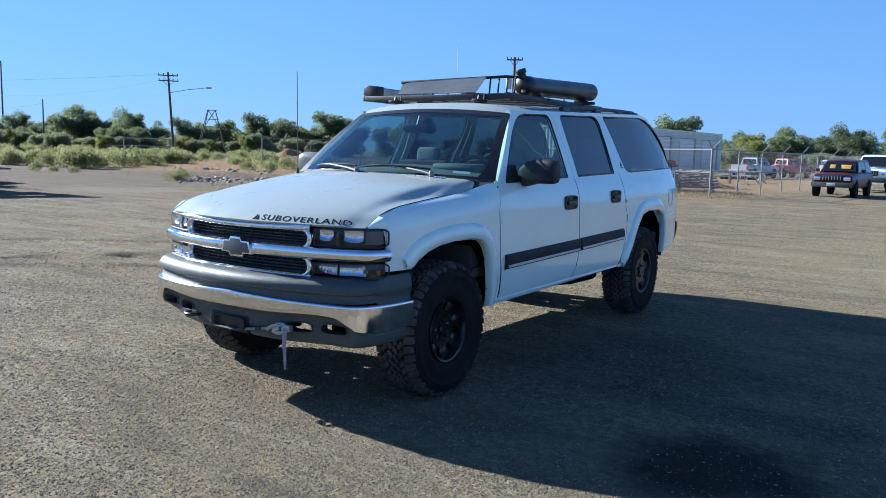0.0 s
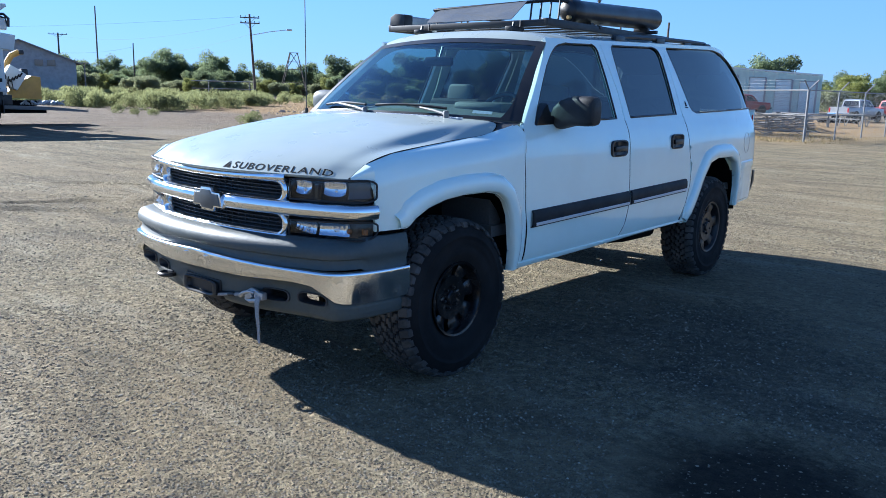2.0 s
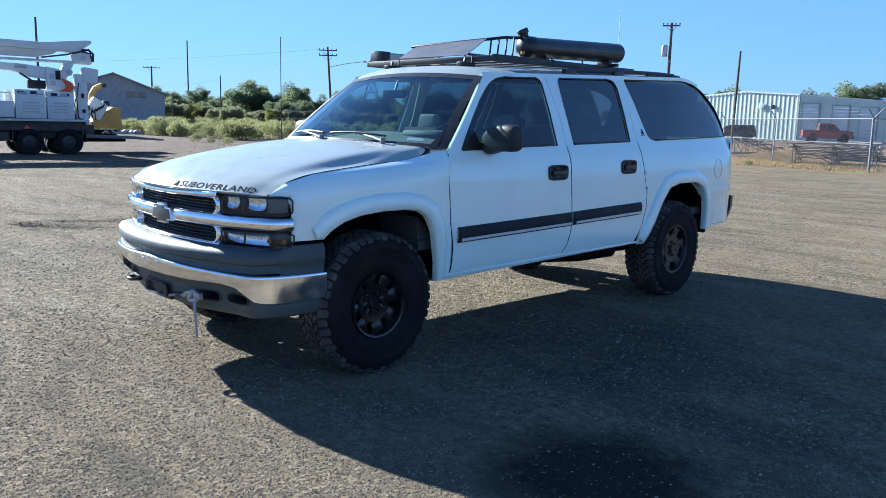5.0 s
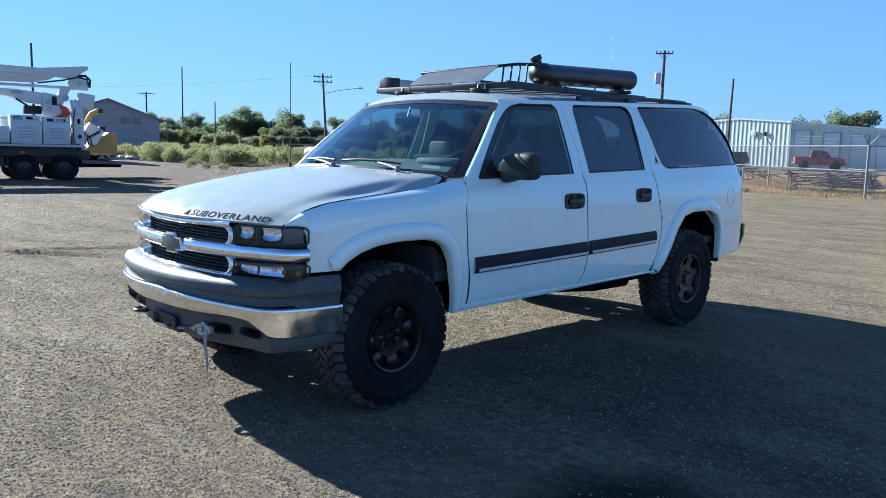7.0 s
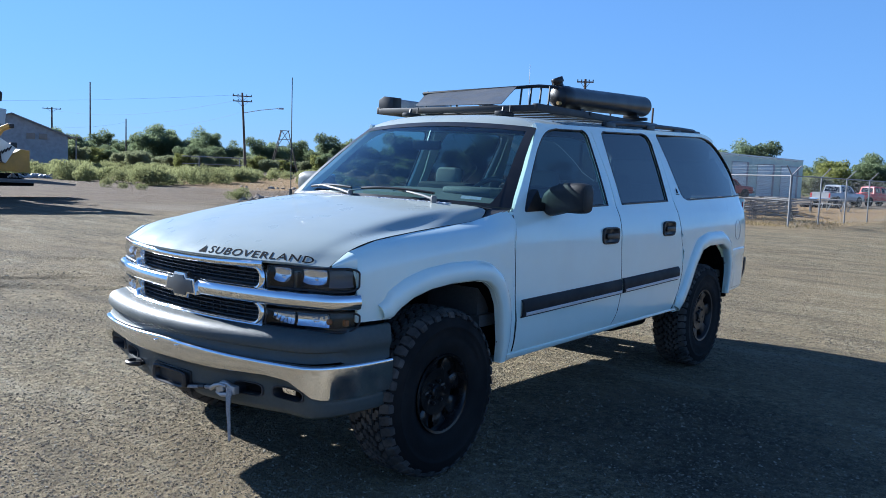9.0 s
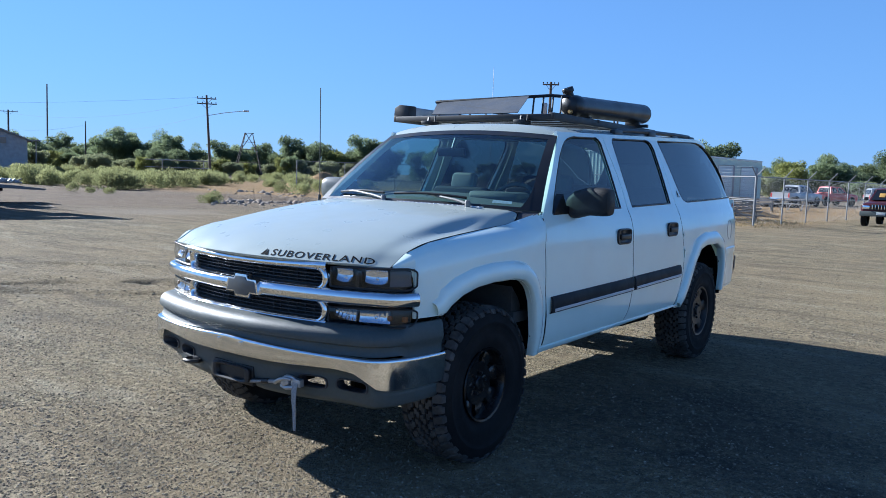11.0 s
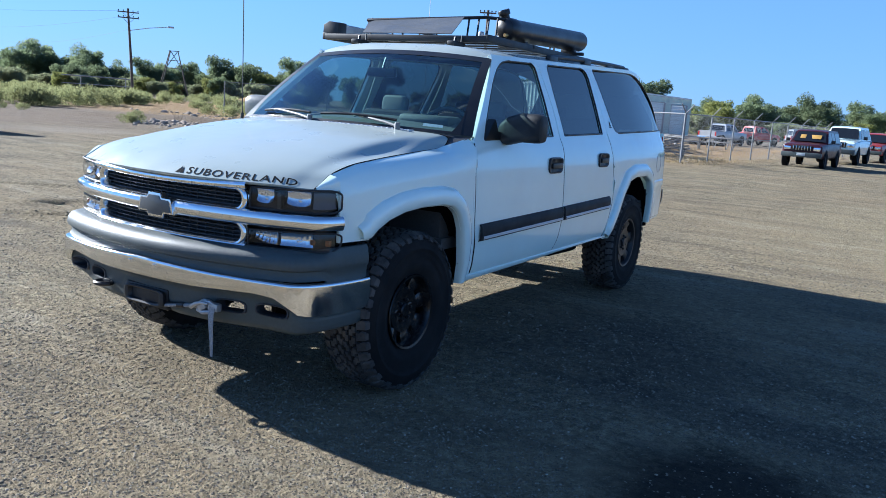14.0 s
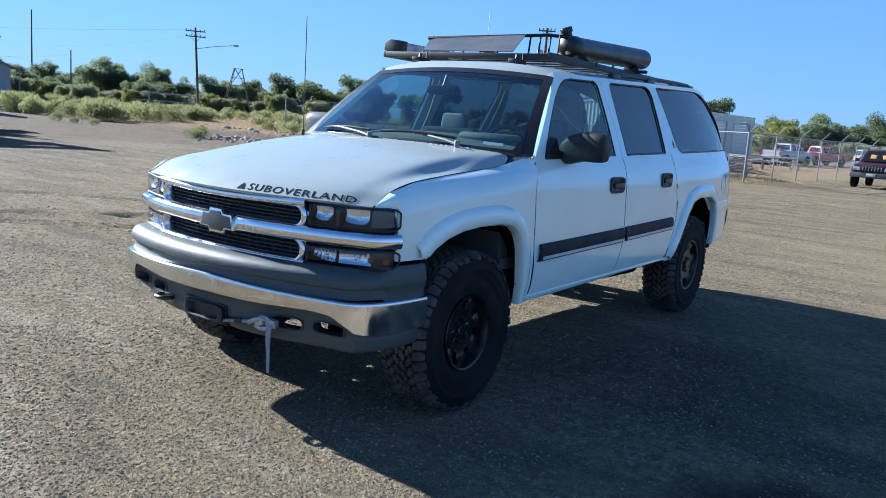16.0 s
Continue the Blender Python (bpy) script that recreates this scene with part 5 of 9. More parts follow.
# valance with two openings on each side
bm = bmesh.new()
rows, marks = [], []
for st, x, y, n in bumper_path(90, 14):
    pr = valance_prof(st, y)
    hs = [p[0] for p in pr[:5]][::-1]
    os_ = [p[1] for p in pr[:5]][::-1]
    row = [(x + n.x * pr[5][1], y + n.y * pr[5][1], pr[5][0])]
    mark = [0.0]
    for z in span(hs[0], hs[-1], 22):
        o = lerp(z, hs, os_)
        row.append((x + n.x * o, y + n.y * o, z))
        mark.append(z)
    rows.append(row)
    marks.append((st, mark))
vv = [[bm.verts.new(p) for p in row] for row in rows]
for i in range(len(rows) - 1):
    for k in range(len(rows[0]) - 1):
        st = 0.5 * (marks[i][0] + marks[i + 1][0])
        z = 0.25 * (marks[i][1][k] + marks[i][1][k + 1] + marks[i + 1][1][k] + marks[i + 1][1][k + 1])
        if k == 0 or not in_slot(st, z):
            bm.faces.new((vv[i][k], vv[i][k + 1], vv[i + 1][k + 1], vv[i + 1][k]))
bmesh.ops.delete(bm, geom=[v for v in bm.verts if not v.link_faces], context="VERTS")
face_to(bm, (0, -1, 0))
thick(bm, 0.005)
part("valance", bm, GREY_PLASTIC, bumper, "grey plastic valance with four openings", angle=45)
# rolled rims of the openings
for s in (1, -1):
    for x0, x1, z0, z1 in SLOTS:
        bm = bmesh.new()
        rr = []
        for q, o in ((1.10, -0.014), (1.06, -0.006), (0.97, -0.006), (0.90, -0.016), (0.88, -0.07)):
            row = []
            for k in range(32):
                a = 2 * math.pi * k / 32
                ca, sa2 = math.cos(a), math.sin(a)
                x = (x0 + x1) / 2 + math.copysign(abs(ca) ** 0.5, ca) * (x1 - x0) / 2 * q
                z = (z0 + z1) / 2 + math.copysign(abs(sa2) ** 0.66, sa2) * (z1 - z0) / 2 * (q if q < 1 else 1 + (q - 1) * 1.6)
                p = bump_at(x, o - recess(x))
                row.append((s * p.x, p.y, z))
            rr.append(row)
        grid(bm, rr, closed=True)
        face_to(bm, (0, -1, 0))
        part("valance_slot", bm, DARK_PLASTIC, bumper, "dark rimmed opening")
for x in (-0.048, 0.108):
    bm = bmesh.new()
    box(bm, (*bump_at(x, 0.015), 0.640), (0.016, 0.012, 0.018), 0.002)
    part("plate_clip", bm, REFLECTOR, bumper, "small square plate clip")
# tow eye, winch fairlead, rope, shackle and strap
bm = bmesh.new()
ring = [(-0.36 + 0.045 * math.cos(a), -0.865 + 0.035 * math.sin(a), 0.47) for a in [2 * math.pi * k / 16 for k in range(17)]]
tube(bm, ring, 0.011, 8, caps=False)
box(bm, (-0.36, -0.81, 0.47), (0.05, 0.08, 0.03), 0.008)
part("tow_hook", bm, BLACK_STEEL, bumper, "black tow hook")
winch = new("winch")
winch.parent = suv
tagged(winch, "winch with fairlead and grey rope")
bm = bmesh.new()
box(bm, (-0.03, -0.825, 0.466), (0.30, 0.10, 0.10), 0.012)
part("winch_body", bm, BLACK_STEEL, winch, "black winch housing")
for sg in (-1, 1):
    bm = bmesh.new()
    box(bm, (sg * 0.30, -0.74, 0.52), (0.06, 0.16, 0.12), 0.006)
    part("winch_bracket", bm, BLACK_STEEL, winch, "black steel bracket")
bm = bmesh.new()
rr = []
for q, o in ((1.0, 0.0), (1.0, 0.012), (0.9, 0.016), (0.78, 0.012), (0.70, -0.01)):
    row = []
    for k in range(28):
        a = 2 * math.pi * k / 28
        ca, sa2 = math.cos(a), math.sin(a)
        row.append((-0.03 + math.copysign(abs(ca) ** 0.35, ca) * 0.140 * q, -0.880 - o, 0.470 + math.copysign(abs(sa2) ** 0.35, sa2) * (0.04 if q > 0.85 else 0.036) * q))
    rr.append(row)
grid(bm, rr, closed=True)
face_to(bm, (0, -1, 0))
part("fairlead", bm, BLACK_STEEL, winch, "black rounded fairlead")
TACKLE = Matrix.Translation((0.012, 0.085, -0.010))
bm = bmesh.new()
tube(bm, [(0.0, -0.915, 0.452), (0.05, -0.945, 0.452), (0.12, -0.955, 0.462), (0.20, -0.95, 0.472), (0.27, -0.945, 0.482), (0.31, -0.94, 0.488)], 0.009, 8)
tube(bm, [(0.05, -0.953, 0.445), (0.11, -0.962, 0.458), (0.17, -0.958, 0.468)], 0.008, 8)
bm.transform(TACKLE)
part("rope", bm, ROPE, winch, "grey synthetic rope")
bm = bmesh.new()
tube(bm, [(0.10, -0.954, 0.459), (0.155, -0.954, 0.466), (0.21, -0.950, 0.474)], 0.0125, 8)
bm.transform(TACKLE)
part("rope_sleeve", bm, BLACK, winch, "black rope sleeve")
bm = bmesh.new()
ring = [(0.345 + 0.045 * math.cos(a), -0.938, 0.492 + 0.026 * math.sin(a)) for a in [2 * math.pi * k / 18 for k in range(19)]]
tube(bm, ring, 0.009, 8, caps=False)
tube(bm, [(0.29, -0.94, 0.497), (0.33, -0.95, 0.515), (0.38, -0.955, 0.522), (0.415, -0.95, 0.505), (0.42, -0.945, 0.485)], 0.008, 8)
box(bm, (0.40, -0.945, 0.50), (0.06, 0.03, 0.036), 0.006)
tube(bm, [(0.26, -0.955, 0.478), (0.30, -0.968, 0.50), (0.34, -0.97, 0.515), (0.375, -0.962, 0.512)], 0.011, 8, r2=0.006)
tube(bm, [(0.30, -0.95, 0.472), (0.34, -0.96, 0.468), (0.39, -0.96, 0.478)], 0.010, 8)
box(bm, (0.335, -0.955, 0.492), (0.05, 0.022, 0.03), 0.006, pose(0, 0, 0, 0, -25, 0))
bm.transform(TACKLE)
part("hook", bm, STEEL, winch, "bright steel hook")
bm = bmesh.new()
grid(bm, [[(x + dx, y, z) for dx in (-w, -w * 0.3, w * 0.3, w)] for x, y, z, w in ((0.40, -0.955, 0.505, 0.017), (0.405, -0.968, 0.47, 0.016), (0.402, -0.966, 0.42, 0.013), (0.399, -0.958, 0.35, 0.010), (0.398, -0.955, 0.274, 0.007))])
thick(bm, 0.004)
bm.transform(TACKLE)
part("strap", bm, ROPE, winch, "hanging grey pull strap")

# ------------------------------------------------ underbody, frame, cabin
bm = bmesh.new()
box(bm, (0, 1.85, 0.60), (1.6, 4.9, 0.12), 0.02)
box(bm, (0, -0.45, 0.66), (1.30, 0.55, 0.24), 0.03)
for s in (1, -1):
    box(bm, (s * 0.48, 2.0, 0.52), (0.10, 4.7, 0.13), 0.015)
tube(bm, [(-0.75, 0, 0.40), (0.75, 0, 0.40)], 0.045, 8)
tube(bm, [(-0.75, AXLE_R, 0.40), (0.75, AXLE_R, 0.40)], 0.05, 8)
bmesh.ops.create_uvsphere(bm, u_segments=14, v_segments=8, radius=0.16, matrix=Matrix.Translation((0.05, AXLE_R, 0.40)))
tube(bm, [(0.45, 1.6, 0.46), (0.60, 2.3, 0.42), (0.62, 2.72, 0.42)], 0.06, 10)
part("underbody", bm, UNDER, suv, "black underbody and chassis rails")

bm = bmesh.new()
box(bm, (0, 2.3, 0.70), (1.66, 3.9, 0.06))
for s in (1, -1):
    box(bm, (s * 0.80, 2.45, 1.12), (0.05, 3.7, 0.22), 0.01)
box(bm, (0, 0.42, 0.95), (1.6, 0.10, 0.5))
part("cabin_lining", bm, CABIN, suv, "dark cabin lining")
bm = bmesh.new()
rows = []
for u in span(-1, 1, 14):
    rows.append([(0.80 * u, 0.40 + 0.18 * u * u, 1.235), (0.80 * u, 0.46 + 0.18 * u * u, 1.258), (0.79 * u, 0.62 + 0.10 * u * u, 1.315 - 0.02 * u * u), (0.78 * u, 0.84, 1.362 - 0.04 * u * u), (0.78 * u, 0.92, 1.30), (0.78 * u, 0.95, 0.85)])
grid(bm, rows)
face_to(bm, (0, 0, 1))
thick(bm, 0.01)
box(bm, (0.40, 0.83, 1.35), (0.36, 0.16, 0.06), 0.025)
part("dashboard", bm, DASH, suv, "dark dashboard")
bm = bmesh.new()
tilt = pose(0.38, 1.00, 1.265, 62, 0, 0)
ring = [tilt @ Vector((0.185 * math.cos(a), 0.185 * math.sin(a), 0)) for a in [2 * math.pi * k / 28 for k in range(29)]]
tube(bm, ring, 0.014, 8, caps=False)
for a in (0, 180, 270):
    tube(bm, [tilt @ Vector((0, 0, -0.02)), tilt @ Vector((0.18 * math.cos(radians(a)), 0.18 * math.sin(radians(a)), 0))], 0.014, 6)
tube(bm, [tilt @ Vector((0, 0, -0.02)), (0.39, 0.86, 1.16)], 0.035, 8)
part("steering_wheel", bm, DASH, suv, "dark steering wheel")
seat_rows = ((0.40, 1.40), (-0.40, 1.40), (0.40, 2.45), (-0.40, 2.45))
for sx, sy in seat_rows:
    seat = new("seat")
    seat.parent = suv
    tagged(seat, "dark cloth bucket seat")
    bm = bmesh.new()
    box(bm, (sx, sy - 0.15, 0.92), (0.52, 0.52, 0.20), 0.06, seg=3)
    part("seat_cushion", bm, SEAT_GREY, seat)
    bm = bmesh.new()
    box(bm, (sx, sy + 0.14, 1.12), (0.50, 0.16, 0.54), 0.06, pose(0, 0, 0, -12, 0, 0), seg=3)
    part("backrest", bm, SEAT_GREY, seat)
    bm = bmesh.new()
    box(bm, (sx, sy + 0.20, 1.430), (0.21, 0.09, 0.13), 0.045, pose(0, 0, 0, -10, 0, 0), seg=3)
    for d in (-0.06, 0.06):
        tube(bm, [(sx + d, sy + 0.19, 1.33), (sx + d, sy + 0.20, 1.43)], 0.007, 6)
    part("headrest", bm, HEADREST if sy < 2 else SEAT_GREY, seat, "light grey headrest")
bm = bmesh.new()
box(bm, (0, 3.30, 1.12), (1.40, 0.22, 0.62), 0.06, seg=3)
part("rear_bench", bm, SEAT_GREY, suv, "grey rear bench")
bm = bmesh.new()
box(bm, (-0.02, 0.890, 1.622), (0.20, 0.035, 0.058), 0.016, pose(0, 0, 0, 8, 0, 8))
tube(bm, [(-0.01, 0.915, 1.715), (-0.02, 0.895, 1.64)], 0.008, 6)
rvm = part("rear_view_mirror", bm, BLACK, suv, "dark-backed rear-view mirror")
bm = bmesh.new()
box(bm, (-0.02, 0.912, 1.622), (0.18, 0.003, 0.046), 0.001, pose(0, 0, 0, 8, 0, 8))
part("mirror_glass", bm, REFLECTOR, rvm, "mirror glass")
bm = bmesh.new()
grid(bm, [[(x, y, top(y) + 0.05 - 0.05 * (abs(x) / 0.62) ** 3) for x in span(-0.60, 0.60, 10)] for y in span(1.14, 3.92, 10)])
face_to(bm, (0, 0, -1))
part("headliner", bm, CABIN, suv, "grey cloth headliner")
for s in (1, -1):
    bm = bmesh.new()
    box(bm, (s * 0.36, 1.20, 1.755), (0.50, 0.20, 0.02), 0.008, pose(0, 0, 0, 12, 0, 0))
    part("sun_visor", bm, CABIN, suv, "folded sun visor")

# whip aerial on the right fender
bm = bmesh.new()
tube(bm, [(-0.803, 0.465, 1.245), (-0.803, 0.47, 1.31)], 0.010, 8)
tube(bm, [(-0.803, 0.47, 1.31), (-0.82, 0.48, 1.70), (-0.839, 0.493, 2.025)], 0.0030, 6)
part("whip_aerial", bm, BLACK_STEEL, suv, "thin black whip aerial")

# ------------------------------------------------ wheels
def tyre_and_rim(s, y, style):
    """Builds one wheel round its own hub; the outer face looks to +x before it is placed."""
    w = new("wheel")
    w.parent = suv
    w.matrix_basis = Matrix.Translation((s * 0.775, y, 0.403)) @ (Matrix() if s == 1 else Matrix.Rotation(math.pi, 4, "Z")) @ Matrix.Rotation(radians(11 if style == "black" else 40), 4, "X")
    tagged(w, "off-road tyre on a black wheel" if style == "black" else "off-road tyre on a dark alloy wheel")
    ax = Euler((0, radians(90), 0)).to_matrix().to_4x4()
    R = 0.408
    bm = bmesh.new()
    lathe(bm, [(0.184, -0.10), (0.225, -0.118), (0.30, -0.136), (0.352, -0.134), (0.380, -0.122), (0.389, -0.108), (0.395, -0.05), (0.396, 0.0), (0.395, 0.05), (0.389, 0.108), (0.380, 0.122), (0.352, 0.134), (0.335, 0.136), (0.331, 0.139), (0.322, 0.139), (0.318, 0.136), (0.30, 0.136), (0.262, 0.130), (0.256, 0.132), (0.225, 0.122), (0.192, 0.108), (0.184, 0.088)], 72, ax)
    face_to(bm, (0, 0, 1), [f for f in bm.faces if f.calc_center_median().z > 0.3])
    bmesh.ops.recalc_face_normals(bm, faces=bm.faces[:])
    part("tyre", bm, RUBBER, w, "black rubber tyre", angle=40)
    # tread: interlocking lugs, shoulder blocks reaching down the side wall
    bm = bmesh.new()
    rng = random.Random(5)

    def lug(a, hx, poly, r0, r1, taper=0.9):
        lo_, hi_ = [], []
        for px, pa in poly:
            for lst, rr, q in ((lo_, r0, 1.0), (hi_, r1, taper)):
                aa = a + pa * q / R
                xx = hx + px * q
                drop = 0.0 if abs(xx) < 0.10 else (abs(xx) - 0.10) * 0.75
                r = rr - drop
                lst.append(bm.verts.new((xx, r * math.sin(aa), r * math.cos(aa))))
        n = len(poly)
        bm.faces.new(hi_)
        for k in range(n):
            bm.faces.new((lo_[k], lo_[(k + 1) % n], hi_[(k + 1) % n], hi_[k]))
    N = 46
    p = 2 * math.pi * R / N
    hook = [(-0.0185, -0.46), (0.002, -0.47), (0.005, -0.12), (0.0185, -0.14), (0.0185, 0.45), (-0.001, 0.46), (-0.005, 0.12), (-0.0185, 0.15)]
    for i in range(N):
        a = 2 * math.pi * i / N
        for sg in (1, -1):
            off = 0 if sg == 1 else math.pi / N
            long = (i % 2 == 0)
            lug(a + off, sg * 0.101, [(-0.021, -0.45 * p), (0.026 if long else 0.020, -0.42 * p), (0.027 if long else 0.021, 0.38 * p), (0.004, 0.45 * p), (-0.006, 0.30 * p), (-0.021, 0.36 * p)], 0.390, 0.4085, 0.94)
            lug(a + off + 0.38 * p / R, sg * 0.0575, [(x, q * p) for x, q in hook], 0.393, 0.4090, 0.93)
            lug(a + off + 0.80 * p / R, sg * 0.0180, [(-x * 0.88, q * p) for x, q in hook], 0.393, 0.4095, 0.93)
            # low biters on the side walls
            lo_r = 0.368 if long else 0.378
            aa0, aa1 = a + off - 0.36 * p / R, a + off + 0.30 * p / R
            vs4 = [bm.verts.new((sg * xx, r * math.sin(aa), r * math.cos(aa))) for r, xx, aa in ((0.394, 0.120, aa0), (0.394, 0.120, aa1), (lo_r, 0.131, aa1), (lo_r, 0.131, aa0))]
            vs5 = [bm.verts.new((sg * (xx + 0.004), r * math.sin(aa), r * math.cos(aa))) for r, xx, aa in ((0.393, 0.120, aa0 + 0.006), (0.393, 0.120, aa1 - 0.006), (lo_r + 0.003, 0.131, aa1 - 0.006), (lo_r + 0.003, 0.131, aa0 + 0.006))]
            bm.faces.new(vs5)
            for k in range(4):
                bm.faces.new((vs4[k], vs4[(k + 1) % 4], vs5[(k + 1) % 4], vs5[k]))
    bmesh.ops.recalc_face_normals(bm, faces=bm.faces[:])
    part("tread", bm, TREAD, w, "dusty chunky tread lugs", angle=25, kind="stuff")
    # raised side-wall writing left as plain bars
    bm = bmesh.new()
    for c in (0.4, 3.5):
        for k in range(7):
            a0 = c + 0.13 * k
            vv = []
            for r, a in ((0.282, a0), (0.282, a0 + 0.10), (0.306, a0 + 0.10), (0.306, a0)):
                vv.append(bm.verts.new((0.1375, r * math.sin(a), r * math.cos(a))))
            bm.faces.new(vv)
    face_to(bm, (1, 0, 0))
    part("sidewall_mark", bm, RUBBER, w, kind="stuff")
    mat = WHEEL_BLACK if style == "black" else ALLOY
    bm = bmesh.new()
    lathe(bm, [(0.216, 0.112), (0.222, 0.116), (0.219, 0.122), (0.206, 0.119), (0.200, 0.108), (0.192, 0.075), (0.188, 0.02), (0.185, -0.10)], 60, ax)
    bmesh.ops.recalc_face_normals(bm, faces=bm.faces[:])
    part("rim", bm, mat, w, "dusty rim lip", angle=40)
    bm = bmesh.new()
    lathe(bm, [(0.0, -0.02), (0.135, -0.02), (0.135, -0.05), (0.0, -0.05)], 40, ax)
    part("brake_disc", bm, UNDER, w)
    face_x = 0.055 if style == "black" else 0.075
    nsp = 8 if style == "black" else 6
    disc = 0.128 if style == "black" else 0.126
    for k in range(nsp):
        bm = bmesh.new()
        a = 2 * math.pi * k / nsp
        m = Matrix.Rotation(a, 4, "X")
        wi, wo = (0.036, 0.054) if style == "black" else (0.058, 0.052)
        rows = []
        for r, hw, fx in ((0.055, wi, face_x + 0.012), (0.10, wi * 0.85, face_x + 0.014), (0.15, wo * 0.85, face_x + 0.016), (0.185, wo, face_x + 0.026), (0.198, wo * 1.3, face_x + 0.02)):
            rows.append([m @ Vector((fx + o, q * hw, r)) for q, o in ((-1, -0.035), (-0.95, -0.006), (-0.6, 0.0), (0.6, 0.0), (0.95, -0.006), (1, -0.035))])
        grid(bm, rows)
        face_to(bm, (1, 0, 0))
        part("spoke", bm, mat, w, angle=40)
    bm = bmesh.new()
    lathe(bm, [(0.0, face_x + 0.03), (0.034, face_x + 0.03), (0.040, face_x + 0.024), (0.042, face_x + 0.012), (0.075, face_x + 0.012), (disc, face_x + 0.018), (disc + 0.006, face_x + 0.008), (disc + 0.006, -0.02)], 36, ax)
    bmesh.ops.recalc_face_normals(bm, faces=bm.faces[:])
    part("hub", bm, mat, w)
    for k in range(6):
        bm = bmesh.new()
        a = 2 * math.pi * (k + 0.5) / 6
        lathe(bm, [(0.0, 0.03), (0.007, 0.028), (0.010, 0.022), (0.010, 0.0)], 6, Matrix.Translation((face_x, 0.062 * math.sin(a), 0.062 * math.cos(a))) @ ax)
        part("lug_nut", bm, BLACK, w)
    for o in w.children:
        if o.name.split(".")[0] in ("rim", "brake_disc", "spoke", "hub", "lug_nut"):
            o.matrix_basis = Matrix.Diagonal((1, 0.875, 0.875, 1)) if style == "black" else Matrix.Diagonal((1, 0.94, 0.94, 1))
    return w


for s in (1, -1):
    tyre_and_rim(s, 0.0, "black")
    tyre_and_rim(s, AXLE_R, "alloy")

# ------------------------------------------------ roof load: separate things on the rack
rack = thing("roof_basket", "black steel roof basket with a grey wind deflector plate", "roof rack")
bm = bmesh.new()
box(bm, (-0.25, 1.42, 1.888), (1.36, 0.045, 0.042), 0.008)
for x in (-0.93, 0.43):
    box(bm, (x, 2.3, 1.892), (0.045, 1.8, 0.05), 0.008)
box(bm, (-0.25, 3.2, 1.892), (1.36, 0.045, 0.05), 0.008)
part("base_rail", bm, BLACK_STEEL, rack)
for i in range(9):
    y = 1.52 + 0.2 * i
    bm = bmesh.new()
    box(bm, (-0.25, y, 1.905), (1.32, 0.05, 0.012), 0.003)
    part("deck_slat", bm, BLACK_STEEL, rack)
bm = bmesh.new()
ringp = [(-0.84, 1.80, 2.055), (0.20, 1.80, 2.075), (0.30, 1.86, 2.07), (0.34, 1.98, 2.065), (0.34, 3.05, 2.06), (0.28, 3.16, 2.06), (-0.80, 3.16, 2.05), (-0.88, 3.05, 2.05), (-0.90, 1.90, 2.05)]
tube(bm, ringp + ringp[:1], 0.012, 8)
part("top_rail", bm, BLACK_STEEL, rack)
for x in (0.06, 0.14, 0.22, 0.29, -0.2, -0.5, -0.8):
    bm = bmesh.new()
    tube(bm, [(x, 1.78, 1.91), (x, 1.80, 2.07)], 0.007, 6)
    part("upright", bm, BLACK_STEEL, rack)
for y in (2.2, 2.6, 3.0):
    for x in (0.34, -0.89):
        bm = bmesh.new()
        tube(bm, [(x, y, 1.91), (x, y, 2.06)], 0.007, 6)
        part("upright", bm, BLACK_STEEL, rack)
bm = bmesh.new()
a = [(-0.62, 1.455, 1.925), (0.13, 1.455, 1.925)]
b = [(-0.83, 1.79, 2.035), (-0.80, 1.80, 2.055), (0.02, 1.80, 2.082)]
vv = [bm.verts.new(p) for p in (a[0], a[1], b[2], b[1], b[0])]
bm.faces.new(vv)
face_to(bm, (0, -1, 0.5))
thick(bm, 0.004)
part("wind_deflector", bm, FAIRING, rack, "flat grey wind deflector plate")
for x, y in ((-0.55, 1.30), (0.24, 1.30), (-0.55, 3.1), (0.30, 3.1)):
    bm = bmesh.new()
    box(bm, (x, y + 0.04, 1.848), (0.06, 0.14, 0.03), 0.008)
    tube(bm, [(x, y + 0.02, 1.85), (x, y + 0.03, 1.89)], 0.010, 6)
    tube(bm, [(x + 0.015, y + 0.08, 1.85), (x + 0.015, y + 0.085, 1.905)], 0.006, 6)
    part("clamp_foot", bm, BLACK_STEEL, rack, "black clamp foot")

awning = thing("rolled_awning", "rolled awning in a pale case on the roof rack", "awning")
bm = bmesh.new()
box(bm, (-0.955, 2.55, 1.945), (0.13, 1.94, 0.10), 0.02, seg=3)
part("case", bm, material("silver_grey_cover", (0.42, 0.43, 0.44), 0.35, grain=0.15, grain_scale=20, dirt=(0.2, 0.19, 0.17), dirt_amount=0.3), awning, "pale grey cover")
bm = bmesh.new()
prism(bm, [(-1.035, 1.90), (-0.99, 1.885), (-0.885, 1.885), (-0.885, 2.0), (-0.98, 2.01), (-1.03, 1.985)], 1.50, 1.60, "y", 0.01)
part("end_cap", bm, BLACK, awning, "black moulded end cap")

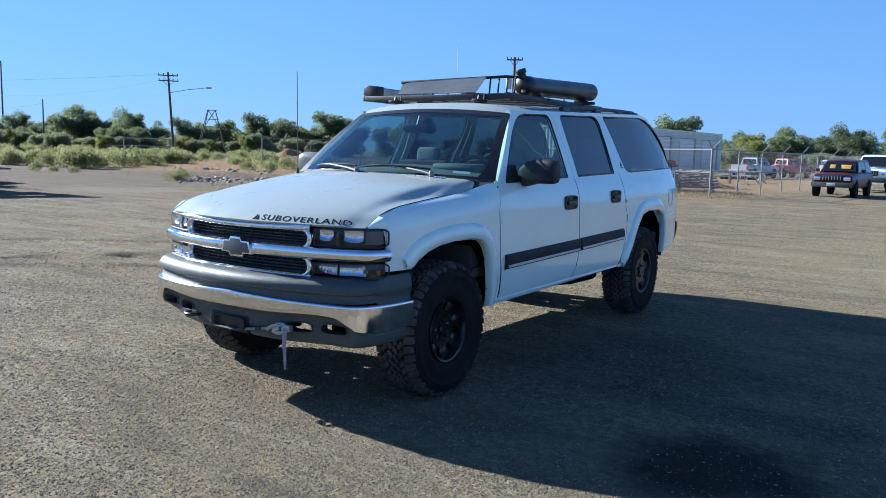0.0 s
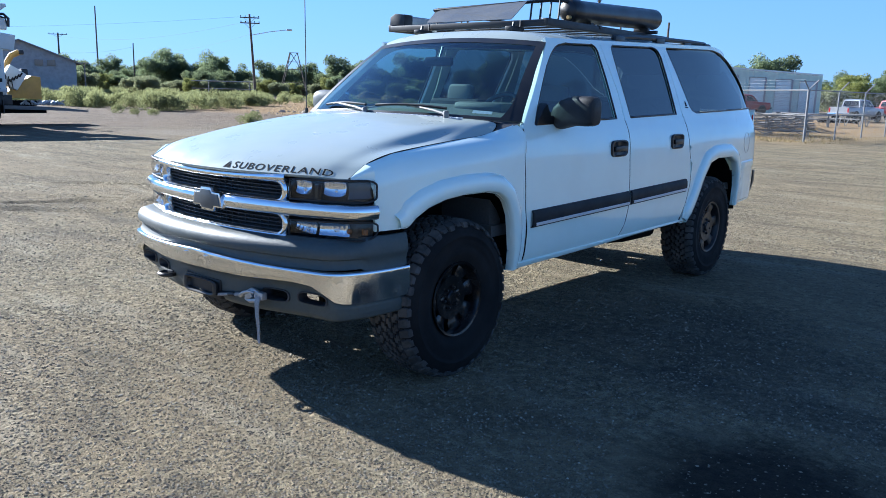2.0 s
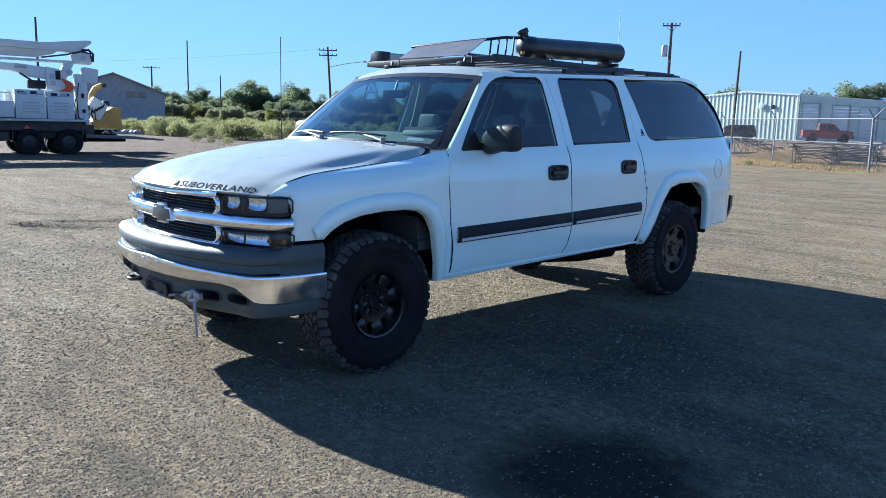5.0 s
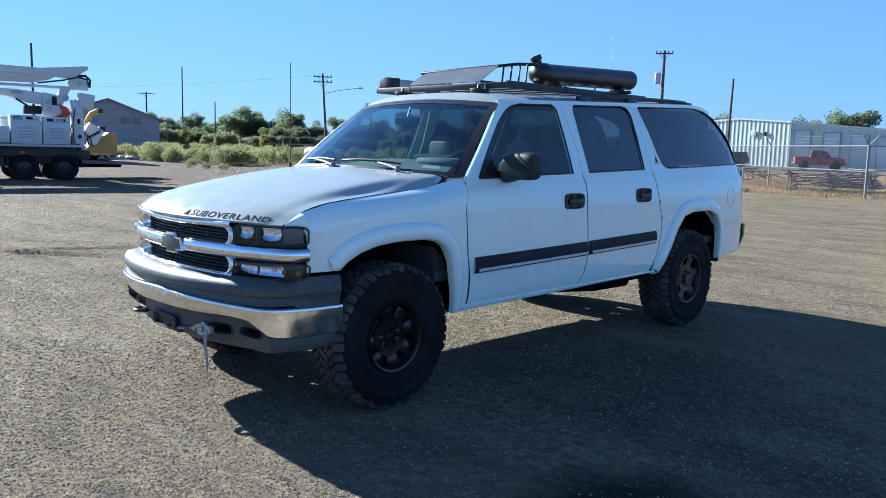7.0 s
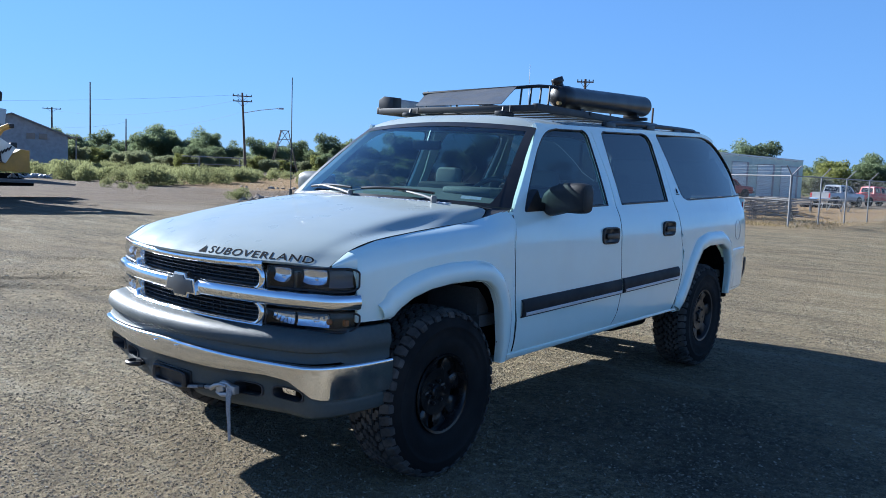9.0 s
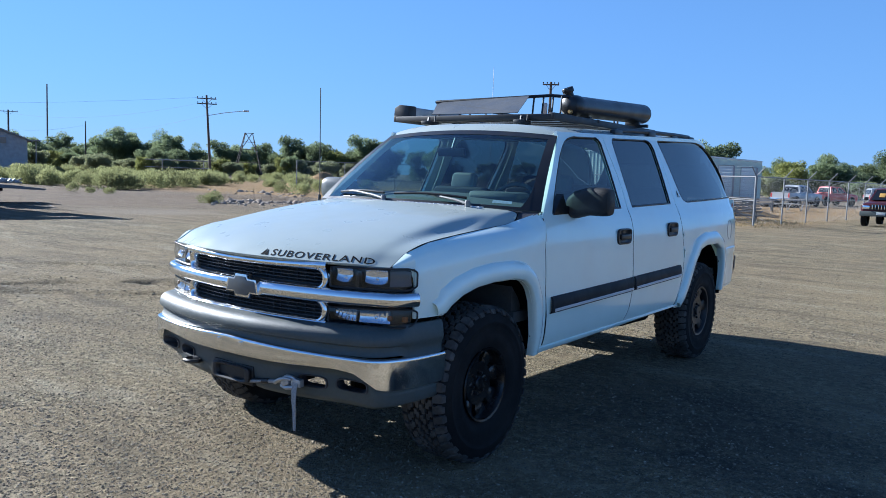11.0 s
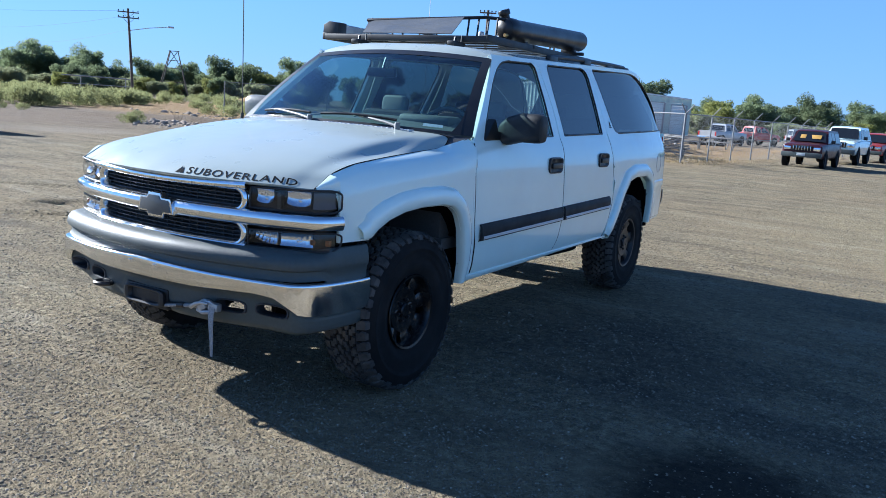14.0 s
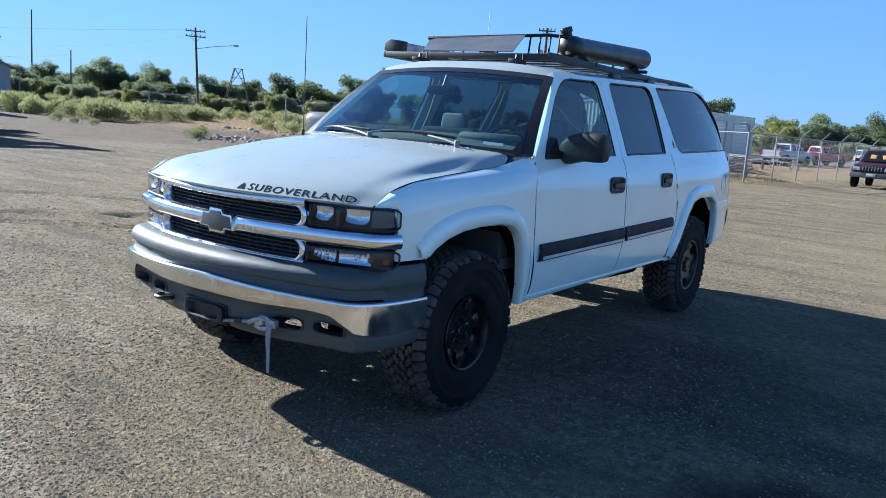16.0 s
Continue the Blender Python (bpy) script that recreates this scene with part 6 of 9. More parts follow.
tank = thing("shower_tube", "black plastic water tube with filler cap on the rack", "water tank")
bm = bmesh.new()
A, B = Vector((0.305, 1.86, 2.005)), Vector((0.422, 2.99, 2.033))
d = (B - A).normalized()
m = Matrix.Translation(A) @ d.to_track_quat("Z", "Y").to_matrix().to_4x4()
L = (B - A).length
lathe(bm, [(0.0, 0.0), (0.055, 0.004), (0.075, 0.018), (0.082, 0.04), (0.083, 0.12), (0.078, 0.135), (0.078, L - 0.02), (0.074, L - 0.005), (0.06, L), (0.0, L)], 32, m)
bmesh.ops.recalc_face_normals(bm, faces=bm.faces[:])
part("tube_body", bm, TUBE_BLACK, tank)
bm = bmesh.new()
capm = Matrix.Translation(A + d * 0.075 + Vector((-0.02, 0, 0.05))) @ Vector((-0.25, -0.35, 1)).to_track_quat("Z", "Y").to_matrix().to_4x4()
lathe(bm, [(0.030, 0.0), (0.032, 0.05), (0.041, 0.052), (0.043, 0.058), (0.043, 0.084), (0.039, 0.09), (0.025, 0.09), (0.022, 0.082), (0.0, 0.082)], 20, capm)
bmesh.ops.recalc_face_normals(bm, faces=bm.faces[:])
part("filler_cap", bm, TUBE_BLACK, tank, "black ribbed filler cap")
bm = bmesh.new()
lathe(bm, [(0.0, 0.03), (0.012, 0.03), (0.014, 0.024), (0.014, 0.0)], 12, Matrix.Translation(A + Vector((0.035, -0.002, -0.045))) @ (-d).to_track_quat("Z", "Y").to_matrix().to_4x4())
part("drain_valve", bm, material("brass", (0.55, 0.38, 0.16), 0.35, 0.9, grain=0.2), tank, "brass drain valve")
for f in (0.2, 0.85):
    bm = bmesh.new()
    p = A + d * L * f
    box(bm, p + Vector((0, 0, -0.085)), (0.12, 0.04, 0.03), 0.006)
    box(bm, p + Vector((-0.02, 0.0, -0.105)), (0.30, 0.035, 0.025), 0.006)
    part("mount", bm, BLACK_STEEL, tank, "black mounting bracket")
# ---------------------------------------------------------------- the yard's surroundings
WHITE_STEEL = material("white_truck_paint", (0.58, 0.61, 0.60), 0.4, grain=0.06, grain_scale=10, dirt=(0.42, 0.38, 0.32), dirt_amount=0.35, dirt_scale=1.6)
WOOD_POLE = material("weathered_pole", (0.11, 0.085, 0.065), 0.9, grain=0.4, grain_scale=12, dirt=(0.2, 0.17, 0.14), dirt_amount=0.4, bump=0.3, bump_scale=30)
BARK = material("bark", (0.10, 0.08, 0.06), 0.95, grain=0.4, grain_scale=8, dirt=(0.17, 0.14, 0.11), dirt_amount=0.4, bump=0.4, bump_scale=20)
WALL_METAL = material("pale_ribbed_cladding", (0.53, 0.65, 0.585), 0.6, 0.0, spec=0.3, grain=0.06, grain_scale=3, dirt=(0.42, 0.40, 0.37), dirt_amount=0.25, dirt_scale=0.6)
DOOR_WHITE = material("white_door_slats", (0.66, 0.73, 0.71), 0.5, spec=0.3, grain=0.05, grain_scale=4, dirt=(0.5, 0.47, 0.43), dirt_amount=0.15)
ROOF_METAL = material("grey_roof_sheet", (0.45, 0.47, 0.49), 0.5, 0.3, grain=0.1, grain_scale=2, dirt=(0.3, 0.28, 0.26), dirt_amount=0.3)
SHED_WALL = material("dark_grey_shed_cladding", (0.36, 0.36, 0.365), 0.7, grain=0.15, grain_scale=3, dirt=(0.2, 0.18, 0.16), dirt_amount=0.3)
SHED_ROOF = material("brown_shed_roof", (0.27, 0.245, 0.225), 0.8, grain=0.2, grain_scale=3)
WIRE = material("galvanised_wire", (0.36, 0.37, 0.37), 0.55, 0.4, grain=0.2)
DULL_PLANK = material("dull_aluminium_plank", (0.17, 0.17, 0.17), 0.8, 0.0, grain=0.2, grain_scale=10, dirt=(0.2, 0.18, 0.15), dirt_amount=0.5)
CABLE = material("black_cable", (0.07, 0.07, 0.072), 0.7, grain=0.1)
YELLOW = material("faded_yellow_paint", (0.52, 0.30, 0.055), 0.55, grain=0.15, grain_scale=8, dirt=(0.25, 0.16, 0.07), dirt_amount=0.4)
ORANGE = material("orange_paint", (0.60, 0.10, 0.04), 0.5, grain=0.15, dirt=(0.3, 0.08, 0.05), dirt_amount=0.3)
ROCK = material("pale_broken_concrete", (0.40, 0.32, 0.235), 0.95, grain=0.3, grain_scale=5, dirt=(0.22, 0.17, 0.13), dirt_amount=0.5, bump=0.5, bump_scale=15, rand=0.2)
DUSTY_BLACK = material("dusty_black_steel", (0.045, 0.043, 0.042), 0.8, grain=0.3, grain_scale=12, dirt=(0.11, 0.095, 0.08), dirt_amount=0.6, dirt_scale=3)
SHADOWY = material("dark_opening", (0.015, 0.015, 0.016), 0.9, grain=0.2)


def leaf_material(name, a, b, trans=0.25):
    m = bpy.data.materials.new(name)
    m.use_nodes = True
    nt = m.node_tree
    p = nt.nodes["Principled BSDF"]
    out = nt.nodes["Material Output"]
    p.inputs["Roughness"].default_value = 0.8
    p.inputs["Specular IOR Level"].default_value = 0.2
    geo = nt.nodes.new("ShaderNodeNewGeometry")
    oi = nt.nodes.new("ShaderNodeObjectInfo")
    x = nt.nodes.new("ShaderNodeMix")
    x.data_type = "RGBA"
    x.inputs[6].default_value, x.inputs[7].default_value = (*a, 1), (*b, 1)
    nt.links.new(geo.outputs["Random Per Island"], x.inputs[0])
    hs = nt.nodes.new("ShaderNodeHueSaturation")
    mr = nt.nodes.new("ShaderNodeMapRange")
    mr.inputs[3].default_value, mr.inputs[4].default_value = 0.8, 1.25
    nt.links.new(oi.outputs["Random"], mr.inputs[0])
    nt.links.new(mr.outputs[0], hs.inputs["Value"])
    nt.links.new(x.outputs[2], hs.inputs["Color"])
    nt.links.new(hs.outputs[0], p.inputs["Base Color"])
    tl = nt.nodes.new("ShaderNodeBsdfTranslucent")
    nt.links.new(hs.outputs[0], tl.inputs[0])
    mx = nt.nodes.new("ShaderNodeMixShader")
    mx.inputs[0].default_value = trans
    nt.links.new(p.outputs[0], mx.inputs[1])
    nt.links.new(tl.outputs[0], mx.inputs[2])
    nt.links.new(mx.outputs[0], out.inputs[0])
    return m


LEAF = leaf_material("tree_leaves", (0.15, 0.19, 0.10), (0.195, 0.23, 0.12), 0.7)
LEAF_YELLOW = leaf_material("yellowing_leaves", (0.16, 0.18, 0.06), (0.26, 0.265, 0.085), 0.6)
SAGE = leaf_material("sage_leaves", (0.21, 0.225, 0.10), (0.265, 0.27, 0.12), 0.6)
WIRE_DULL = material("dull_fence_steel", (0.26, 0.265, 0.27), 0.55, 0.5, grain=0.2, grain_scale=20, dirt=(0.2, 0.18, 0.16), dirt_amount=0.3)
DRY = leaf_material("dry_grass_blades", (0.26, 0.20, 0.10), (0.42, 0.33, 0.17))


def leaves_mesh(name, blobs, per, size, seed, mat, up=0.3, spiky=0.0, inner=0.35):
    """Small leaf tufts spread through the shells of several uneven clumps; spiky ones point outwards and up."""
    r = np.random.RandomState(seed)
    cs, rads = [], []
    for c, rad in blobs:
        n = max(3, int(per * (rad[0] * rad[1] * rad[2]) ** (2 / 3)))
        cs.append(np.repeat([c], n, 0))
        rads.append(np.repeat([rad], n, 0))
    c, rad = np.concatenate(cs), np.concatenate(rads)
    n = len(c)

    def unit(v):
        return v / (np.linalg.norm(v, axis=1)[:, None] + 1e-9)
    d = unit(r.normal(size=(n, 3)))
    p = c + d * (r.uniform(inner, 1.08, n) ** 0.5)[:, None] * rad
    if spiky:
        p[:, 2] = np.abs(p[:, 2])
    t = unit(unit(r.normal(size=(n, 3))) * (1 - spiky) + (d + np.array([0, 0, 0.8])) * spiky)
    nrm = d * 0.35 + r.normal(size=(n, 3)) * 0.6 + np.array([0, 0, up])
    b = unit(np.cross(nrm, t))
    s1 = (size * r.uniform(0.6, 1.5, n) * (1 + spiky))[:, None]
    s2 = (size * r.uniform(0.5, 1.0, n) * (1 - 0.5 * spiky))[:, None]
    v = np.stack([p - t * s1 * 0.6 - b * s2, p - t * s1 * 0.6 + b * s2, p + t * s1], 1).reshape(-1, 3)
    me = bpy.data.meshes.new(name)
    me.from_pydata(v.tolist(), [], np.arange(3 * n).reshape(-1, 3).tolist())
    me.materials.append(mat)
    return me


# ------------------------------------------------ trees: tapered trunk, limbs, crown of many leaves
def tree_kind(seed, height, width, mat):
    r = random.Random(seed)
    bm = bmesh.new()
    trunk_h = height * r.uniform(0.25, 0.35)
    pts = [(0, 0, -0.2), (r.uniform(-0.1, 0.1), r.uniform(-0.1, 0.1), trunk_h * 0.6), (r.uniform(-0.2, 0.2), r.uniform(-0.2, 0.2), trunk_h * 1.3)]
    tube(bm, pts, 0.26, 8, r2=0.15)
    blobs = []
    for k in range(r.randint(6, 8)):
        a = 2 * math.pi * (k + r.uniform(-0.3, 0.3)) / 7
        d = width * r.uniform(0.12, 0.36)
        z = height * r.uniform(0.38, 0.84)
        tip = (d * math.cos(a), d * math.sin(a), z)
        tube(bm, [pts[1], (tip[0] * 0.5, tip[1] * 0.5, trunk_h * 0.9 + (z - trunk_h) * 0.4), tip], 0.11, 6, r2=0.03)
        rad = width * r.uniform(0.16, 0.27)
        blobs.append((tip, (rad, rad * r.uniform(0.8, 1.1), rad * r.uniform(0.6, 0.85))))
        for j in range(3):
            b = a + r.uniform(-0.9, 0.9)
            q = rad * r.uniform(0.7, 1.2)
            c = (tip[0] + q * math.cos(b), tip[1] + q * math.sin(b), tip[2] + rad * r.uniform(-0.7, 0.6))
            rr = rad * r.uniform(0.5, 0.8)
            blobs.append((c, (rr, rr, rr * 0.8)))
    blobs.append(((0, 0, height * 0.80), (width * 0.22, width * 0.22, height * 0.2)))
    for k in range(6):
        a = 2 * math.pi * (k + r.uniform(-0.3, 0.3)) / 6
        q = width * r.uniform(0.2, 0.42)
        blobs.append(((q * math.cos(a), q * math.sin(a), height * r.uniform(0.12, 0.34)), (width * 0.2, width * 0.2, height * r.uniform(0.14, 0.2))))
    t = new("tree")
    part("trunk", bm, BARK, t, "grey-brown bark trunk with limbs", angle=60)
    crown = new("crown", leaves_mesh("crown", blobs, 270, 0.15, seed, mat, inner=0.2))
    crown.parent = t
    return t


LEAF_PALE = leaf_material("grey_green_leaves", (0.21, 0.235, 0.13), (0.28, 0.29, 0.16), 0.65)
KINDS = [tree_kind(11, 7.5, 7.0, LEAF), tree_kind(12, 9.0, 7.5, LEAF), tree_kind(13, 6.2, 6.5, LEAF), tree_kind(14, 8.0, 6.0, LEAF), tree_kind(15, 5.2, 5.5, LEAF_YELLOW), tree_kind(16, 4.6, 6.2, LEAF_PALE)]
for k, lab in zip(KINDS, ("broad dark green tree at the edge of the scrub", "tall dark green tree with an uneven crown", "low rounded green tree on dry ground", "narrow dark green tree on dry ground", "small yellowing tree on dry ground", "low spreading grey-green tree at the edge of the scrub")):
    tagged(k, lab, "tree", "trees round the yard")
used = set()


def plant(kind, x, y, scale, turn):
    m = pose(x, y, 0, 0, 0, turn) @ Matrix.Diagonal((scale, scale, scale, 1))
    if kind in used:
        o = copy_thing(KINDS[kind], m)
        o.matrix_basis = m
    else:
        used.add(kind)
        KINDS[kind].matrix_basis = m


rt = random.Random(21)


def tree_row(a0, a1, dist, gap, scale, kinds):
    """Trees along an arc about the yard, between two bearings (degrees from +y, to -x negative)."""
    a = a0
    while a < a1:
        d = dist * rt.uniform(0.93, 1.10)
        plant(rt.choice(kinds), 3 + d * math.sin(radians(a)), -3 + d * math.cos(radians(a)), scale * rt.uniform(0.7, 1.08), rt.uniform(0, 360))
        a += gap * rt.uniform(0.7, 1.3)


tree_row(-68.5, -40.0, 172, 1.0, 0.84, (0, 2, 3))
tree_row(-68.0, -41.0, 196, 1.6, 0.88, (0, 1, 3))
tree_row(-68.0, -41.0, 150, 0.75, 0.72, (5, 5, 4, 5, 2))
tree_row(-38.0, -20.0, 190, 2.4, 1.15, (0, 1, 2))
tree_row(-15.2, 6.0, 150, 0.9, 0.74, (0, 2, 3))
tree_row(-14.5, 6.0, 168, 1.2, 0.84, (0, 1, 3))
tree_row(-14.0, 5.0, 134, 0.95, 0.66, (5, 4, 5, 2))
for k, a, d, s_ in ((0, -58.7, 172, 1.16), (0, -57.8, 174, 1.04), (1, -55.9, 172, 1.0), (3, -53.6, 172, 0.82), (0, -46.8, 172, 1.12), (2, -45.4, 170, 1.25), (0, -42.0, 170, 1.2), (0, -40.8, 170, 1.1), (4, -43.9, 166, 1.1), (1, -18.6, 150, 1.06), (0, -17.2, 150, 1.18), (0, -20.4, 158, 1.0), (0, -10.6, 146, 0.95), (1, -7.6, 150, 0.92), (4, -13.2, 138, 1.1), (0, -4.0, 146, 0.9)):
    plant(k, 3 + d * math.sin(radians(a)), -3 + d * math.cos(radians(a)), s_, a * 7)

# ------------------------------------------------ sage brush
def bush_kind(seed, w, h):
    """A dome of upright tufts, denser and darker inside, with an uneven outline."""
    r = random.Random(seed)
    blobs = [((0, 0, h * 0.34), (w * 0.36, w * 0.36, h * 0.42))]
    for k in range(11):
        a = r.uniform(0, 6.28)
        d = w * r.uniform(0.08, 0.34)
        rad = w * r.uniform(0.12, 0.20)
        blobs.append(((d * math.cos(a), d * math.sin(a), h * r.uniform(0.30, 0.66) * (1 - 0.9 * (d / w) ** 2)), (rad, rad, h * r.uniform(0.22, 0.34))))
    b = new("sagebrush")
    leaves = new("foliage", leaves_mesh("foliage", blobs, 1150, 0.042, seed, SAGE, 0.35, 0.55, 0.5))
    leaves.parent = b
    return b


BUSHES = [bush_kind(31, 1.5, 1.0), bush_kind(32, 1.9, 1.15), bush_kind(33, 1.2, 0.75), bush_kind(34, 2.2, 1.2)]
for b in BUSHES:
    tagged(b, "grey-green sagebrush on dry ground", "bush", "sagebrush beside the yard")
used_b = set()


def bush(kind, x, y, scale, turn):
    m = pose(x, y, -0.03, 0, 0, turn) @ Matrix.Diagonal((scale, scale, scale * 0.95, 1))
    if kind in used_b:
        copy_thing(BUSHES[kind], m).matrix_basis = m
    else:
        used_b.add(kind)
        BUSHES[kind].matrix_basis = m


rb = random.Random(8)
for i in range(240):
    # the scrub begins along a line that runs away from the yard
    f = rb.random() ** 1.9
    a = rb.uniform(-73.0, -51.5)
    near = lerp(a, [-73.0, -66, -62, -59.5, -57, -54.5, -51.5], [72, 60, 53, 49, 51, 57, 74])
    d = near + f * 75 + 0.8
    bush(rb.randint(0, 3), 3 + d * math.sin(radians(a)), -3 + d * math.cos(radians(a)), rb.uniform(0.65, 1.4), rb.uniform(0, 360))
for i in range(42):
    a, d = rb.uniform(-51.0, -41.5), rb.uniform(66, 125)
    bush(rb.randint(0, 3), 3 + d * math.sin(radians(a)), -3 + d * math.cos(radians(a)), rb.uniform(0.6, 1.4), rb.uniform(0, 360))
for a, d, s_ in ((-60.6, 44.0, 0.55), (-59.4, 43.0, 0.35), (-61.6, 45.5, 0.6), (-53.3, 34.0, 0.42), (-52.7, 34.6, 0.55), (-47.9, 52, 0.65), (-46.8, 50, 0.8), (-48.2, 56, 0.8), (-45.2, 57, 0.95), (-44.2, 58, 0.9), (-22.3, 33.2, 0.35)):
    bush(rb.randint(0, 3), 3 + d * math.sin(radians(a)), -3 + d * math.cos(radians(a)), s_, rb.uniform(0, 360))

# dry grass along the fence and the scrub's edge
vs, fs = [], []
rg = np.random.RandomState(3)
for i in range(9000):
    if i % 8:
        if i % 2:
            continue
        x, y = -5.2 + rg.normal() * 0.9 - abs(rg.normal()) * 2.5, rg.uniform(26.7, 35)
    else:
        a, d = radians(rg.uniform(-66, -42)), rg.uniform(50, 70)
        x, y = 3 + d * math.sin(a), -3 + d * math.cos(a)
    h, a, w = rg.uniform(0.02, 0.11), rg.uniform(0, 6.28), rg.uniform(0.01, 0.03)
    lean = rg.normal(size=2) * h * 0.5
    k = len(vs)
    vs += [(x - w * math.cos(a), y - w * math.sin(a), -0.02), (x + w * math.cos(a), y + w * math.sin(a), -0.02), (x + lean[0], y + lean[1], h)]
    fs.append((k, k + 1, k + 2))
me = bpy.data.meshes.new("dry_grass")
me.from_pydata(vs, [], fs)
me.materials.append(DRY)
tagged(new("dry_grass", me), "sparse straw-coloured dry grass on bare dirt", "grass", kind="stuff")

# ------------------------------------------------ rubble heaps
rk = random.Random(17)
ROCKS = []
for k in range(3):
    bm = bmesh.new()
    bmesh.ops.create_icosphere(bm, subdivisions=2, radius=0.2)
    for v in bm.verts:
        v.co *= 1 + 0.45 * noise.noise(v.co * 5 + Vector((k * 7, 0, 0)))
        v.co.z *= 0.65
    ROCKS.append(part("rock", bm, ROCK, None, "pale broken concrete lump on the dirt", angle=30, category="rock", group="rubble beside the yard"))
for i in range(320):
    a = rk.uniform(-53.0, -46.0)
    d = rk.gauss(36.5, 1.8) if i % 3 else rk.uniform(33, 54)
    s_ = rk.uniform(0.2, 0.8) * (1.5 if i % 7 == 0 else 0.75)
    m = pose(3 + d * math.sin(radians(a)), -3 + d * math.cos(radians(a)), 0.03 * s_, rk.uniform(-20, 20), rk.uniform(-20, 20), rk.uniform(0, 360)) @ Matrix.Diagonal((s_, s_, s_, 1))
    if i < 3:
        ROCKS[i].matrix_basis = m
    else:
        copy_thing(ROCKS[i % 3], m).matrix_basis = m

# low berm of tan dirt under the rubble and behind the fence
for nm, c, r_, h, lab in (("dirt_berm", (-26.5, 22.0), (8.0, 2.0), 0.30, "low bank of brown dirt and stones"), ("dirt_berm", (-11.0, 39.0), (5.5, 1.6), 0.45, "low bank of tan dirt behind the fence"), ("dirt_berm", (-50.0, 51.0), (6.0, 3.0), 1.2, "brown dirt mound in the scrub")):
    bm = bmesh.new()
    rows = []
    for j in range(13):
        q = j / 12
        row = []
        for i in range(25):
            a = 2 * math.pi * i / 25
            x, y = c[0] + r_[0] * q * math.cos(a) * 0.8 - r_[1] * q * math.sin(a) * 0.3, c[1] + r_[1] * q * math.sin(a) + r_[0] * 0.35 * q * math.cos(a)
            z = h * (1 - q * q) ** 1.5 * (1 + 0.5 * noise.noise((x * 0.9, y * 0.9, 2))) - 0.03 * q - 0.02
            row.append((x, y, z))
        rows.append(row)
    grid(bm, rows, closed=True)
    face_to(bm, (0, 0, 1))
    tagged(part(nm, bm, GROUND, None, lab, angle=80, kind="structure"), category="ground")

# ------------------------------------------------ chain-link fence
def fence_run(label, posts, height=1.85, arms=True, mesh=True, step=0.075, arm_to=(0.3, 0, 0.35), w=0.0020):
    f = thing("chain_link_fence", label, "fence")
    r = random.Random(len(posts))
    for i, (x, y) in enumerate(posts):
        bm = bmesh.new()
        lean = (r.uniform(-0.02, 0.02), r.uniform(-0.02, 0.02))
        rad = 0.040 if i == 0 else 0.030
        tube(bm, [(x, y, -0.1), (x + lean[0], y + lean[1], height + 0.03)], rad, 8)
        post = part("post", bm, WIRE_DULL, f, "galvanised steel post")
        if arms:
            bm = bmesh.new()
            tube(bm, [(x + lean[0], y + lean[1], height), (x + arm_to[0], y + arm_to[1], height + arm_to[2])], 0.022, 6)
            part("barb_arm", bm, WIRE_DULL, post, "slanted barbed-wire arm")
    for a, b in zip(posts, posts[1:]):
        for z, rr in ((height, 0.022), (0.95, 0.014) if arms else (0.1, 0.01)):
            bm = bmesh.new()
            tube(bm, [(*a, z), (*b, z)], rr, 6)
            part("rail", bm, WIRE_DULL, f)
        if arms:
            bm = bmesh.new()
            for q in (0.4, 0.7, 1.0):
                o = Vector(arm_to) * q
                tube(bm, [(a[0] + o.x, a[1] + o.y, height + o.z), (b[0] + o.x, b[1] + o.y, height + o.z)], 0.0012, 4)
            part("barbed_wire", bm, WIRE, f)
    if mesh:
        vs, fs = [], []
        for a, b in zip(posts, posts[1:]):
            A, B = Vector((*a, 0)), Vector((*b, 0))
            ln = (B - A).length
            d = (B - A) / ln
            nrm = Vector((-d.y, d.x, 0))
            H = height - 0.05
            t = -H
            while t < ln:
                for sg in (1, -1):
                    # a diagonal from low to high, clipped to the panel
                    u0, u1 = t, t + H
                    z0, z1 = 0.03, 0.03 + H
                    if u0 < 0:
                        z0 += -u0
                        u0 = 0
                    if u1 > ln:
                        z1 -= u1 - ln
                        u1 = ln
                    if u1 - u0 > 0.02:
                        if sg < 0:
                            z0, z1 = 0.06 + H - z0, 0.06 + H - z1
                        p, q = A + d * u0 + Vector((0, 0, z0)), A + d * u1 + Vector((0, 0, z1))
                        o1 = nrm * w
                        o2 = (q - p).normalized().cross(nrm) * w
                        k = len(vs)
                        vs += [tuple(p + o1), tuple(p - o1 + o2), tuple(p - o1 - o2), tuple(q + o1), tuple(q - o1 + o2), tuple(q - o1 - o2)]
                        fs += [(k, k + 1, k + 4, k + 3), (k + 1, k + 2, k + 5, k + 4), (k + 2, k, k + 3, k + 5)]
                t += step
        me = bpy.data.meshes.new("wire_mesh")
        me.from_pydata(vs, [], fs)
        me.materials.append(WIRE)
        ob = new("wire_mesh", me)
        ob.parent = f
        tagged(ob, "woven chain-link wire", kind="stuff")
    return f


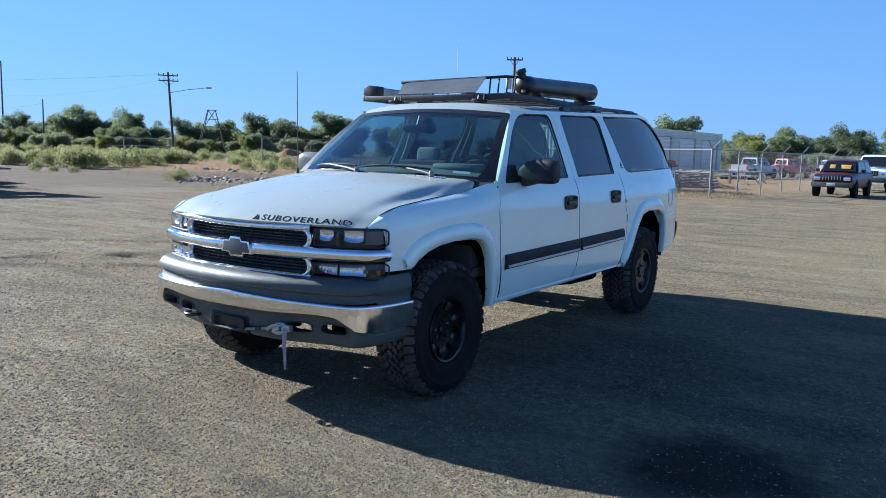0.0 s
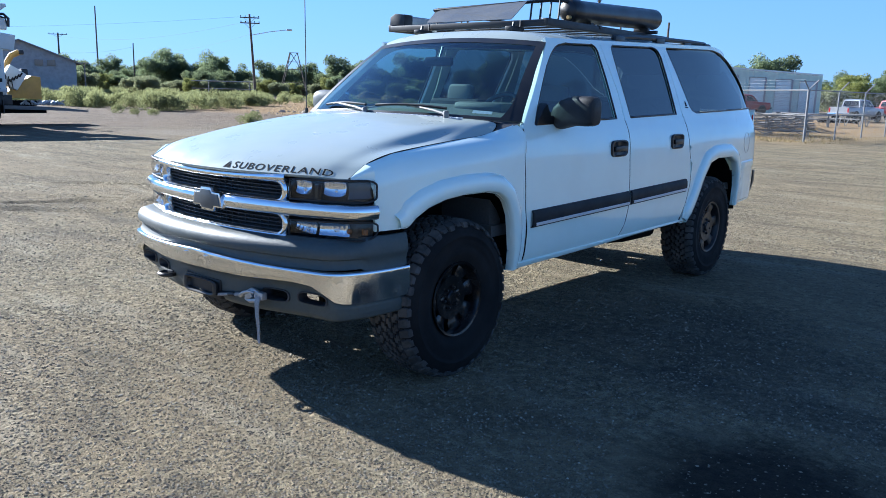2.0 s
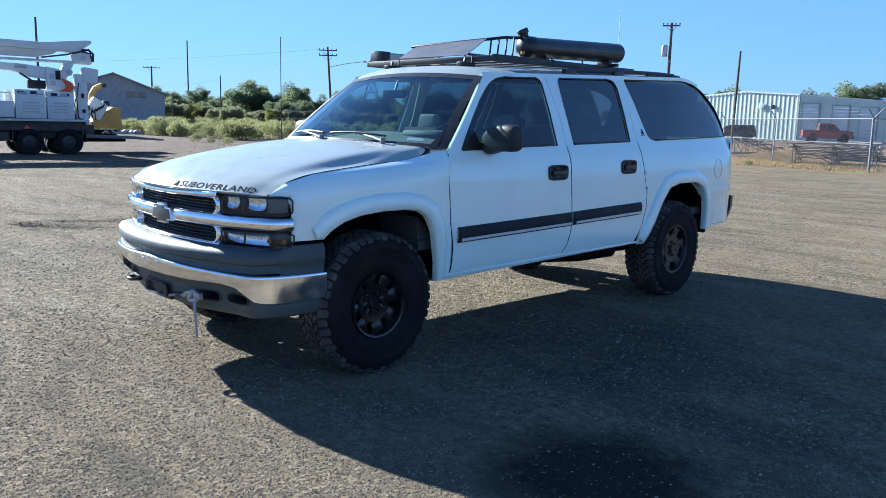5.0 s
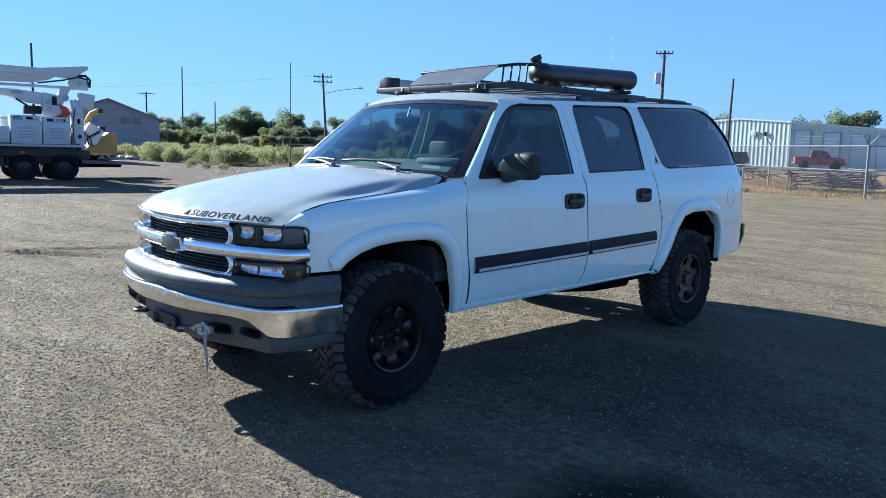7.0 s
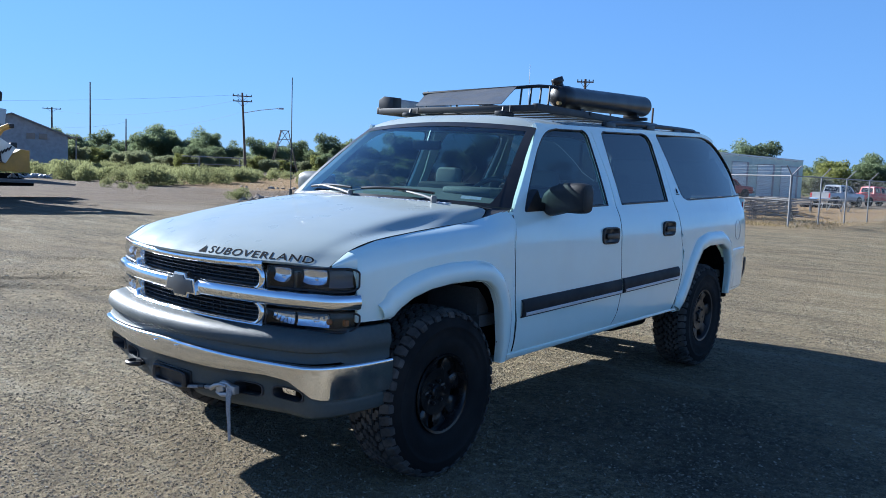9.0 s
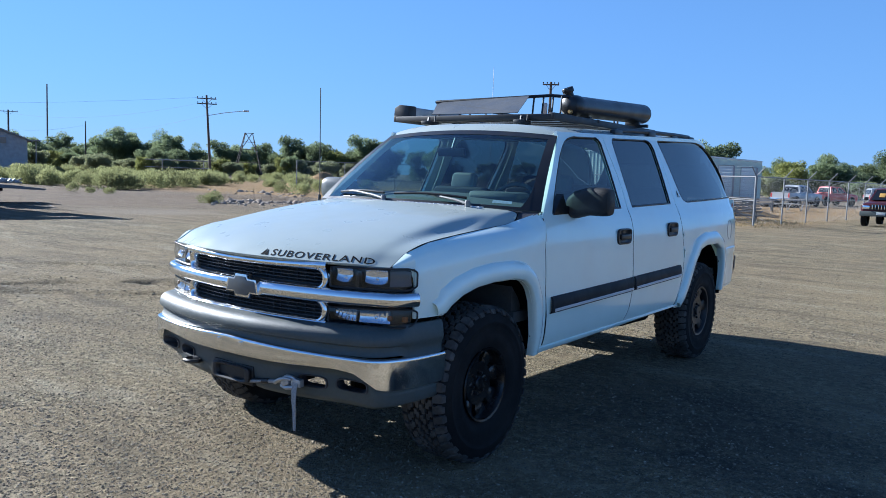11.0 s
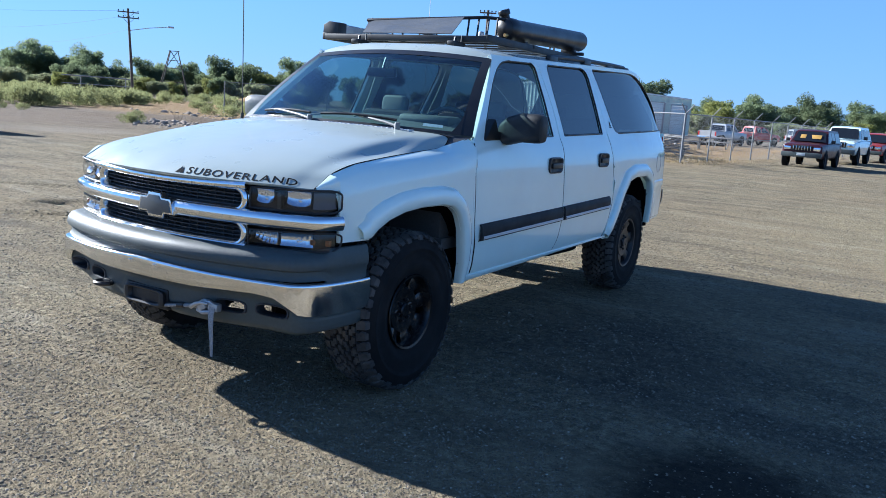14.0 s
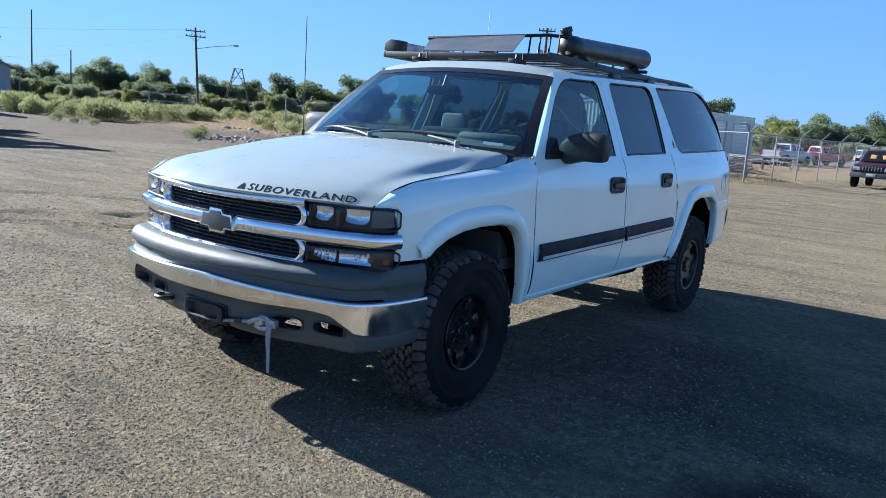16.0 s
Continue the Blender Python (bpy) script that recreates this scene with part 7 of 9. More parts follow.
fx = lambda y: -5.2 + 0.1 * (y - 27.6)
fence_run("galvanised chain-link fence with slanted barbed-wire arms beside parked cars", [(fx(27.6 + 2.95 * i), 27.6 + 2.95 * i) for i in range(13)], step=0.065, arm_to=(0.28, 0.1, 0.36), w=0.0005)
fence_run("galvanised chain-link fence in front of metal bleachers", [(-5.2, 27.6), (-10.8, 32.7), (-14.9, 36.2), (-19.1, 39.8), (-23.3, 43.2)], arm_to=(-0.1, -0.3, 0.36))
fence_run("old chain-link fence beyond the scrub", [(-41.0, 38.1), (-38.4, 40.5), (-35.6, 43.0), (-32.8, 45.6), (-30.0, 48.2)], 2.2, False, True, 0.16)
# plain pipe rails far in the scrub
bm = bmesh.new()
for x, y in ((-92, 61.5), (-88.5, 65.6)):
    tube(bm, [(x, y, 0), (x, y, 2.3)], 0.06, 6)
tube(bm, [(-93.5, 59.8, 2.3), (-88.0, 66.2, 2.3)], 0.07, 6)
tube(bm, [(-93.5, 59.8, 1.3), (-88.0, 66.2, 1.3)], 0.05, 6)
tagged(part("pipe_railing", bm, WIRE_DULL, None, "pale steel pipe railing in the scrub"), category="railing")
# low metal bleachers behind the fence
def bleacher(at, turn, n=4):
    b = thing("bleacher", "weathered aluminium bleacher behind the chain-link fence", "bleacher", at, turn, "bleachers")
    for k in range(n):
        bm = bmesh.new()
        box(bm, (0, 0.62 * k, 0.40 + 0.15 * k), (3.5, 0.26, 0.04), 0.008)
        part("seat_plank", bm, DULL_PLANK, b)
        bm = bmesh.new()
        box(bm, (0, 0.62 * k - 0.32, 0.20 + 0.15 * k), (3.5, 0.22, 0.035), 0.008)
        part("foot_plank", bm, DULL_PLANK, b)
    for x in (-1.5, 0, 1.5):
        bm = bmesh.new()
        tube(bm, [(x, -0.35, 0.02), (x, 0.62 * n, 0.02)], 0.025, 6)
        tube(bm, [(x, -0.3, 0.18), (x, 0.62 * (n - 1), 0.38 + 0.15 * (n - 1))], 0.025, 6)
        for k in range(n):
            tube(bm, [(x, 0.62 * k, 0.0), (x, 0.62 * k, 0.40 + 0.15 * k)], 0.022, 6)
        tube(bm, [(x, 0, 0.05), (x, 0.62 * (n - 1), 0.78)], 0.018, 6)
        part("frame_leg", bm, DULL_PLANK, b)
    for x in (-1.5, 0):
        for za, zb in ((0.08, 0.80), (0.80, 0.08)):
            bm = bmesh.new()
            tube(bm, [(x, 0.62 * (n - 1) + 0.03, za), (x + 1.5, 0.62 * (n - 1) + 0.03, zb)], 0.02, 6)
            part("cross_brace", bm, DULL_PLANK, b)
    return b


bl = bleacher((-8.1, 33.1, 0), 190)
copy_thing(bl, pose(-10.4, 38.2, 0, 0, 0, -52))
copy_thing(bl, pose(-14.4, 41.6, 0, 0, 0, 100))

# outdoor tables with bent pipe legs, beside the bleachers
def picnic_table(at, turn):
    t = thing("picnic_table", "weathered grey picnic table with bent pipe legs", "table", at, turn, "picnic tables")
    bm = bmesh.new()
    box(bm, (0, 0, 0.75), (1.9, 0.75, 0.05), 0.01)
    part("tabletop", bm, DULL_PLANK, t)
    for sg in (-1, 1):
        bm = bmesh.new()
        box(bm, (0, sg * 0.72, 0.45), (1.9, 0.26, 0.045), 0.01)
        part("bench", bm, DULL_PLANK, t)
    for x in (-0.7, 0.7):
        bm = bmesh.new()
        tube(bm, [(x, -0.74, 0.43), (x, -0.55, 0.30), (x, -0.42, 0.03), (x, -0.30, 0.03), (x, -0.18, 0.45), (x, 0, 0.72), (x, 0.18, 0.45), (x, 0.30, 0.03), (x, 0.42, 0.03), (x, 0.55, 0.30), (x, 0.74, 0.43)], 0.03, 6)
        part("pipe_leg", bm, WIRE_DULL, t)
    return t


pt = picnic_table((-10.2, 47.5, 0), 20)
copy_thing(pt, pose(-12.6, 50.5, 0, 0, 0, 35))
copy_thing(pt, pose(-9.2, 52.0, 0, 0, 0, -20))

# ------------------------------------------------ poles and wires
def pole(name, label, at, h, r0=0.15, lean=(0, 0), arms=(), cat="utility pole"):
    p = thing(name, label, cat, (*at, 0))
    bm = bmesh.new()
    tube(bm, [(0, 0, -0.3), (lean[0] * 0.5, lean[1] * 0.5, h * 0.5), (lean[0], lean[1], h)], r0, 8, r2=r0 * 0.65)
    part("shaft", bm, WOOD_POLE, p, "weathered wooden shaft")
    for z, half, ang in arms:
        bm = bmesh.new()
        f = z / h
        c, s_ = math.cos(radians(ang)), math.sin(radians(ang))
        box(bm, (lean[0] * f, lean[1] * f, z), (2 * half, 0.10, 0.12), 0.01, pose(0, 0, 0, 0, 0, ang))
        tube(bm, [(lean[0] * f + 0.6 * half * c, lean[1] * f + 0.6 * half * s_, z), (lean[0] * f, lean[1] * f, z - 0.6)], 0.02, 5)
        tube(bm, [(lean[0] * f - 0.6 * half * c, lean[1] * f - 0.6 * half * s_, z), (lean[0] * f, lean[1] * f, z - 0.6)], 0.02, 5)
        arm = part("crossarm", bm, WOOD_POLE, p, "wooden crossarm")
        for q in (-0.92, -0.45, 0.45, 0.92):
            bm = bmesh.new()
            x, y = lean[0] * f + q * half * c, lean[1] * f + q * half * s_
            lathe(bm, [(0.03, 0.0), (0.03, 0.06), (0.06, 0.08), (0.06, 0.14), (0.03, 0.18), (0.0, 0.19)], 8, Matrix.Translation((x, y, z + 0.05)))
            part("insulator", bm, SHADOWY, arm)
    return p


lp = pole("utility_pole", "weathered wooden utility pole with crossarms and a street lamp", (-74.7, 56.2), 9.85, 0.17, (-0.33, -0.45), ((9.45, 1.1, 53), (8.85, 1.1, 53)))
bm = bmesh.new()
tube(bm, [(-0.25, -0.33, 7.5), (1.0, 1.3, 7.95), (2.3, 2.9, 8.25)], 0.04, 6)
lamp = part("lamp_arm", bm, STEEL, lp, "grey steel lamp arm")
bm = bmesh.new()
box(bm, (2.45, 3.1, 8.25), (0.28, 0.65, 0.2), 0.06, pose(0, 0, 0, 0, 0, -37))
part("lamp_head", bm, STEEL, lamp, "grey lamp head")
pole("wooden_pole", "plain tall wooden pole at the scrub's edge", (-229.6, 117.0), 24.0, 0.27)
pole("wooden_pole", "plain wooden pole among distant trees", (-144.7, 80.5), 9.5, 0.16)
pole("utility_pole", "distant wooden utility pole behind a grey shed", (-150.1, 68.6), 10.8, 0.22, (0, 0), ((10.5, 1.6, 65),))
pole("wooden_pole", "plain wooden pole behind the bucket truck", (-81.2, 25.1), 10.6, 0.15)
pole("wooden_pole", "short wooden pole behind the bucket truck", (-82.5, 20.4), 5.6, 0.13)
tp = pole("utility_pole", "wooden utility pole with a crossarm and grey transformer", (-33.2, 62.05), 10.4, 0.18, (0.05, 0.0), ((10.15, 0.75, 30),))
bm = bmesh.new()
lathe(bm, [(0.0, 0.0), (0.24, 0.0), (0.26, 0.05), (0.26, 0.9), (0.20, 0.98), (0.0, 1.0)], 16, Matrix.Translation((-0.38, -0.22, 7.5)))
bmesh.ops.recalc_face_normals(bm, faces=bm.faces[:])
part("transformer", bm, STEEL, tp, "grey transformer can")
pole("wooden_pole", "leaning wooden pole behind the chain-link fence", (-21.65, 51.2), 6.65, 0.11, (0.14, 0.05))
bm = bmesh.new()
tube(bm, [(-103.1, 160.0, 0), (-103.1, 160.0, 27.9)], 0.10, 6, r2=0.05)
tagged(part("radio_mast", bm, STEEL, None, "thin far radio mast"), category="mast")


def cable(a, b, sag, r=0.02):
    a, b = Vector(a), Vector(b)
    bm = bmesh.new()
    tube(bm, [a.lerp(b, q) - Vector((0, 0, sag * 4 * q * (1 - q))) for q in span(0, 1, 12)], r, 4)
    tagged(part("overhead_cable", bm, CABLE, None, "thin black overhead cable between poles"), category="cable", group="overhead cables")


cable((-33.2, 62.05, 7.2), (-21.55, 51.2, 4.5), 0.8, 0.009)
cable((-75.5, 55.2, 8.9), (-150.1, 68.6, 10.3), 1.3, 0.009)
cable((-75.7, 54.9, 9.5), (-190, 20, 12.0), 1.8, 0.009)
cable((-144.7, 80.5, 8.8), (-150.1, 68.6, 7.2), 0.5, 0.014)
cable((-75.0, 55.8, 7.6), (-144.7, 80.5, 8.0), 0.9, 0.008)
# red pipe gate across the track through the scrub
gate = thing("pipe_gate", "dull red steel pipe gate closing a dirt track", "gate", (-113.0, 101.0, 0))
GATE_RED = material("dull_red_gate_paint", (0.20, 0.06, 0.04), 0.7, grain=0.3, grain_scale=6, dirt=(0.16, 0.10, 0.07), dirt_amount=0.5)
for x, y in ((-3.2, -4.0), (3.2, 4.0)):
    bm = bmesh.new()
    tube(bm, [(x, y, 0), (x, y, 1.9)], 0.13, 8)
    part("post", bm, GATE_RED, gate)
for a, b in (((-3.2, -4.0, 1.65), (3.2, 4.0, 1.55)), ((-3.2, -4.0, 0.55), (3.2, 4.0, 0.5)), ((-3.2, -4.0, 1.6), (0.0, 0.0, 0.5)), ((3.2, 4.0, 1.5), (0.0, 0.0, 0.5))):
    bm = bmesh.new()
    tube(bm, [a, b], 0.06, 6)
    part("rail", bm, GATE_RED, gate)
# derrick-like frame of four steel legs
tw = thing("steel_tower", "low four-legged rusty steel frame tower beyond scrub", "tower", (-108.8, 90.4, 0))
for (x0, y0), (x1, y1) in (((-1.75, -2.1), (-0.45, -0.5)), ((1.6, 1.9), (0.4, 0.45)), ((-0.6, -2.5), (-0.2, -0.55)), ((0.9, 2.3), (0.3, 0.55))):
    bm = bmesh.new()
    tube(bm, [(x0, y0, 0), (x1, y1, 7.8)], 0.075, 6)
    part("leg", bm, WOOD_POLE, tw)
for z, q in ((2.6, 1.15), (4.9, 0.75), (6.2, 0.6), (7.75, 0.45)):
    bm = bmesh.new()
    tube(bm, [(-1.2 * q, -1.5 * q, z), (1.2 * q, 1.5 * q, z)], 0.05, 6)
    part("brace", bm, WOOD_POLE, tw)
for sg in (-1, 1):
    bm = bmesh.new()
    tube(bm, [(-0.8 * sg, -1.0 * sg, 4.9), (0.35 * sg, 0.45 * sg, 7.75)], 0.06, 5)
    part("brace", bm, WOOD_POLE, tw)

# ------------------------------------------------ buildings
def ribbed(bm, a, b, z0, z1, pitch, depth, top_of=None):
    """A ribbed wall sheet between two plan points; top_of(u) gives its top edge."""
    a, b = Vector((*a, 0)), Vector((*b, 0))
    ln = (b - a).length
    d = (b - a) / ln
    nrm = Vector((d.y, -d.x, 0))
    n = int(ln / pitch)
    us_, os_ = [], []
    for k in range(n):
        for q, o in ((0.0, 0.0), (0.55, 0.0), (0.68, depth), (0.87, depth)):
            us_.append((k + q) * pitch)
            os_.append(o)
    us_.append(ln)
    os_.append(0.0)
    rows = []
    for u, o in zip(us_, os_):
        p = a + d * u + nrm * o
        zt = z1 if top_of is None else top_of(u / ln)
        rows.append([(p.x, p.y, z0), (p.x, p.y, zt)])
    grid(bm, rows)


hall = thing("metal_building", "long pale ribbed metal building with roll-up doors", "building")
C0, C1, C2 = Vector((-55.0, 101.2)), Vector((-35.9, 98.4)), Vector((-24.4, 101.8))
bm = bmesh.new()
ribbed(bm, C0, C1, 0, 5.3, 0.60, 0.045, lambda u: 5.15 + 0.85 * (1 - abs(u - 0.61) / 0.61) if u < 0.61 else 6.0 - 0.5 * (u - 0.61) / 0.39)
part("wall", bm, WALL_METAL, hall, "pale ribbed gable wall", angle=20)
bm = bmesh.new()
ribbed(bm, C1, C2, 0, 5.0, 0.9, 0.02, lambda u: 5.45 - 0.90 * u)
part("wall", bm, WALL_METAL, hall, "pale side wall", angle=20)
bm = bmesh.new()
back = Vector((-14, 34))
grid(bm, [[(*(C2), 0), (*(C2), 4.55)], [(*(C2 + back * 0.4), 0), (*(C2 + back * 0.4), 4.55)]])
part("wall", bm, WALL_METAL, hall)
bm = bmesh.new()
ridge0 = C0.lerp(C1, 0.61)
off = back * 0.4
rows = [[(*C0, 5.2), (*(C0 + off), 5.2)], [(*ridge0, 6.08), (*(ridge0 + off), 6.08)], [(*C1, 5.58), (*(C1 + off), 5.58)], [(*C2, 4.66), (*(C2 + off), 4.66)]]
grid(bm, rows)
face_to(bm, (0, 0, 1))
thick(bm, 0.18)
part("roof", bm, ROOF_METAL, hall, "grey sheet roof", angle=10)
bm = bmesh.new()
fascia = [Vector((*C0, 5.13)), Vector((*ridge0, 6.0)), Vector((*C1, 5.5)), Vector((*C2, 4.58))]
for p, q in zip(fascia, fascia[1:]):
    w = (q - p).normalized()
    o = Vector((w.y, -w.x, 0)) * 0.14
    vv = [bm.verts.new(v) for v in (p + o, q + o, q + o + Vector((0, 0, 0.16)), p + o + Vector((0, 0, 0.16)))]
    bm.faces.new(vv)
thick(bm, 0.03)
part("fascia", bm, DOOR_WHITE, hall, "pale roof-edge trim")
d12 = (C2 - C1).normalized()
n12 = Vector((d12.y, -d12.x))
for u in (1.35, 4.65, 7.7, 10.45):
    c = C1 + d12 * u + n12 * 0.04
    dtop = 4.62 - 0.075 * u
    bm = bmesh.new()
    box(bm, (*(c - n12 * 0.06), dtop / 2), (1.75, 0.10, dtop), 0.02, pose(0, 0, 0, 0, 0, math.degrees(math.atan2(d12.y, d12.x))))
    dr = part("roll_up_door", bm, DOOR_WHITE, hall, "white roll-up door")
    for k in range(1, 9):
        bm = bmesh.new()
        box(bm, (*(c + n12 * 0.0), 0.48 * k), (1.7, 0.02, 0.03), 0, pose(0, 0, 0, 0, 0, math.degrees(math.atan2(d12.y, d12.x))))
        part("slat_joint", bm, ROOF_METAL, dr)
    bm = bmesh.new()
    cc = C1 + d12 * (u + 0.99) + n12 * 0.06
    box(bm, (*cc, dtop / 2), (0.22, 0.12, dtop + 0.05), 0.02, pose(0, 0, 0, 0, 0, math.degrees(math.atan2(d12.y, d12.x))))
    part("door_jamb", bm, SHED_WALL, hall, "dark door jamb")
    turn12 = pose(0, 0, 0, 0, 0, math.degrees(math.atan2(d12.y, d12.x)))
    bm = bmesh.new()
    box(bm, (*(C1 + d12 * u + n12 * 0.05), dtop + 0.05), (1.95, 0.10, 0.06), 0.01, turn12)
    part("door_lintel", bm, SHED_WALL, hall, "dark door lintel")
    bm = bmesh.new()
    box(bm, (*(C1 + d12 * (u - 0.92) + n12 * 0.05), dtop / 2), (0.04, 0.10, dtop + 0.05), 0.01, turn12)
    part("door_jamb", bm, SHED_WALL, hall, "narrow dark door jamb")
d01 = (C1 - C0).normalized()
n01 = Vector((d01.y, -d01.x))
for u, z, sx, sz, mt, nm in ((14.3, 4.2, 0.75, 0.7, WALL_METAL, "wall_vent"), (15.9, 4.1, 0.4, 0.5, SHADOWY, "wall_lamp")):
    bm = bmesh.new()
    c = C0 + d01 * u + n01 * 0.15
    box(bm, (*c, z), (sx, 0.12, sz), 0.01, pose(0, 0, 0, 0, 0, math.degrees(math.atan2(d01.y, d01.x))))
    part(nm, bm, mt, hall)
bm = bmesh.new()
tube(bm, [(*(C1 + n12 * 0.1), 0), (*(C1 + n12 * 0.1), 5.4)], 0.07, 6)
part("downpipe", bm, SHED_WALL, hall, "dark downpipe")

shed = thing("grey_shed", "dark grey gabled shed with a lean-to beyond the scrub", "shed")
P0, P1, P2 = Vector((-86.4, 26.6)), Vector((-83.7, 33.5)), Vector((-81.6, 38.3))
bm = bmesh.new()
off2 = Vector((-9, 3.2))
grid(bm, [[(*P0, 0), (*P0, 3.3)], [(*P1, 0), (*P1, 5.7)], [(*P2, 0), (*P2, 3.7)], [(*(P2 + off2), 0), (*(P2 + off2), 3.7)]])
part("wall", bm, SHED_WALL, shed, "dark grey gable wall", angle=10)
bm = bmesh.new()
o3 = Vector((0.35, -0.12))
grid(bm, [[(*(P0 + o3 - (P1 - P0) * 0.1), 3.1), (*(P0 + off2), 3.1)], [(*(P1 + o3), 5.84), (*(P1 + off2), 5.84)], [(*(P2 + o3 + (P2 - P1) * 0.1), 3.6), (*(P2 + off2 + (P2 - P1) * 0.1), 3.6)]])
face_to(bm, (0, 0, 1))
thick(bm, 0.14)
part("roof", bm, SHED_ROOF, shed, "brown-grey roof", angle=10)
for q in (0.33, 0.55):
    bm = bmesh.new()
    c = P1.lerp(P2, q) + Vector((0.10, -0.03))
    box(bm, (*c, 3.55), (0.8, 0.05, 0.6), 0.01, pose(0, 0, 0, 0, 0, 67))
    part("window", bm, material("pale_window_board", (0.30, 0.25, 0.20), 0.6, grain=0.2), shed, "small boarded window")
bm = bmesh.new()
box(bm, (*(P2 + Vector((0.2, 0.6))), 3.65), (0.7, 1.3, 0.1), 0.01, pose(0, 0, 0, 0, 0, -20))
tube(bm, [(*(P2 + Vector((0.3, 0.75))), 0), (*(P2 + Vector((0.3, 0.75))), 3.6)], 0.07, 6)
part("porch_roof", bm, SHED_ROOF, shed, "small porch roof on a post")
bm = bmesh.new()
box(bm, (*(P0.lerp(P1, 0.62) + Vector((-0.6, 0.1))), 5.3), (0.7, 0.7, 0.7), 0.05)
part("roof_vent", bm, SHED_WALL, shed)
# ---------------------------------------------------------------- parked vehicles
def car_wheel(parent, x, y, r, w, side, rim=None):
    wh = new("wheel")
    wh.parent = parent
    wh.matrix_basis = Matrix.Translation((x, y, r)) @ (Matrix() if side > 0 else Matrix.Rotation(math.pi, 4, "Z"))
    ax = Euler((0, radians(90), 0)).to_matrix().to_4x4()
    bm = bmesh.new()
    h = w / 2
    lathe(bm, [(r * 0.58, -h * 0.8), (r * 0.72, -h), (r * 0.93, -h), (r, -h * 0.75), (r, h * 0.75), (r * 0.93, h), (r * 0.72, h), (r * 0.58, h * 0.8)], 24, ax)
    bmesh.ops.recalc_face_normals(bm, faces=bm.faces[:])
    part("tyre", bm, RUBBER, wh)
    bm = bmesh.new()
    lathe(bm, [(r * 0.58, h * 0.8), (r * 0.55, h * 0.7), (r * 0.5, h * 0.3), (r * 0.18, h * 0.45), (r * 0.15, h * 0.6), (0.0, h * 0.6)], 24, ax)
    bmesh.ops.recalc_face_normals(bm, faces=bm.faces[:])
    part("rim", bm, rim or ALLOY, wh)


def loft(bm, secs):
    """Body from cross-sections: each (y, half width at sill, half width at shoulder, z sill, z shoulder, half width top, z top)."""
    rows = []
    for y, ws, wm, zs, zm, wt, zt in secs:
        half = [(ws * 0.9, zs), (ws, zs + 0.05), (wm, zs + (zm - zs) * 0.5), (wm * 0.985, zm - 0.05), (wm * 0.95, zm), (wt, zt - 0.03), (wt * 0.9, zt), (0.0, zt + 0.02)]
        rows.append([(x, y, z) for x, z in half] + [(-x, y, z) for x, z in half[-2::-1]])
    grid(bm, rows)
    for ends in (0, -1):
        bm.faces.new([bm.verts.new(p) for p in rows[ends]])
    bmesh.ops.remove_doubles(bm, verts=bm.verts[:], dist=0.001)
    bmesh.ops.recalc_face_normals(bm, faces=bm.faces[:])


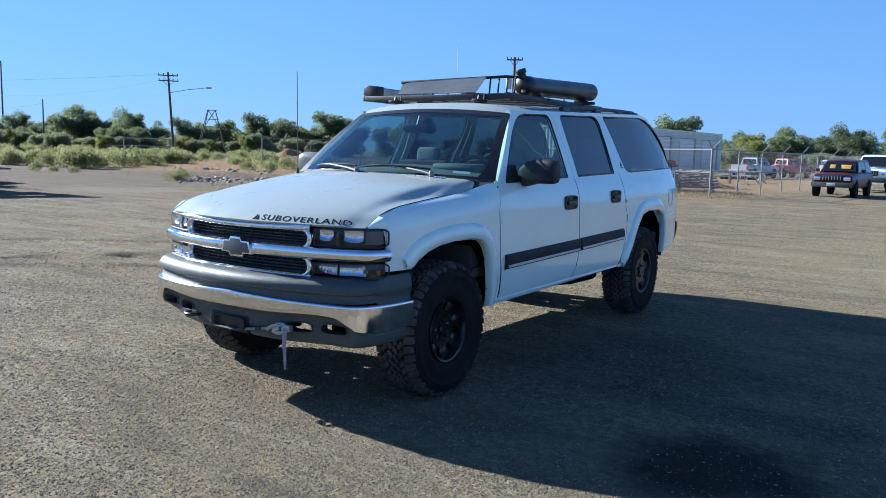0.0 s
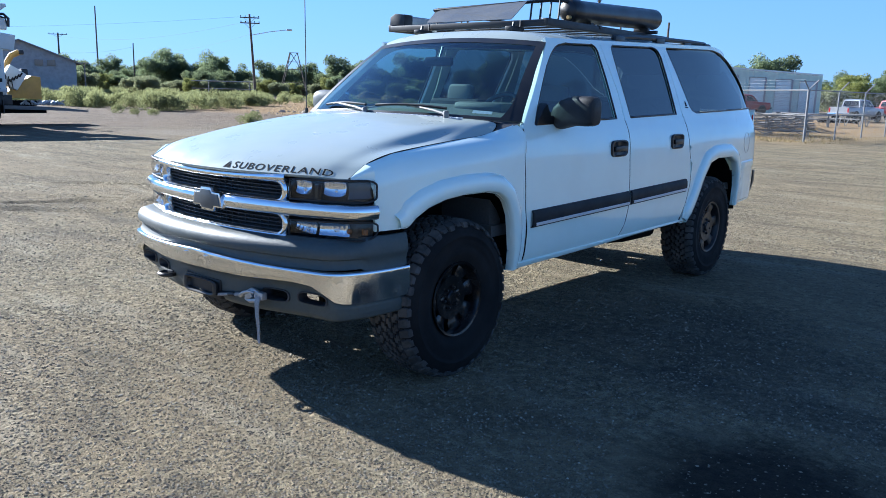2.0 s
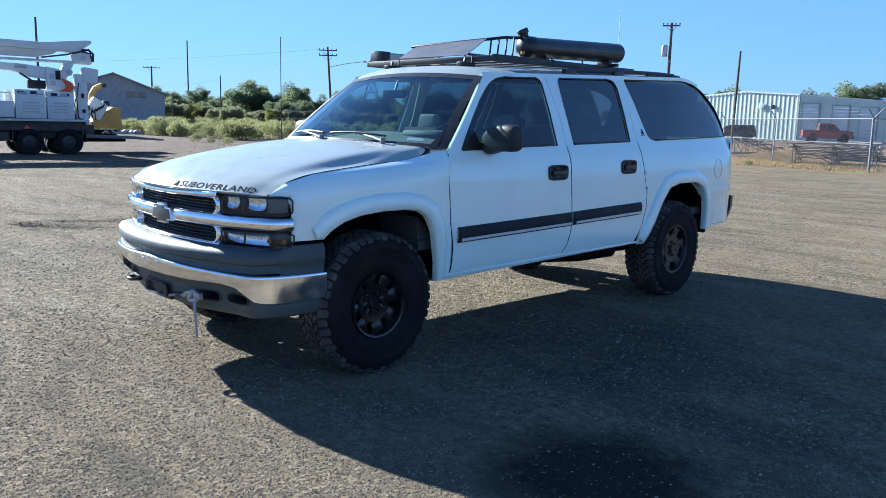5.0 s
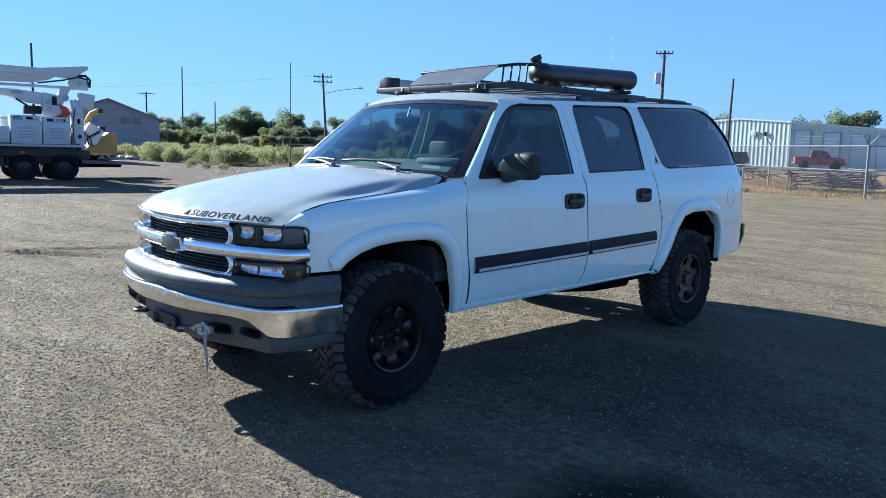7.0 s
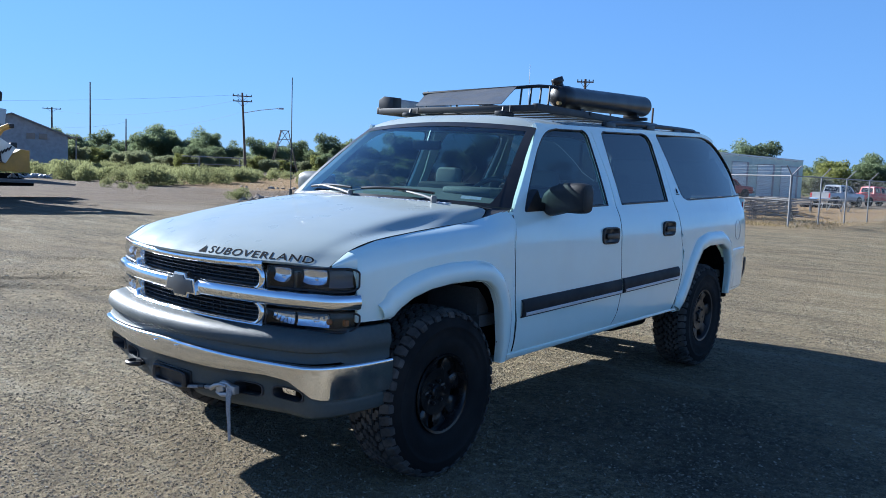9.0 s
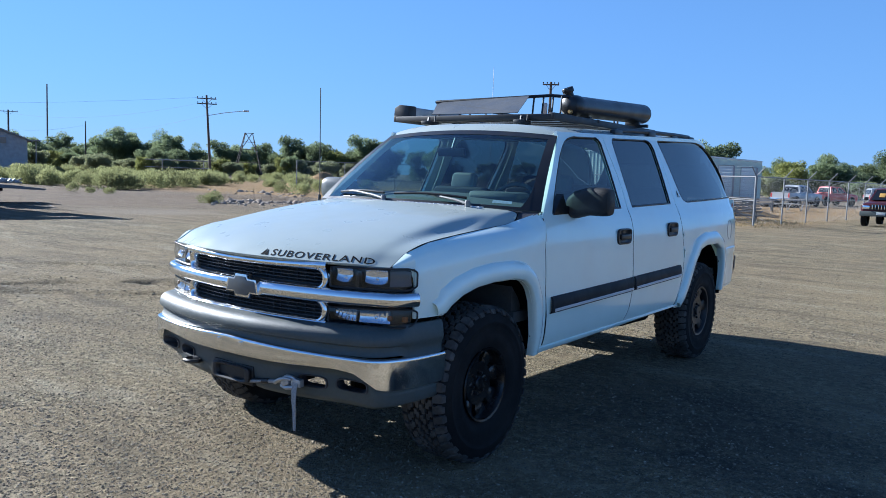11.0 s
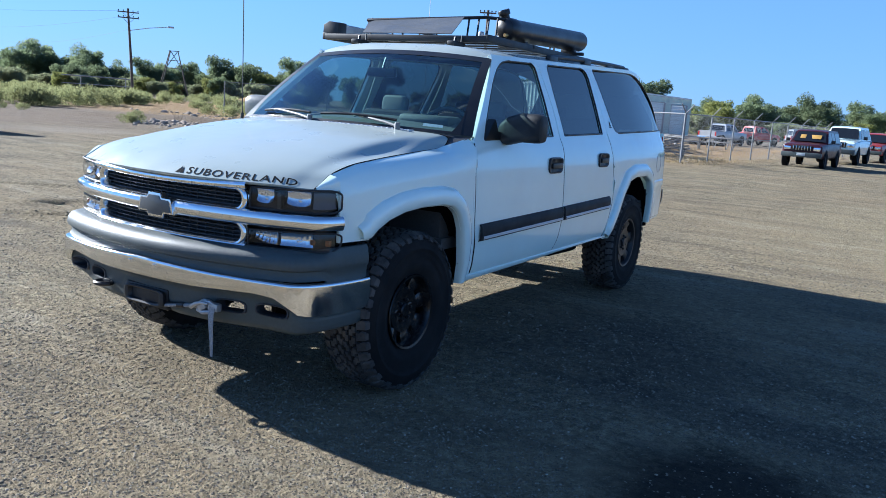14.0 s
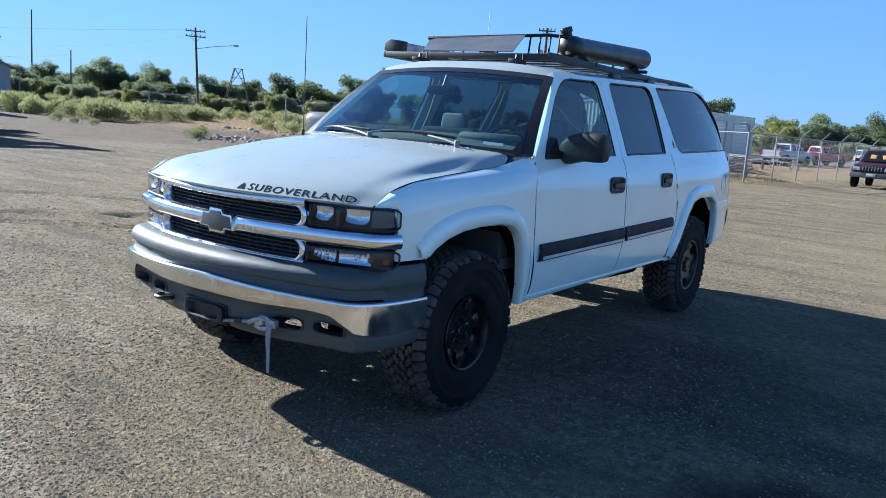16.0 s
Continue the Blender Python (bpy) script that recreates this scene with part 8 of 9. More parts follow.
def parked(kind, label, paint, at, turn, hl=True):
    """kind: 'pickup', 'topper' (pickup with a closed bed) or 'suv'. The nose points to -y before turning."""
    v = thing(kind if kind != "topper" else "pickup", label, "car" if kind == "suv" else "pickup truck", at, turn, "parked vehicles")
    W = 0.88
    bm = bmesh.new()
    # lower body: nose to tail
    secs = [(-2.45, 0.70, 0.74, 0.50, 0.92, 0.62, 0.96), (-2.36, 0.80, 0.84, 0.45, 1.0, 0.74, 1.03), (-1.9, W - 0.03, W, 0.42, 1.04, 0.78, 1.08), (-1.0, W - 0.02, W, 0.42, 1.07, 0.80, 1.13), (0.0, W - 0.02, W, 0.42, 1.09, 0.82, 1.13), (1.6, W - 0.02, W, 0.42, 1.09, 0.84, 1.12), (2.5, W - 0.02, W, 0.45, 1.09, 0.84, 1.12), (2.62, W - 0.06, W - 0.04, 0.5, 1.08, 0.80, 1.10)]
    loft(bm, secs)
    part("body", bm, paint, v, angle=35)
    y_end = {"pickup": 1.05, "topper": 2.55, "suv": 2.5}[kind]
    bm = bmesh.new()
    rows = []
    cab = [(-1.05, 0.80, 1.11), (-0.42, 0.66, 1.66), (-0.15, 0.64, 1.71), (y_end - 0.35, 0.64, 1.72), (y_end - 0.12, 0.63, 1.68), (y_end, 0.76, 1.12)]
    prof = []
    for y, w, z in cab:
        prof.append([(-w, y, z), (-w * 0.6, y - (0.03 if z > 1.3 else 0), z + 0.02), (0, y - (0.04 if z > 1.3 else 0.06), z + 0.03), (w * 0.6, y - (0.03 if z > 1.3 else 0), z + 0.02), (w, y, z)])
    grid(bm, prof)
    for sg in (-1, 1):
        pts = [(sg * (w if z > 1.2 else 0.82), y, z) for y, w, z in cab]
        bm.faces.new([bm.verts.new(p) for p in pts])
    bmesh.ops.remove_doubles(bm, verts=bm.verts[:], dist=0.02)
    bmesh.ops.recalc_face_normals(bm, faces=bm.faces[:])
    part("cab", bm, paint, v, angle=30)

    def pane(nm, pts, mat=GLASS_CAR):
        b2 = bmesh.new()
        b2.faces.new([b2.verts.new(p) for p in pts])
        thick(b2, 0.01)
        part(nm, b2, mat, v)
    pane("windshield", [(-0.72, -1.05, 1.18), (0.0, -1.12, 1.20), (0.72, -1.05, 1.18), (0.60, -0.55, 1.63), (0.0, -0.60, 1.65), (-0.60, -0.55, 1.63)])
    pane("rear_window", [(-0.62, y_end + 0.01, 1.2), (0.62, y_end + 0.01, 1.2), (0.55, y_end - 0.09, 1.6), (-0.55, y_end - 0.09, 1.6)])
    ends = [(-0.78, -0.30, 0.18), (0.26, 0.30, y_end - 0.18)] if kind == "pickup" else [(-0.78, -0.30, 0.16), (0.24, 0.24, 1.05), (1.16, 1.16, y_end - 0.2)]
    for sg in (-1, 1):
        for y0, y1, y2 in ends:
            pts = [(sg * 0.812, y0, 1.17), (sg * 0.812, y2, 1.17), (sg * 0.675, y2 - (0.12 if y2 > 0.9 else 0.02), 1.62), (sg * 0.675, y1 + (0.0 if y0 < 0 else 0.02), 1.62)]
            pane("side_window", pts)
        # mirrors, lamps
        b2 = bmesh.new()
        box(b2, (sg * 0.98, -0.72, 1.22), (0.18, 0.10, 0.15), 0.03)
        part("door_mirror", b2, BLACK, v)
        b2 = bmesh.new()
        box(b2, (sg * 0.62, -2.40, 0.86), (0.30, 0.12, 0.17), 0.04)
        part("headlamp", b2, REFLECTOR if hl else LAMP_DARK, v)
        b2 = bmesh.new()
        box(b2, (sg * 0.76, 2.60, 0.88), (0.14, 0.06, 0.34), 0.02)
        part("tail_lamp", b2, RED_LENS, v)
        for y in (-1.55, 1.62):
            b2 = bmesh.new()
            lathe(b2, [(0.0, 0.0), (0.43, 0.0), (0.43, -0.02)], 24, Matrix.Translation((sg * 0.884, y, 0.42)) @ Euler((0, radians(90 * sg), 0)).to_matrix().to_4x4())
            part("wheel_arch", b2, SHADOWY, v)
            car_wheel(v, sg * 0.80, y, 0.37, 0.24, sg)
    b2 = bmesh.new()
    box(b2, (0, -2.45, 0.88), (0.86, 0.08, 0.24), 0.03)
    gr = part("grille", b2, SHADOWY, v, "dark grille")
    for k in range(7):
        b2 = bmesh.new()
        box(b2, (-0.36 + 0.12 * k, -2.495, 0.88), (0.03, 0.02, 0.18), 0.005)
        part("grille_bar", b2, CHROME, gr)
    b2 = bmesh.new()
    box(b2, (0, -2.46, 0.58), (1.70, 0.22, 0.22), 0.05)
    part("front_bumper", b2, GREY_PLASTIC, v, "grey front bumper")
    b2 = bmesh.new()
    box(b2, (0, -2.575, 0.60), (0.36, 0.012, 0.12), 0.004)
    part("number_plate", b2, WHITE_STEEL, v, "blank pale number plate")
    b2 = bmesh.new()
    box(b2, (0, 2.68, 0.56), (1.66, 0.16, 0.2), 0.04)
    part("rear_bumper", b2, CHROME, v, "chrome rear bumper")
    if kind == "pickup":
        b2 = bmesh.new()
        box(b2, (0, 1.85, 1.11), (1.5, 1.35, 0.06))
        part("bed_opening", b2, SHADOWY, v, "dark open bed")
    return v


GLASS_CAR = material("dark_car_glass", (0.012, 0.014, 0.017), 0.06, spec=0.6, grain=0.1, gloss_var=0.02)
MAROON = material("maroon_paint", (0.048, 0.011, 0.016), 0.3, coat=0.1, spec=0.2, grain=0.1, grain_scale=4, dirt=(0.12, 0.07, 0.06), dirt_amount=0.15)
BRIGHT_RED = material("bright_red_paint", (0.58, 0.045, 0.03), 0.4, coat=0.3, grain=0.1, grain_scale=4, dirt=(0.4, 0.12, 0.1), dirt_amount=0.2)
RED_PAINT = material("faded_red_paint", (0.30, 0.03, 0.024), 0.4, coat=0.3, grain=0.1, grain_scale=4, dirt=(0.3, 0.12, 0.1), dirt_amount=0.3)
BLACK_PAINT = material("black_car_paint", (0.012, 0.012, 0.014), 0.25, coat=0.6, grain=0.1, dirt=(0.08, 0.07, 0.06), dirt_amount=0.3)
SILVER = material("silver_paint", (0.33, 0.34, 0.35), 0.35, 0.4, coat=0.5, grain=0.05, dirt=(0.3, 0.27, 0.24), dirt_amount=0.2)

mv = parked("topper", "maroon compact pickup with a closed bed, facing the yard", MAROON, (-1.57, 35.3, 0), -3.5)
mv.matrix_basis = mv.matrix_basis @ Matrix.Diagonal((0.93, 0.90, 0.93, 1))
# yellow slabs laid on the glass stand for the warm reflection in it
bm = bmesh.new()
box(bm, (-0.30, -0.872, 1.40), (0.24, 0.012, 0.26), 0.004, pose(0, 0, 0, -48, 0, 0))
box(bm, (0.26, -0.872, 1.40), (0.44, 0.012, 0.26), 0.004, pose(0, 0, 0, -48, 0, 0))
part("dash_papers", bm, YELLOW, mv, "yellow panels on the windshield, as its warm reflection")
wp = parked("suv", "white full-size pickup parked behind a maroon one", PAINT, (-1.10, 44.5, 0), -4)
wp.matrix_basis = wp.matrix_basis @ Matrix.Diagonal((1.06, 1.06, 1.12, 1))
parked("pickup", "faded red pickup parked at the end of the row", RED_PAINT, (-0.1, 52.2, 0), -8)
parked("pickup", "silver-white pickup parked beyond the chain-link fence", SILVER, (-12.4, 67.2, 0), 163)
parked("pickup", "bright red pickup parked beyond the fence", BRIGHT_RED, (-11.4, 76.0, 0), 150)
parked("suv", "silver car parked beyond the fence", SILVER, (-7.6, 86.0, 0), 120)
rp = parked("pickup", "faded red pickup parked before a metal building", RED_PAINT, (-27.2, 84.5, 0), 118)
rp.matrix_basis = rp.matrix_basis @ Matrix.Diagonal((1.05, 0.95, 1.2, 1))
parked("suv", "black car parked before a metal building", BLACK_PAINT, (-37.6, 84.5, 0), -70)
tr = thing("tyre_stack", "dark heap of tyres and scrap by the fence", "scrap heap", (-12.3, 60.0, 0))
for k in range(5):
    bm = bmesh.new()
    lathe(bm, [(0.25, 0.0), (0.45, 0.0), (0.5, 0.08), (0.5, 0.2), (0.45, 0.28), (0.25, 0.28)], 18, Matrix.Translation((0.9 * (k % 3) - 0.6, 0.3 * k, 0.0)) @ pose(0, 0, 0.3 if k == 2 else 0, 70 if k == 2 else 0, 0, 0))
    part("old_tyre", bm, RUBBER, tr)

# ------------------------------------------------ bucket truck: local y runs along it, its tail at +y
bt = thing("bucket_truck", "white bucket truck with a folded boom, parked on dirt", "truck", (-25.5, 7.23, 0), -8)
bm = bmesh.new()
for x in (-0.42, 0.42):
    box(bm, (x, -2.4, 0.86), (0.12, 7.0, 0.24), 0.02)
box(bm, (0, -2.3, 0.98), (1.95, 6.4, 0.34), 0.02)
box(bm, (0, -2.3, 0.72), (1.5, 6.2, 0.34), 0.02)
part("chassis", bm, DUSTY_BLACK, bt, "dark chassis")
for sg in (-1, 1):
    for y in (-0.90, 0.34, -4.9):
        car_wheel(bt, sg * 0.88, y, 0.44, 0.42 if y > -2 else 0.26, sg, BLACK_STEEL)
    for y in (-1.42, 0.86):
        bm = bmesh.new()
        box(bm, (sg * 0.9, y, 0.66), (0.46, 0.025, 0.44))
        part("mud_flap", bm, BLACK, bt)
    for k, (y0, y1, z0, z1) in enumerate(((-2.9, -1.32, 1.25, 1.78), (-1.30, -0.36, 1.22, 2.0), (-0.34, 0.52, 1.22, 1.96))):
        bm = bmesh.new()
        box(bm, (sg * 0.95, (y0 + y1) / 2, (z0 + z1) / 2), (0.46, y1 - y0 - 0.02, z1 - z0), 0.02)
        locker = part("service_locker", bm, WHITE_STEEL, bt, "white steel service locker")
        bm = bmesh.new()
        box(bm, (sg * 1.182, (y0 + y1) / 2, (z0 + z1) / 2), (0.018, (y1 - y0) * 0.80, (z1 - z0) * 0.78), 0.008)
        part("locker_door", bm, WHITE_STEEL, locker)
        if k:
            for j in range(4):
                bm = bmesh.new()
                box(bm, (sg * 1.195, (y0 + y1) / 2, 1.44 + 0.10 * j), (0.012, (y1 - y0) * 0.56, 0.055), 0.004)
                part("vent_slot", bm, ROOF_METAL, locker)
    for y, z in ((-1.05, 2.02), (-0.55, 1.98), (0.2, 2.0)):
        bm = bmesh.new()
        box(bm, (sg * 0.98, y, z), (0.3, 0.24, 0.14), 0.02)
        part("locker_top_box", bm, SHED_WALL, bt)
    bm = bmesh.new()
    box(bm, (sg * 1.06, -1.6, 1.17), (0.2, 5.2, 0.08), 0.01)
    part("side_skirt", bm, ROOF_METAL, bt, "grey skirt rail")
bm = bmesh.new()
box(bm, (0, -1.1, 1.4), (1.45, 3.4, 0.5), 0.03)
part("deck", bm, WHITE_STEEL, bt)
bm = bmesh.new()
box(bm, (0.985, -0.95, 0.90), (0.02, 0.15, 0.15), 0.0, pose(0, 0, 0, 45, 0, 0))
part("warning_placard", bm, ORANGE, bt, "small diamond placard")
bm = bmesh.new()
prism(bm, [(-6.4, 0.65), (-3.2, 0.65), (-3.2, 2.35), (-4.6, 2.35), (-5.1, 1.7), (-6.3, 1.55)], -1.0, 1.0, "x", 0.08)
cabp = part("cab", bm, WHITE_STEEL, bt, "white cab")
for sg in (-1, 1):
    bm = bmesh.new()
    prism(bm, [(-4.85, 1.7), (-3.6, 1.7), (-3.6, 2.2), (-4.5, 2.2)], sg * 1.0, sg * 1.02, "x")
    part("cab_window", bm, GLASS_CAR, cabp)
bm = bmesh.new()
lathe(bm, [(0.0, 0.0), (0.42, 0.0), (0.42, 0.2), (0.32, 0.24), (0.32, 0.45), (0.0, 0.45)], 20, Matrix.Translation((0.1, 0.1, 1.75)))
bmesh.ops.recalc_face_normals(bm, faces=bm.faces[:])
part("turntable", bm, WHITE_STEEL, bt, "white turntable")
bm = bmesh.new()
prism(bm, [(-0.18, 2.2), (0.36, 2.2), (0.46, 2.6), (0.72, 3.12), (0.46, 3.16), (0.30, 2.9), (-0.18, 2.98)], 0.10, 0.48, "x", 0.03)
part("turret", bm, WHITE_STEEL, bt, "white boom turret")
bm = bmesh.new()
prism(bm, [(0.10, 2.55), (0.26, 2.55), (0.26, 2.85), (0.10, 2.85)], 0.485, 0.495, "x")
part("turret_opening", bm, SHADOWY, bt)
bm = bmesh.new()
lathe(bm, [(0.0, 0.0), (0.12, 0.0), (0.12, 0.02), (0.0, 0.02)], 20, Matrix.Translation((0.485, 0.52, 2.82)) @ Euler((0, radians(90), 0)).to_matrix().to_4x4())
part("pivot_pin", bm, ROOF_METAL, bt)
bm = bmesh.new()
prism(bm, [(-7.0, 2.86), (-1.25, 2.80), (-0.7, 2.62), (-0.18, 2.56), (-0.18, 2.96), (-1.0, 3.04), (-7.0, 3.10)], 0.05, 0.42, "x", 0.03)
part("lower_boom", bm, WHITE_STEEL, bt, "white lower boom")
bm = bmesh.new()
box(bm, (0.425, -0.95, 2.93), (0.01, 0.36, 0.10))
part("faded_marking", bm, SHED_WALL, bt, "dark illegible marking")
bm = bmesh.new()
prism(bm, [(-7.0, 3.14), (0.3, 3.14), (1.32, 3.12), (1.32, 3.24), (0.3, 3.23), (-7.0, 3.24)], 0.0, 0.3, "x", 0.02)
part("leveling_link", bm, WHITE_STEEL, bt, "white leveling link")
bm = bmesh.new()
prism(bm, [(0.72, 3.14), (1.33, 3.14), (1.33, 3.36), (1.20, 3.56), (1.05, 3.58), (0.66, 3.42)], 0.0, 0.34, "x", 0.02)
part("knuckle", bm, WHITE_STEEL, bt, "white boom knuckle")
bm = bmesh.new()
lathe(bm, [(0.0, 0.0), (0.12, 0.0), (0.12, 0.02), (0.0, 0.02)], 20, Matrix.Translation((0.345, 1.03, 3.34)) @ Euler((0, radians(90), 0)).to_matrix().to_4x4())
part("knuckle_pin", bm, ROOF_METAL, bt)
bm = bmesh.new()
prism(bm, [(-7.0, 3.56), (-1.0, 3.57), (0.4, 3.52), (0.72, 3.48), (0.95, 3.56), (1.36, 3.86), (1.34, 3.96), (1.12, 3.95), (-0.2, 3.80), (-1.4, 3.82), (-7.0, 3.86)], 0.02, 0.34, "x", 0.03)
part("upper_boom", bm, WHITE_STEEL, bt, "white upper boom")
bm = bmesh.new()
prism(bm, [(-7.0, 3.26), (-0.45, 3.28), (0.1, 3.42), (0.3, 3.55), (-7.0, 3.56)], 0.08, 0.28, "x", 0.02)
part("insulated_boom", bm, material("cream_fibreglass", (0.62, 0.60, 0.52), 0.5, grain=0.05, dirt=(0.4, 0.36, 0.3), dirt_amount=0.3), bt, "cream fibreglass boom section")
bm = bmesh.new()
tube(bm, [(0.36, -0.3, 3.28), (0.38, 0.5, 3.42), (0.36, 1.0, 3.56), (0.36, 1.28, 3.5), (0.36, 1.34, 3.3)], 0.03, 6)
tube(bm, [(0.45, -1.0, 2.72), (0.48, -0.55, 2.42), (0.45, -0.2, 2.36)], 0.04, 6)
part("hydraulic_hose", bm, BLACK, bt, "black hydraulic hose")
for k in range(6):
    bm = bmesh.new()
    tube(bm, [(0.50, 0.30 + 0.05 * k, 2.60 - 0.02 * k), (0.54, 0.46 + 0.04 * k, 2.3), (0.50, 0.2 + 0.06 * k, 2.12)], 0.028, 5)
    part("orange_hose", bm, ORANGE, bt, "orange hose")
bm = bmesh.new()
box(bm, (0.4, -0.5, 2.36), (0.35, 0.55, 0.28), 0.05)
part("valve_block", bm, SHADOWY, bt, "dark valve block")
bm = bmesh.new()
prism(bm, [(0.62, 0.95), (1.02, 0.94), (1.0, 2.75), (0.66, 2.75)], 0.5, 0.95, "x", 0.03)
part("tail_mast", bm, WHITE_STEEL, bt, "white tail mast")
bm = bmesh.new()
box(bm, (0.75, 1.12, 2.72), (0.5, 0.48, 0.5), 0.03, pose(0, 0, 0, -8, 0, 0))
part("control_box", bm, WHITE_STEEL, bt, "white control box")
bm = bmesh.new()
box(bm, (0, 0.95, 0.88), (2.0, 0.42, 0.32), 0.03)
part("tail_step", bm, DUSTY_BLACK, bt, "dark tail step")

for sg in (-1, 1):
    # raised rear bodies over the lockers, with small dark openings
    for y0, y1, z1, slots in ((-1.28, -0.40, 2.16, (-1.10, -0.72)), (-0.30, 0.50, 2.12, (-0.10, 0.28))):
        bm = bmesh.new()
        box(bm, (sg * 0.90, (y0 + y1) / 2, (1.98 + z1) / 2), (0.40, y1 - y0, z1 - 1.96), 0.02)
        hutch = part("upper_locker", bm, WHITE_STEEL, bt, "white upper locker")
        for y in slots:
            bm = bmesh.new()
            box(bm, (sg * 1.103, y, z1 - 0.09), (0.010, 0.20, 0.09), 0.003)
            part("dark_opening", bm, SHADOWY, hutch)
    for y in (-1.16, -0.50, -0.22, 0.40):
        bm = bmesh.new()
        box(bm, (sg * 1.20, y, 1.62), (0.02, 0.03, 0.10), 0.004)
        part("locker_latch", bm, ROOF_METAL, bt)
    bm = bmesh.new()
    tube(bm, [(sg * 1.0, -2.8, 2.05), (sg * 1.0, -1.4, 2.05)], 0.025, 6)
    for y in (-2.8, -2.1, -1.4):
        tube(bm, [(sg * 1.0, y, 1.76), (sg * 1.0, y, 2.05)], 0.02, 6)
    part("grab_rail", bm, WHITE_STEEL, bt, "white grab rail")
for x, y, z, sx, sz in ((0.965, 0.84, 2.02, 0.09, 0.16), (0.965, 0.86, 1.50, 0.10, 0.12), (0.965, 0.80, 1.16, 0.07, 0.18)):
    bm = bmesh.new()
    box(bm, (x, y, z), (0.03, sx, sz), 0.006)
    part("mast_fitting", bm, SHADOWY, bt, "dark mast fitting")
for y, z in ((-0.02, 2.66), (0.02, 2.42)):
    bm = bmesh.new()
    box(bm, (0.488, y, z), (0.016, 0.16, 0.17), 0.005)
    part("turret_panel", bm, ROOF_METAL, bt, "grey turret panel")
bm = bmesh.new()
tube(bm, [(1.0, 0.72, 2.45), (1.06, 0.62, 1.9), (1.02, 0.66, 1.3), (1.05, 0.9, 0.98)], 0.022, 6)
tube(bm, [(0.98, 0.6, 1.9), (1.05, 0.5, 1.5), (1.0, 0.62, 1.15)], 0.018, 6)
part("mast_hose", bm, BLACK, bt, "black mast hose")
bm = bmesh.new()
tube(bm, [(0.36, 1.0, 3.60), (0.36, 1.24, 3.62), (0.37, 1.38, 3.48), (0.36, 1.36, 3.22)], 0.045, 8)
part("knuckle_hose", bm, BLACK, bt, "bundled black hose round the knuckle")
for y, z, r in ((1.03, 3.34, 0.13), (0.52, 2.82, 0.13)):
    bm = bmesh.new()
    lathe(bm, [(r * 0.75, 0.0), (r, 0.0), (r, 0.02), (r * 0.75, 0.02), (r * 0.75, 0.0)], 20, Matrix.Translation((0.365 if z > 3 else 0.505, y, z)) @ Euler((0, radians(90), 0)).to_matrix().to_4x4())
    part("pin_ring", bm, WHITE_STEEL, bt)
bm = bmesh.new()
box(bm, (0.0, -1.75, 0.62), (2.1, 0.5, 0.30), 0.03)
part("side_tank", bm, DUSTY_BLACK, bt, "dark side tank")
bm = bmesh.new()
box(bm, (1.06, -2.6, 0.72), (0.04, 0.30, 0.10), 0.01)
part("marker_plate", bm, RED_LENS, bt, "red marker lamp")

# ------------------------------------------------ flatbed trailer with a wood chipper on it
fb = thing("flatbed_trailer", "low flatbed trailer carrying chains and timber, parked on dirt", "trailer", (-26.6, 9.3, 0), -6)
bm = bmesh.new()
prism(bm, [(-1.6, 0.56), (0.9, 0.50), (2.05, 0.44), (2.1, 0.50), (0.9, 0.62), (-1.6, 0.70)], -1.0, 1.0, "x", 0.01)
part("deck", bm, DULL_PLANK, fb, "dull grey deck")
bm = bmesh.new()
box(bm, (0, -0.4, 0.46), (1.7, 2.2, 0.12), 0.02)
part("deck_frame", bm, UNDER, fb)
for sg in (-1, 1):
    for y in (-1.75, -1.15):
        car_wheel(fb, sg * 0.8, y, 0.30, 0.2, sg)
bm = bmesh.new()
rr = random.Random(2)
for k in range(40):
    x, y = rr.uniform(0.3, 0.95), rr.uniform(-0.1, 1.15)
    tube(bm, [(x, y, 0.70), (x + rr.uniform(-0.15, 0.15), y + rr.uniform(-0.2, 0.2), 0.82), (x + rr.uniform(-0.25, 0.25), y + rr.uniform(-0.3, 0.3), 0.70)], 0.035, 5)
tagged(part("chain_heap", bm, STEEL, None, "heap of grey chain on a flatbed"), category="chain").matrix_basis = fb.matrix_basis
ch = thing("wood_chipper", "white and yellow wood chipper with a raised chute", "wood chipper", (-26.2, 8.75, 0.0), -6)
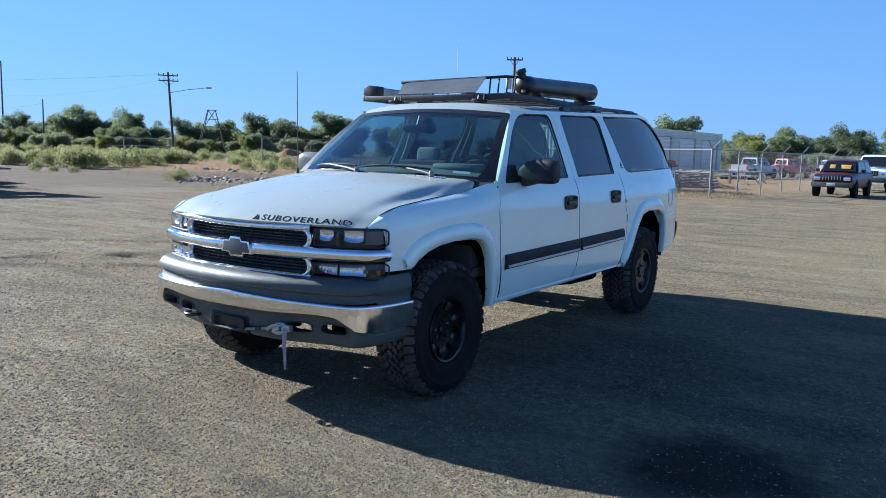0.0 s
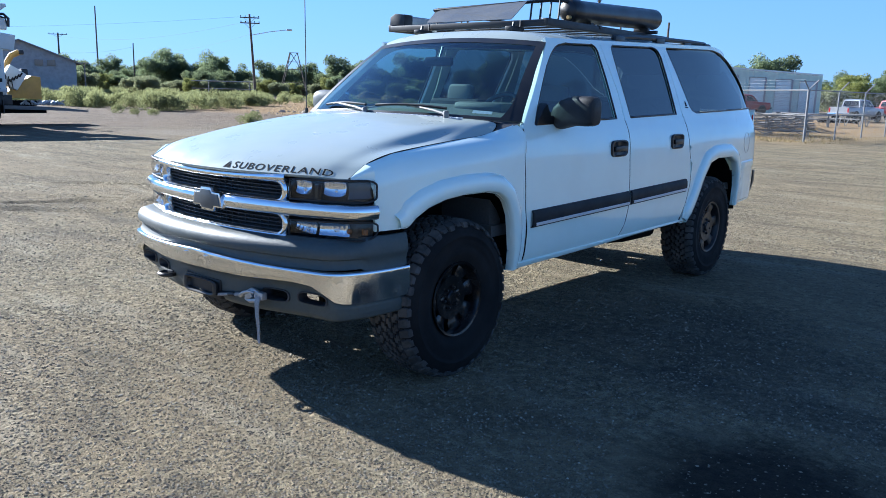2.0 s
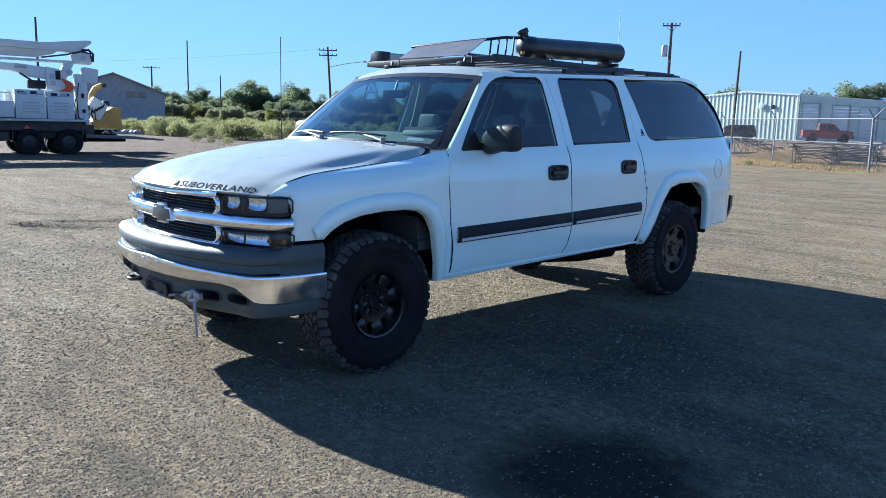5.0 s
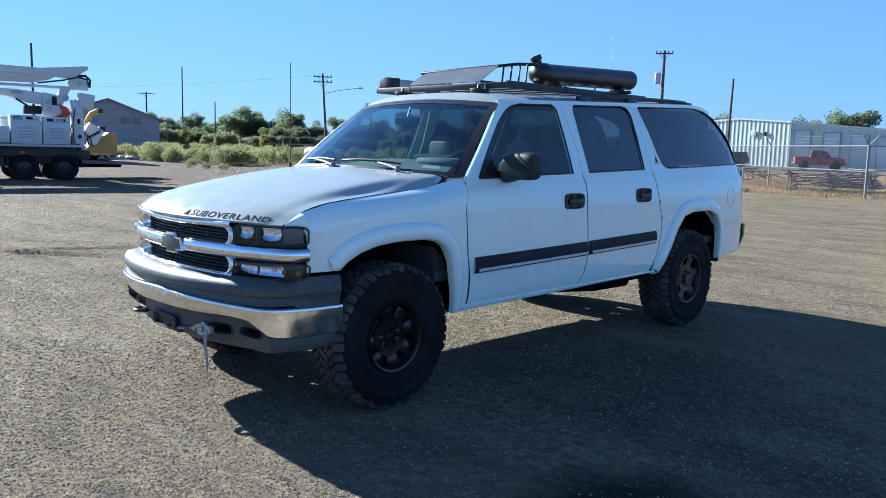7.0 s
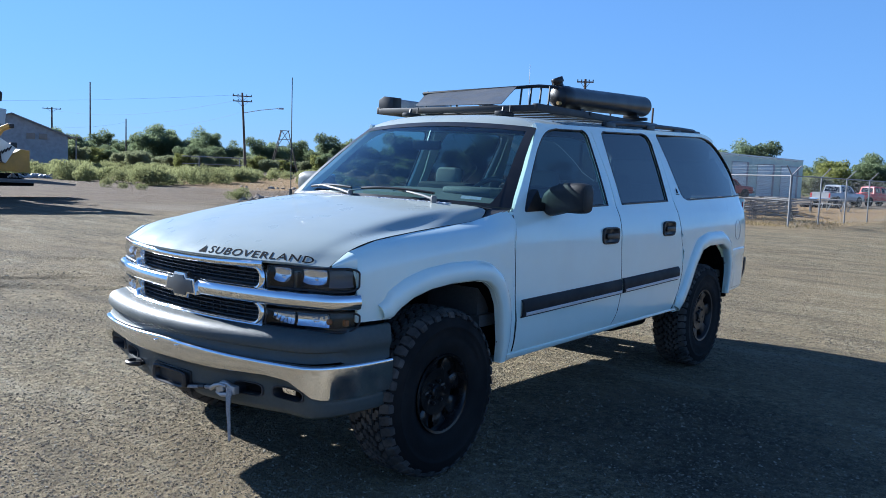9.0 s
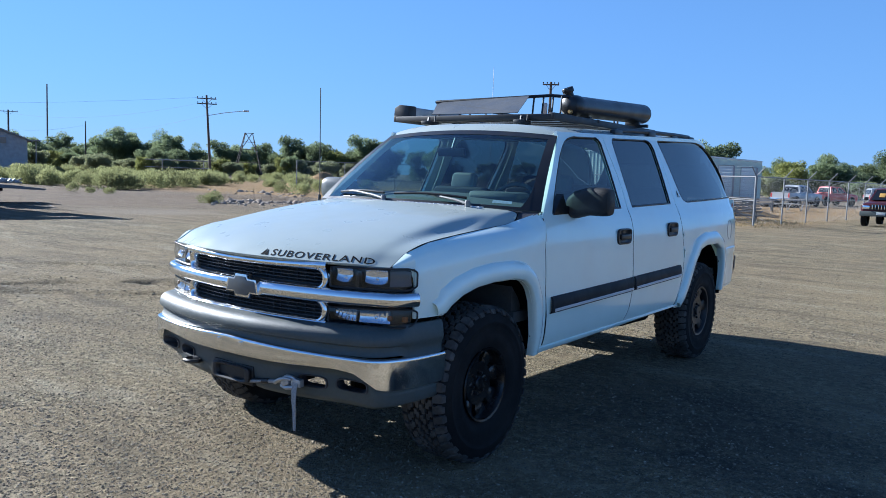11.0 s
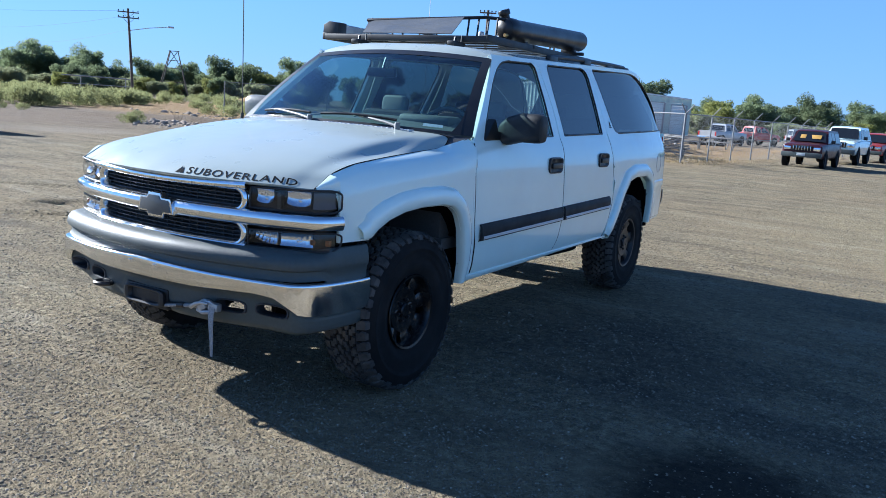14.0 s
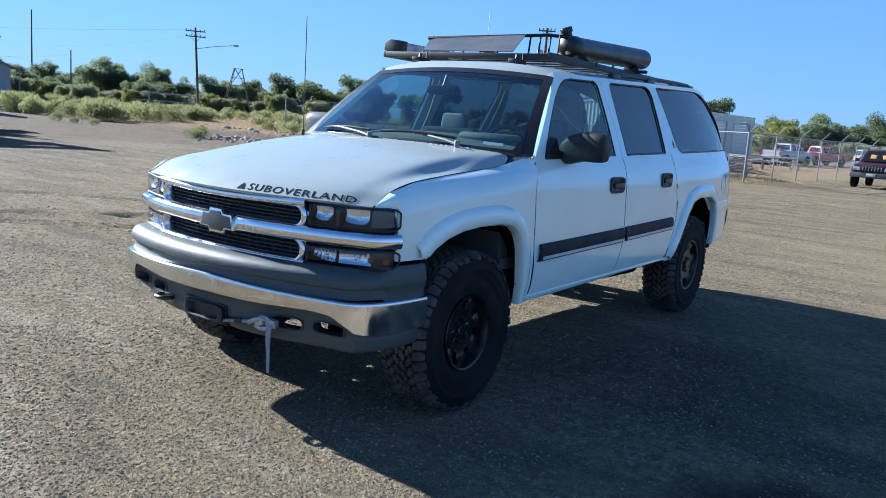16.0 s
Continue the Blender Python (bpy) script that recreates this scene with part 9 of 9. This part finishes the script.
bm = bmesh.new()
prism(bm, [(0.0, 0.92), (1.08, 0.88), (1.08, 1.64), (0.78, 1.68), (0.40, 1.42), (0.0, 1.12)], -0.4, 0.4, "x", 0.03)
part("feed_hopper", bm, YELLOW, ch, "faded yellow hopper")
bm = bmesh.new()
box(bm, (0.3, 0.16, 1.60), (0.6, 0.62, 0.66), 0.06, pose(0, 0, 0, -32, 0, 0))
part("engine_cover", bm, WHITE_STEEL, ch, "white engine cover")
bm = bmesh.new()
tube(bm, [(0.2, 0.05, 1.85), (0.2, 0.10, 2.12), (0.2, 0.24, 2.34), (0.2, 0.48, 2.46)], 0.10, 10)
part("chute", bm, YELLOW, ch, "yellow discharge chute")
bm = bmesh.new()
box(bm, (0.2, 0.54, 2.46), (0.26, 0.16, 0.16), 0.04)
part("chute_hood", bm, BLACK, ch, "black chute hood")
bm = bmesh.new()
box(bm, (0.45, 0.52, 1.80), (0.26, 0.22, 0.22), 0.05)
part("motor_cap", bm, BLACK, ch, "black motor cap")
bm = bmesh.new()
box(bm, (0, 0.25, 0.74), (0.8, 1.3, 0.18), 0.02)
part("base", bm, UNDER, ch)
for k in range(5):
    bm = bmesh.new()
    box(bm, (0.615, -0.02 + 0.10 * k, 1.47 + 0.055 * k), (0.012, 0.05, 0.18), 0.003, pose(0, 0, 0, -32, 0, 0))
    part("cover_slot", bm, SHADOWY, ch)
bm = bmesh.new()
for k in range(4):
    tube(bm, [(0.62, -0.25 + 0.12 * k, 1.75 - 0.06 * k), (0.66, -0.30 + 0.12 * k, 1.5), (0.62, -0.2 + 0.1 * k, 1.2)], 0.02, 5)
part("engine_hose", bm, BLACK, ch, "black engine hoses")
bm = bmesh.new()
lathe(bm, [(0.0, 0.0), (0.13, 0.0), (0.13, 0.06), (0.10, 0.08), (0.0, 0.08)], 16, Matrix.Translation((0.60, -0.22, 1.62)) @ Euler((0, radians(90), 0)).to_matrix().to_4x4())
part("pulley", bm, BLACK_STEEL, ch, "black drive pulley")
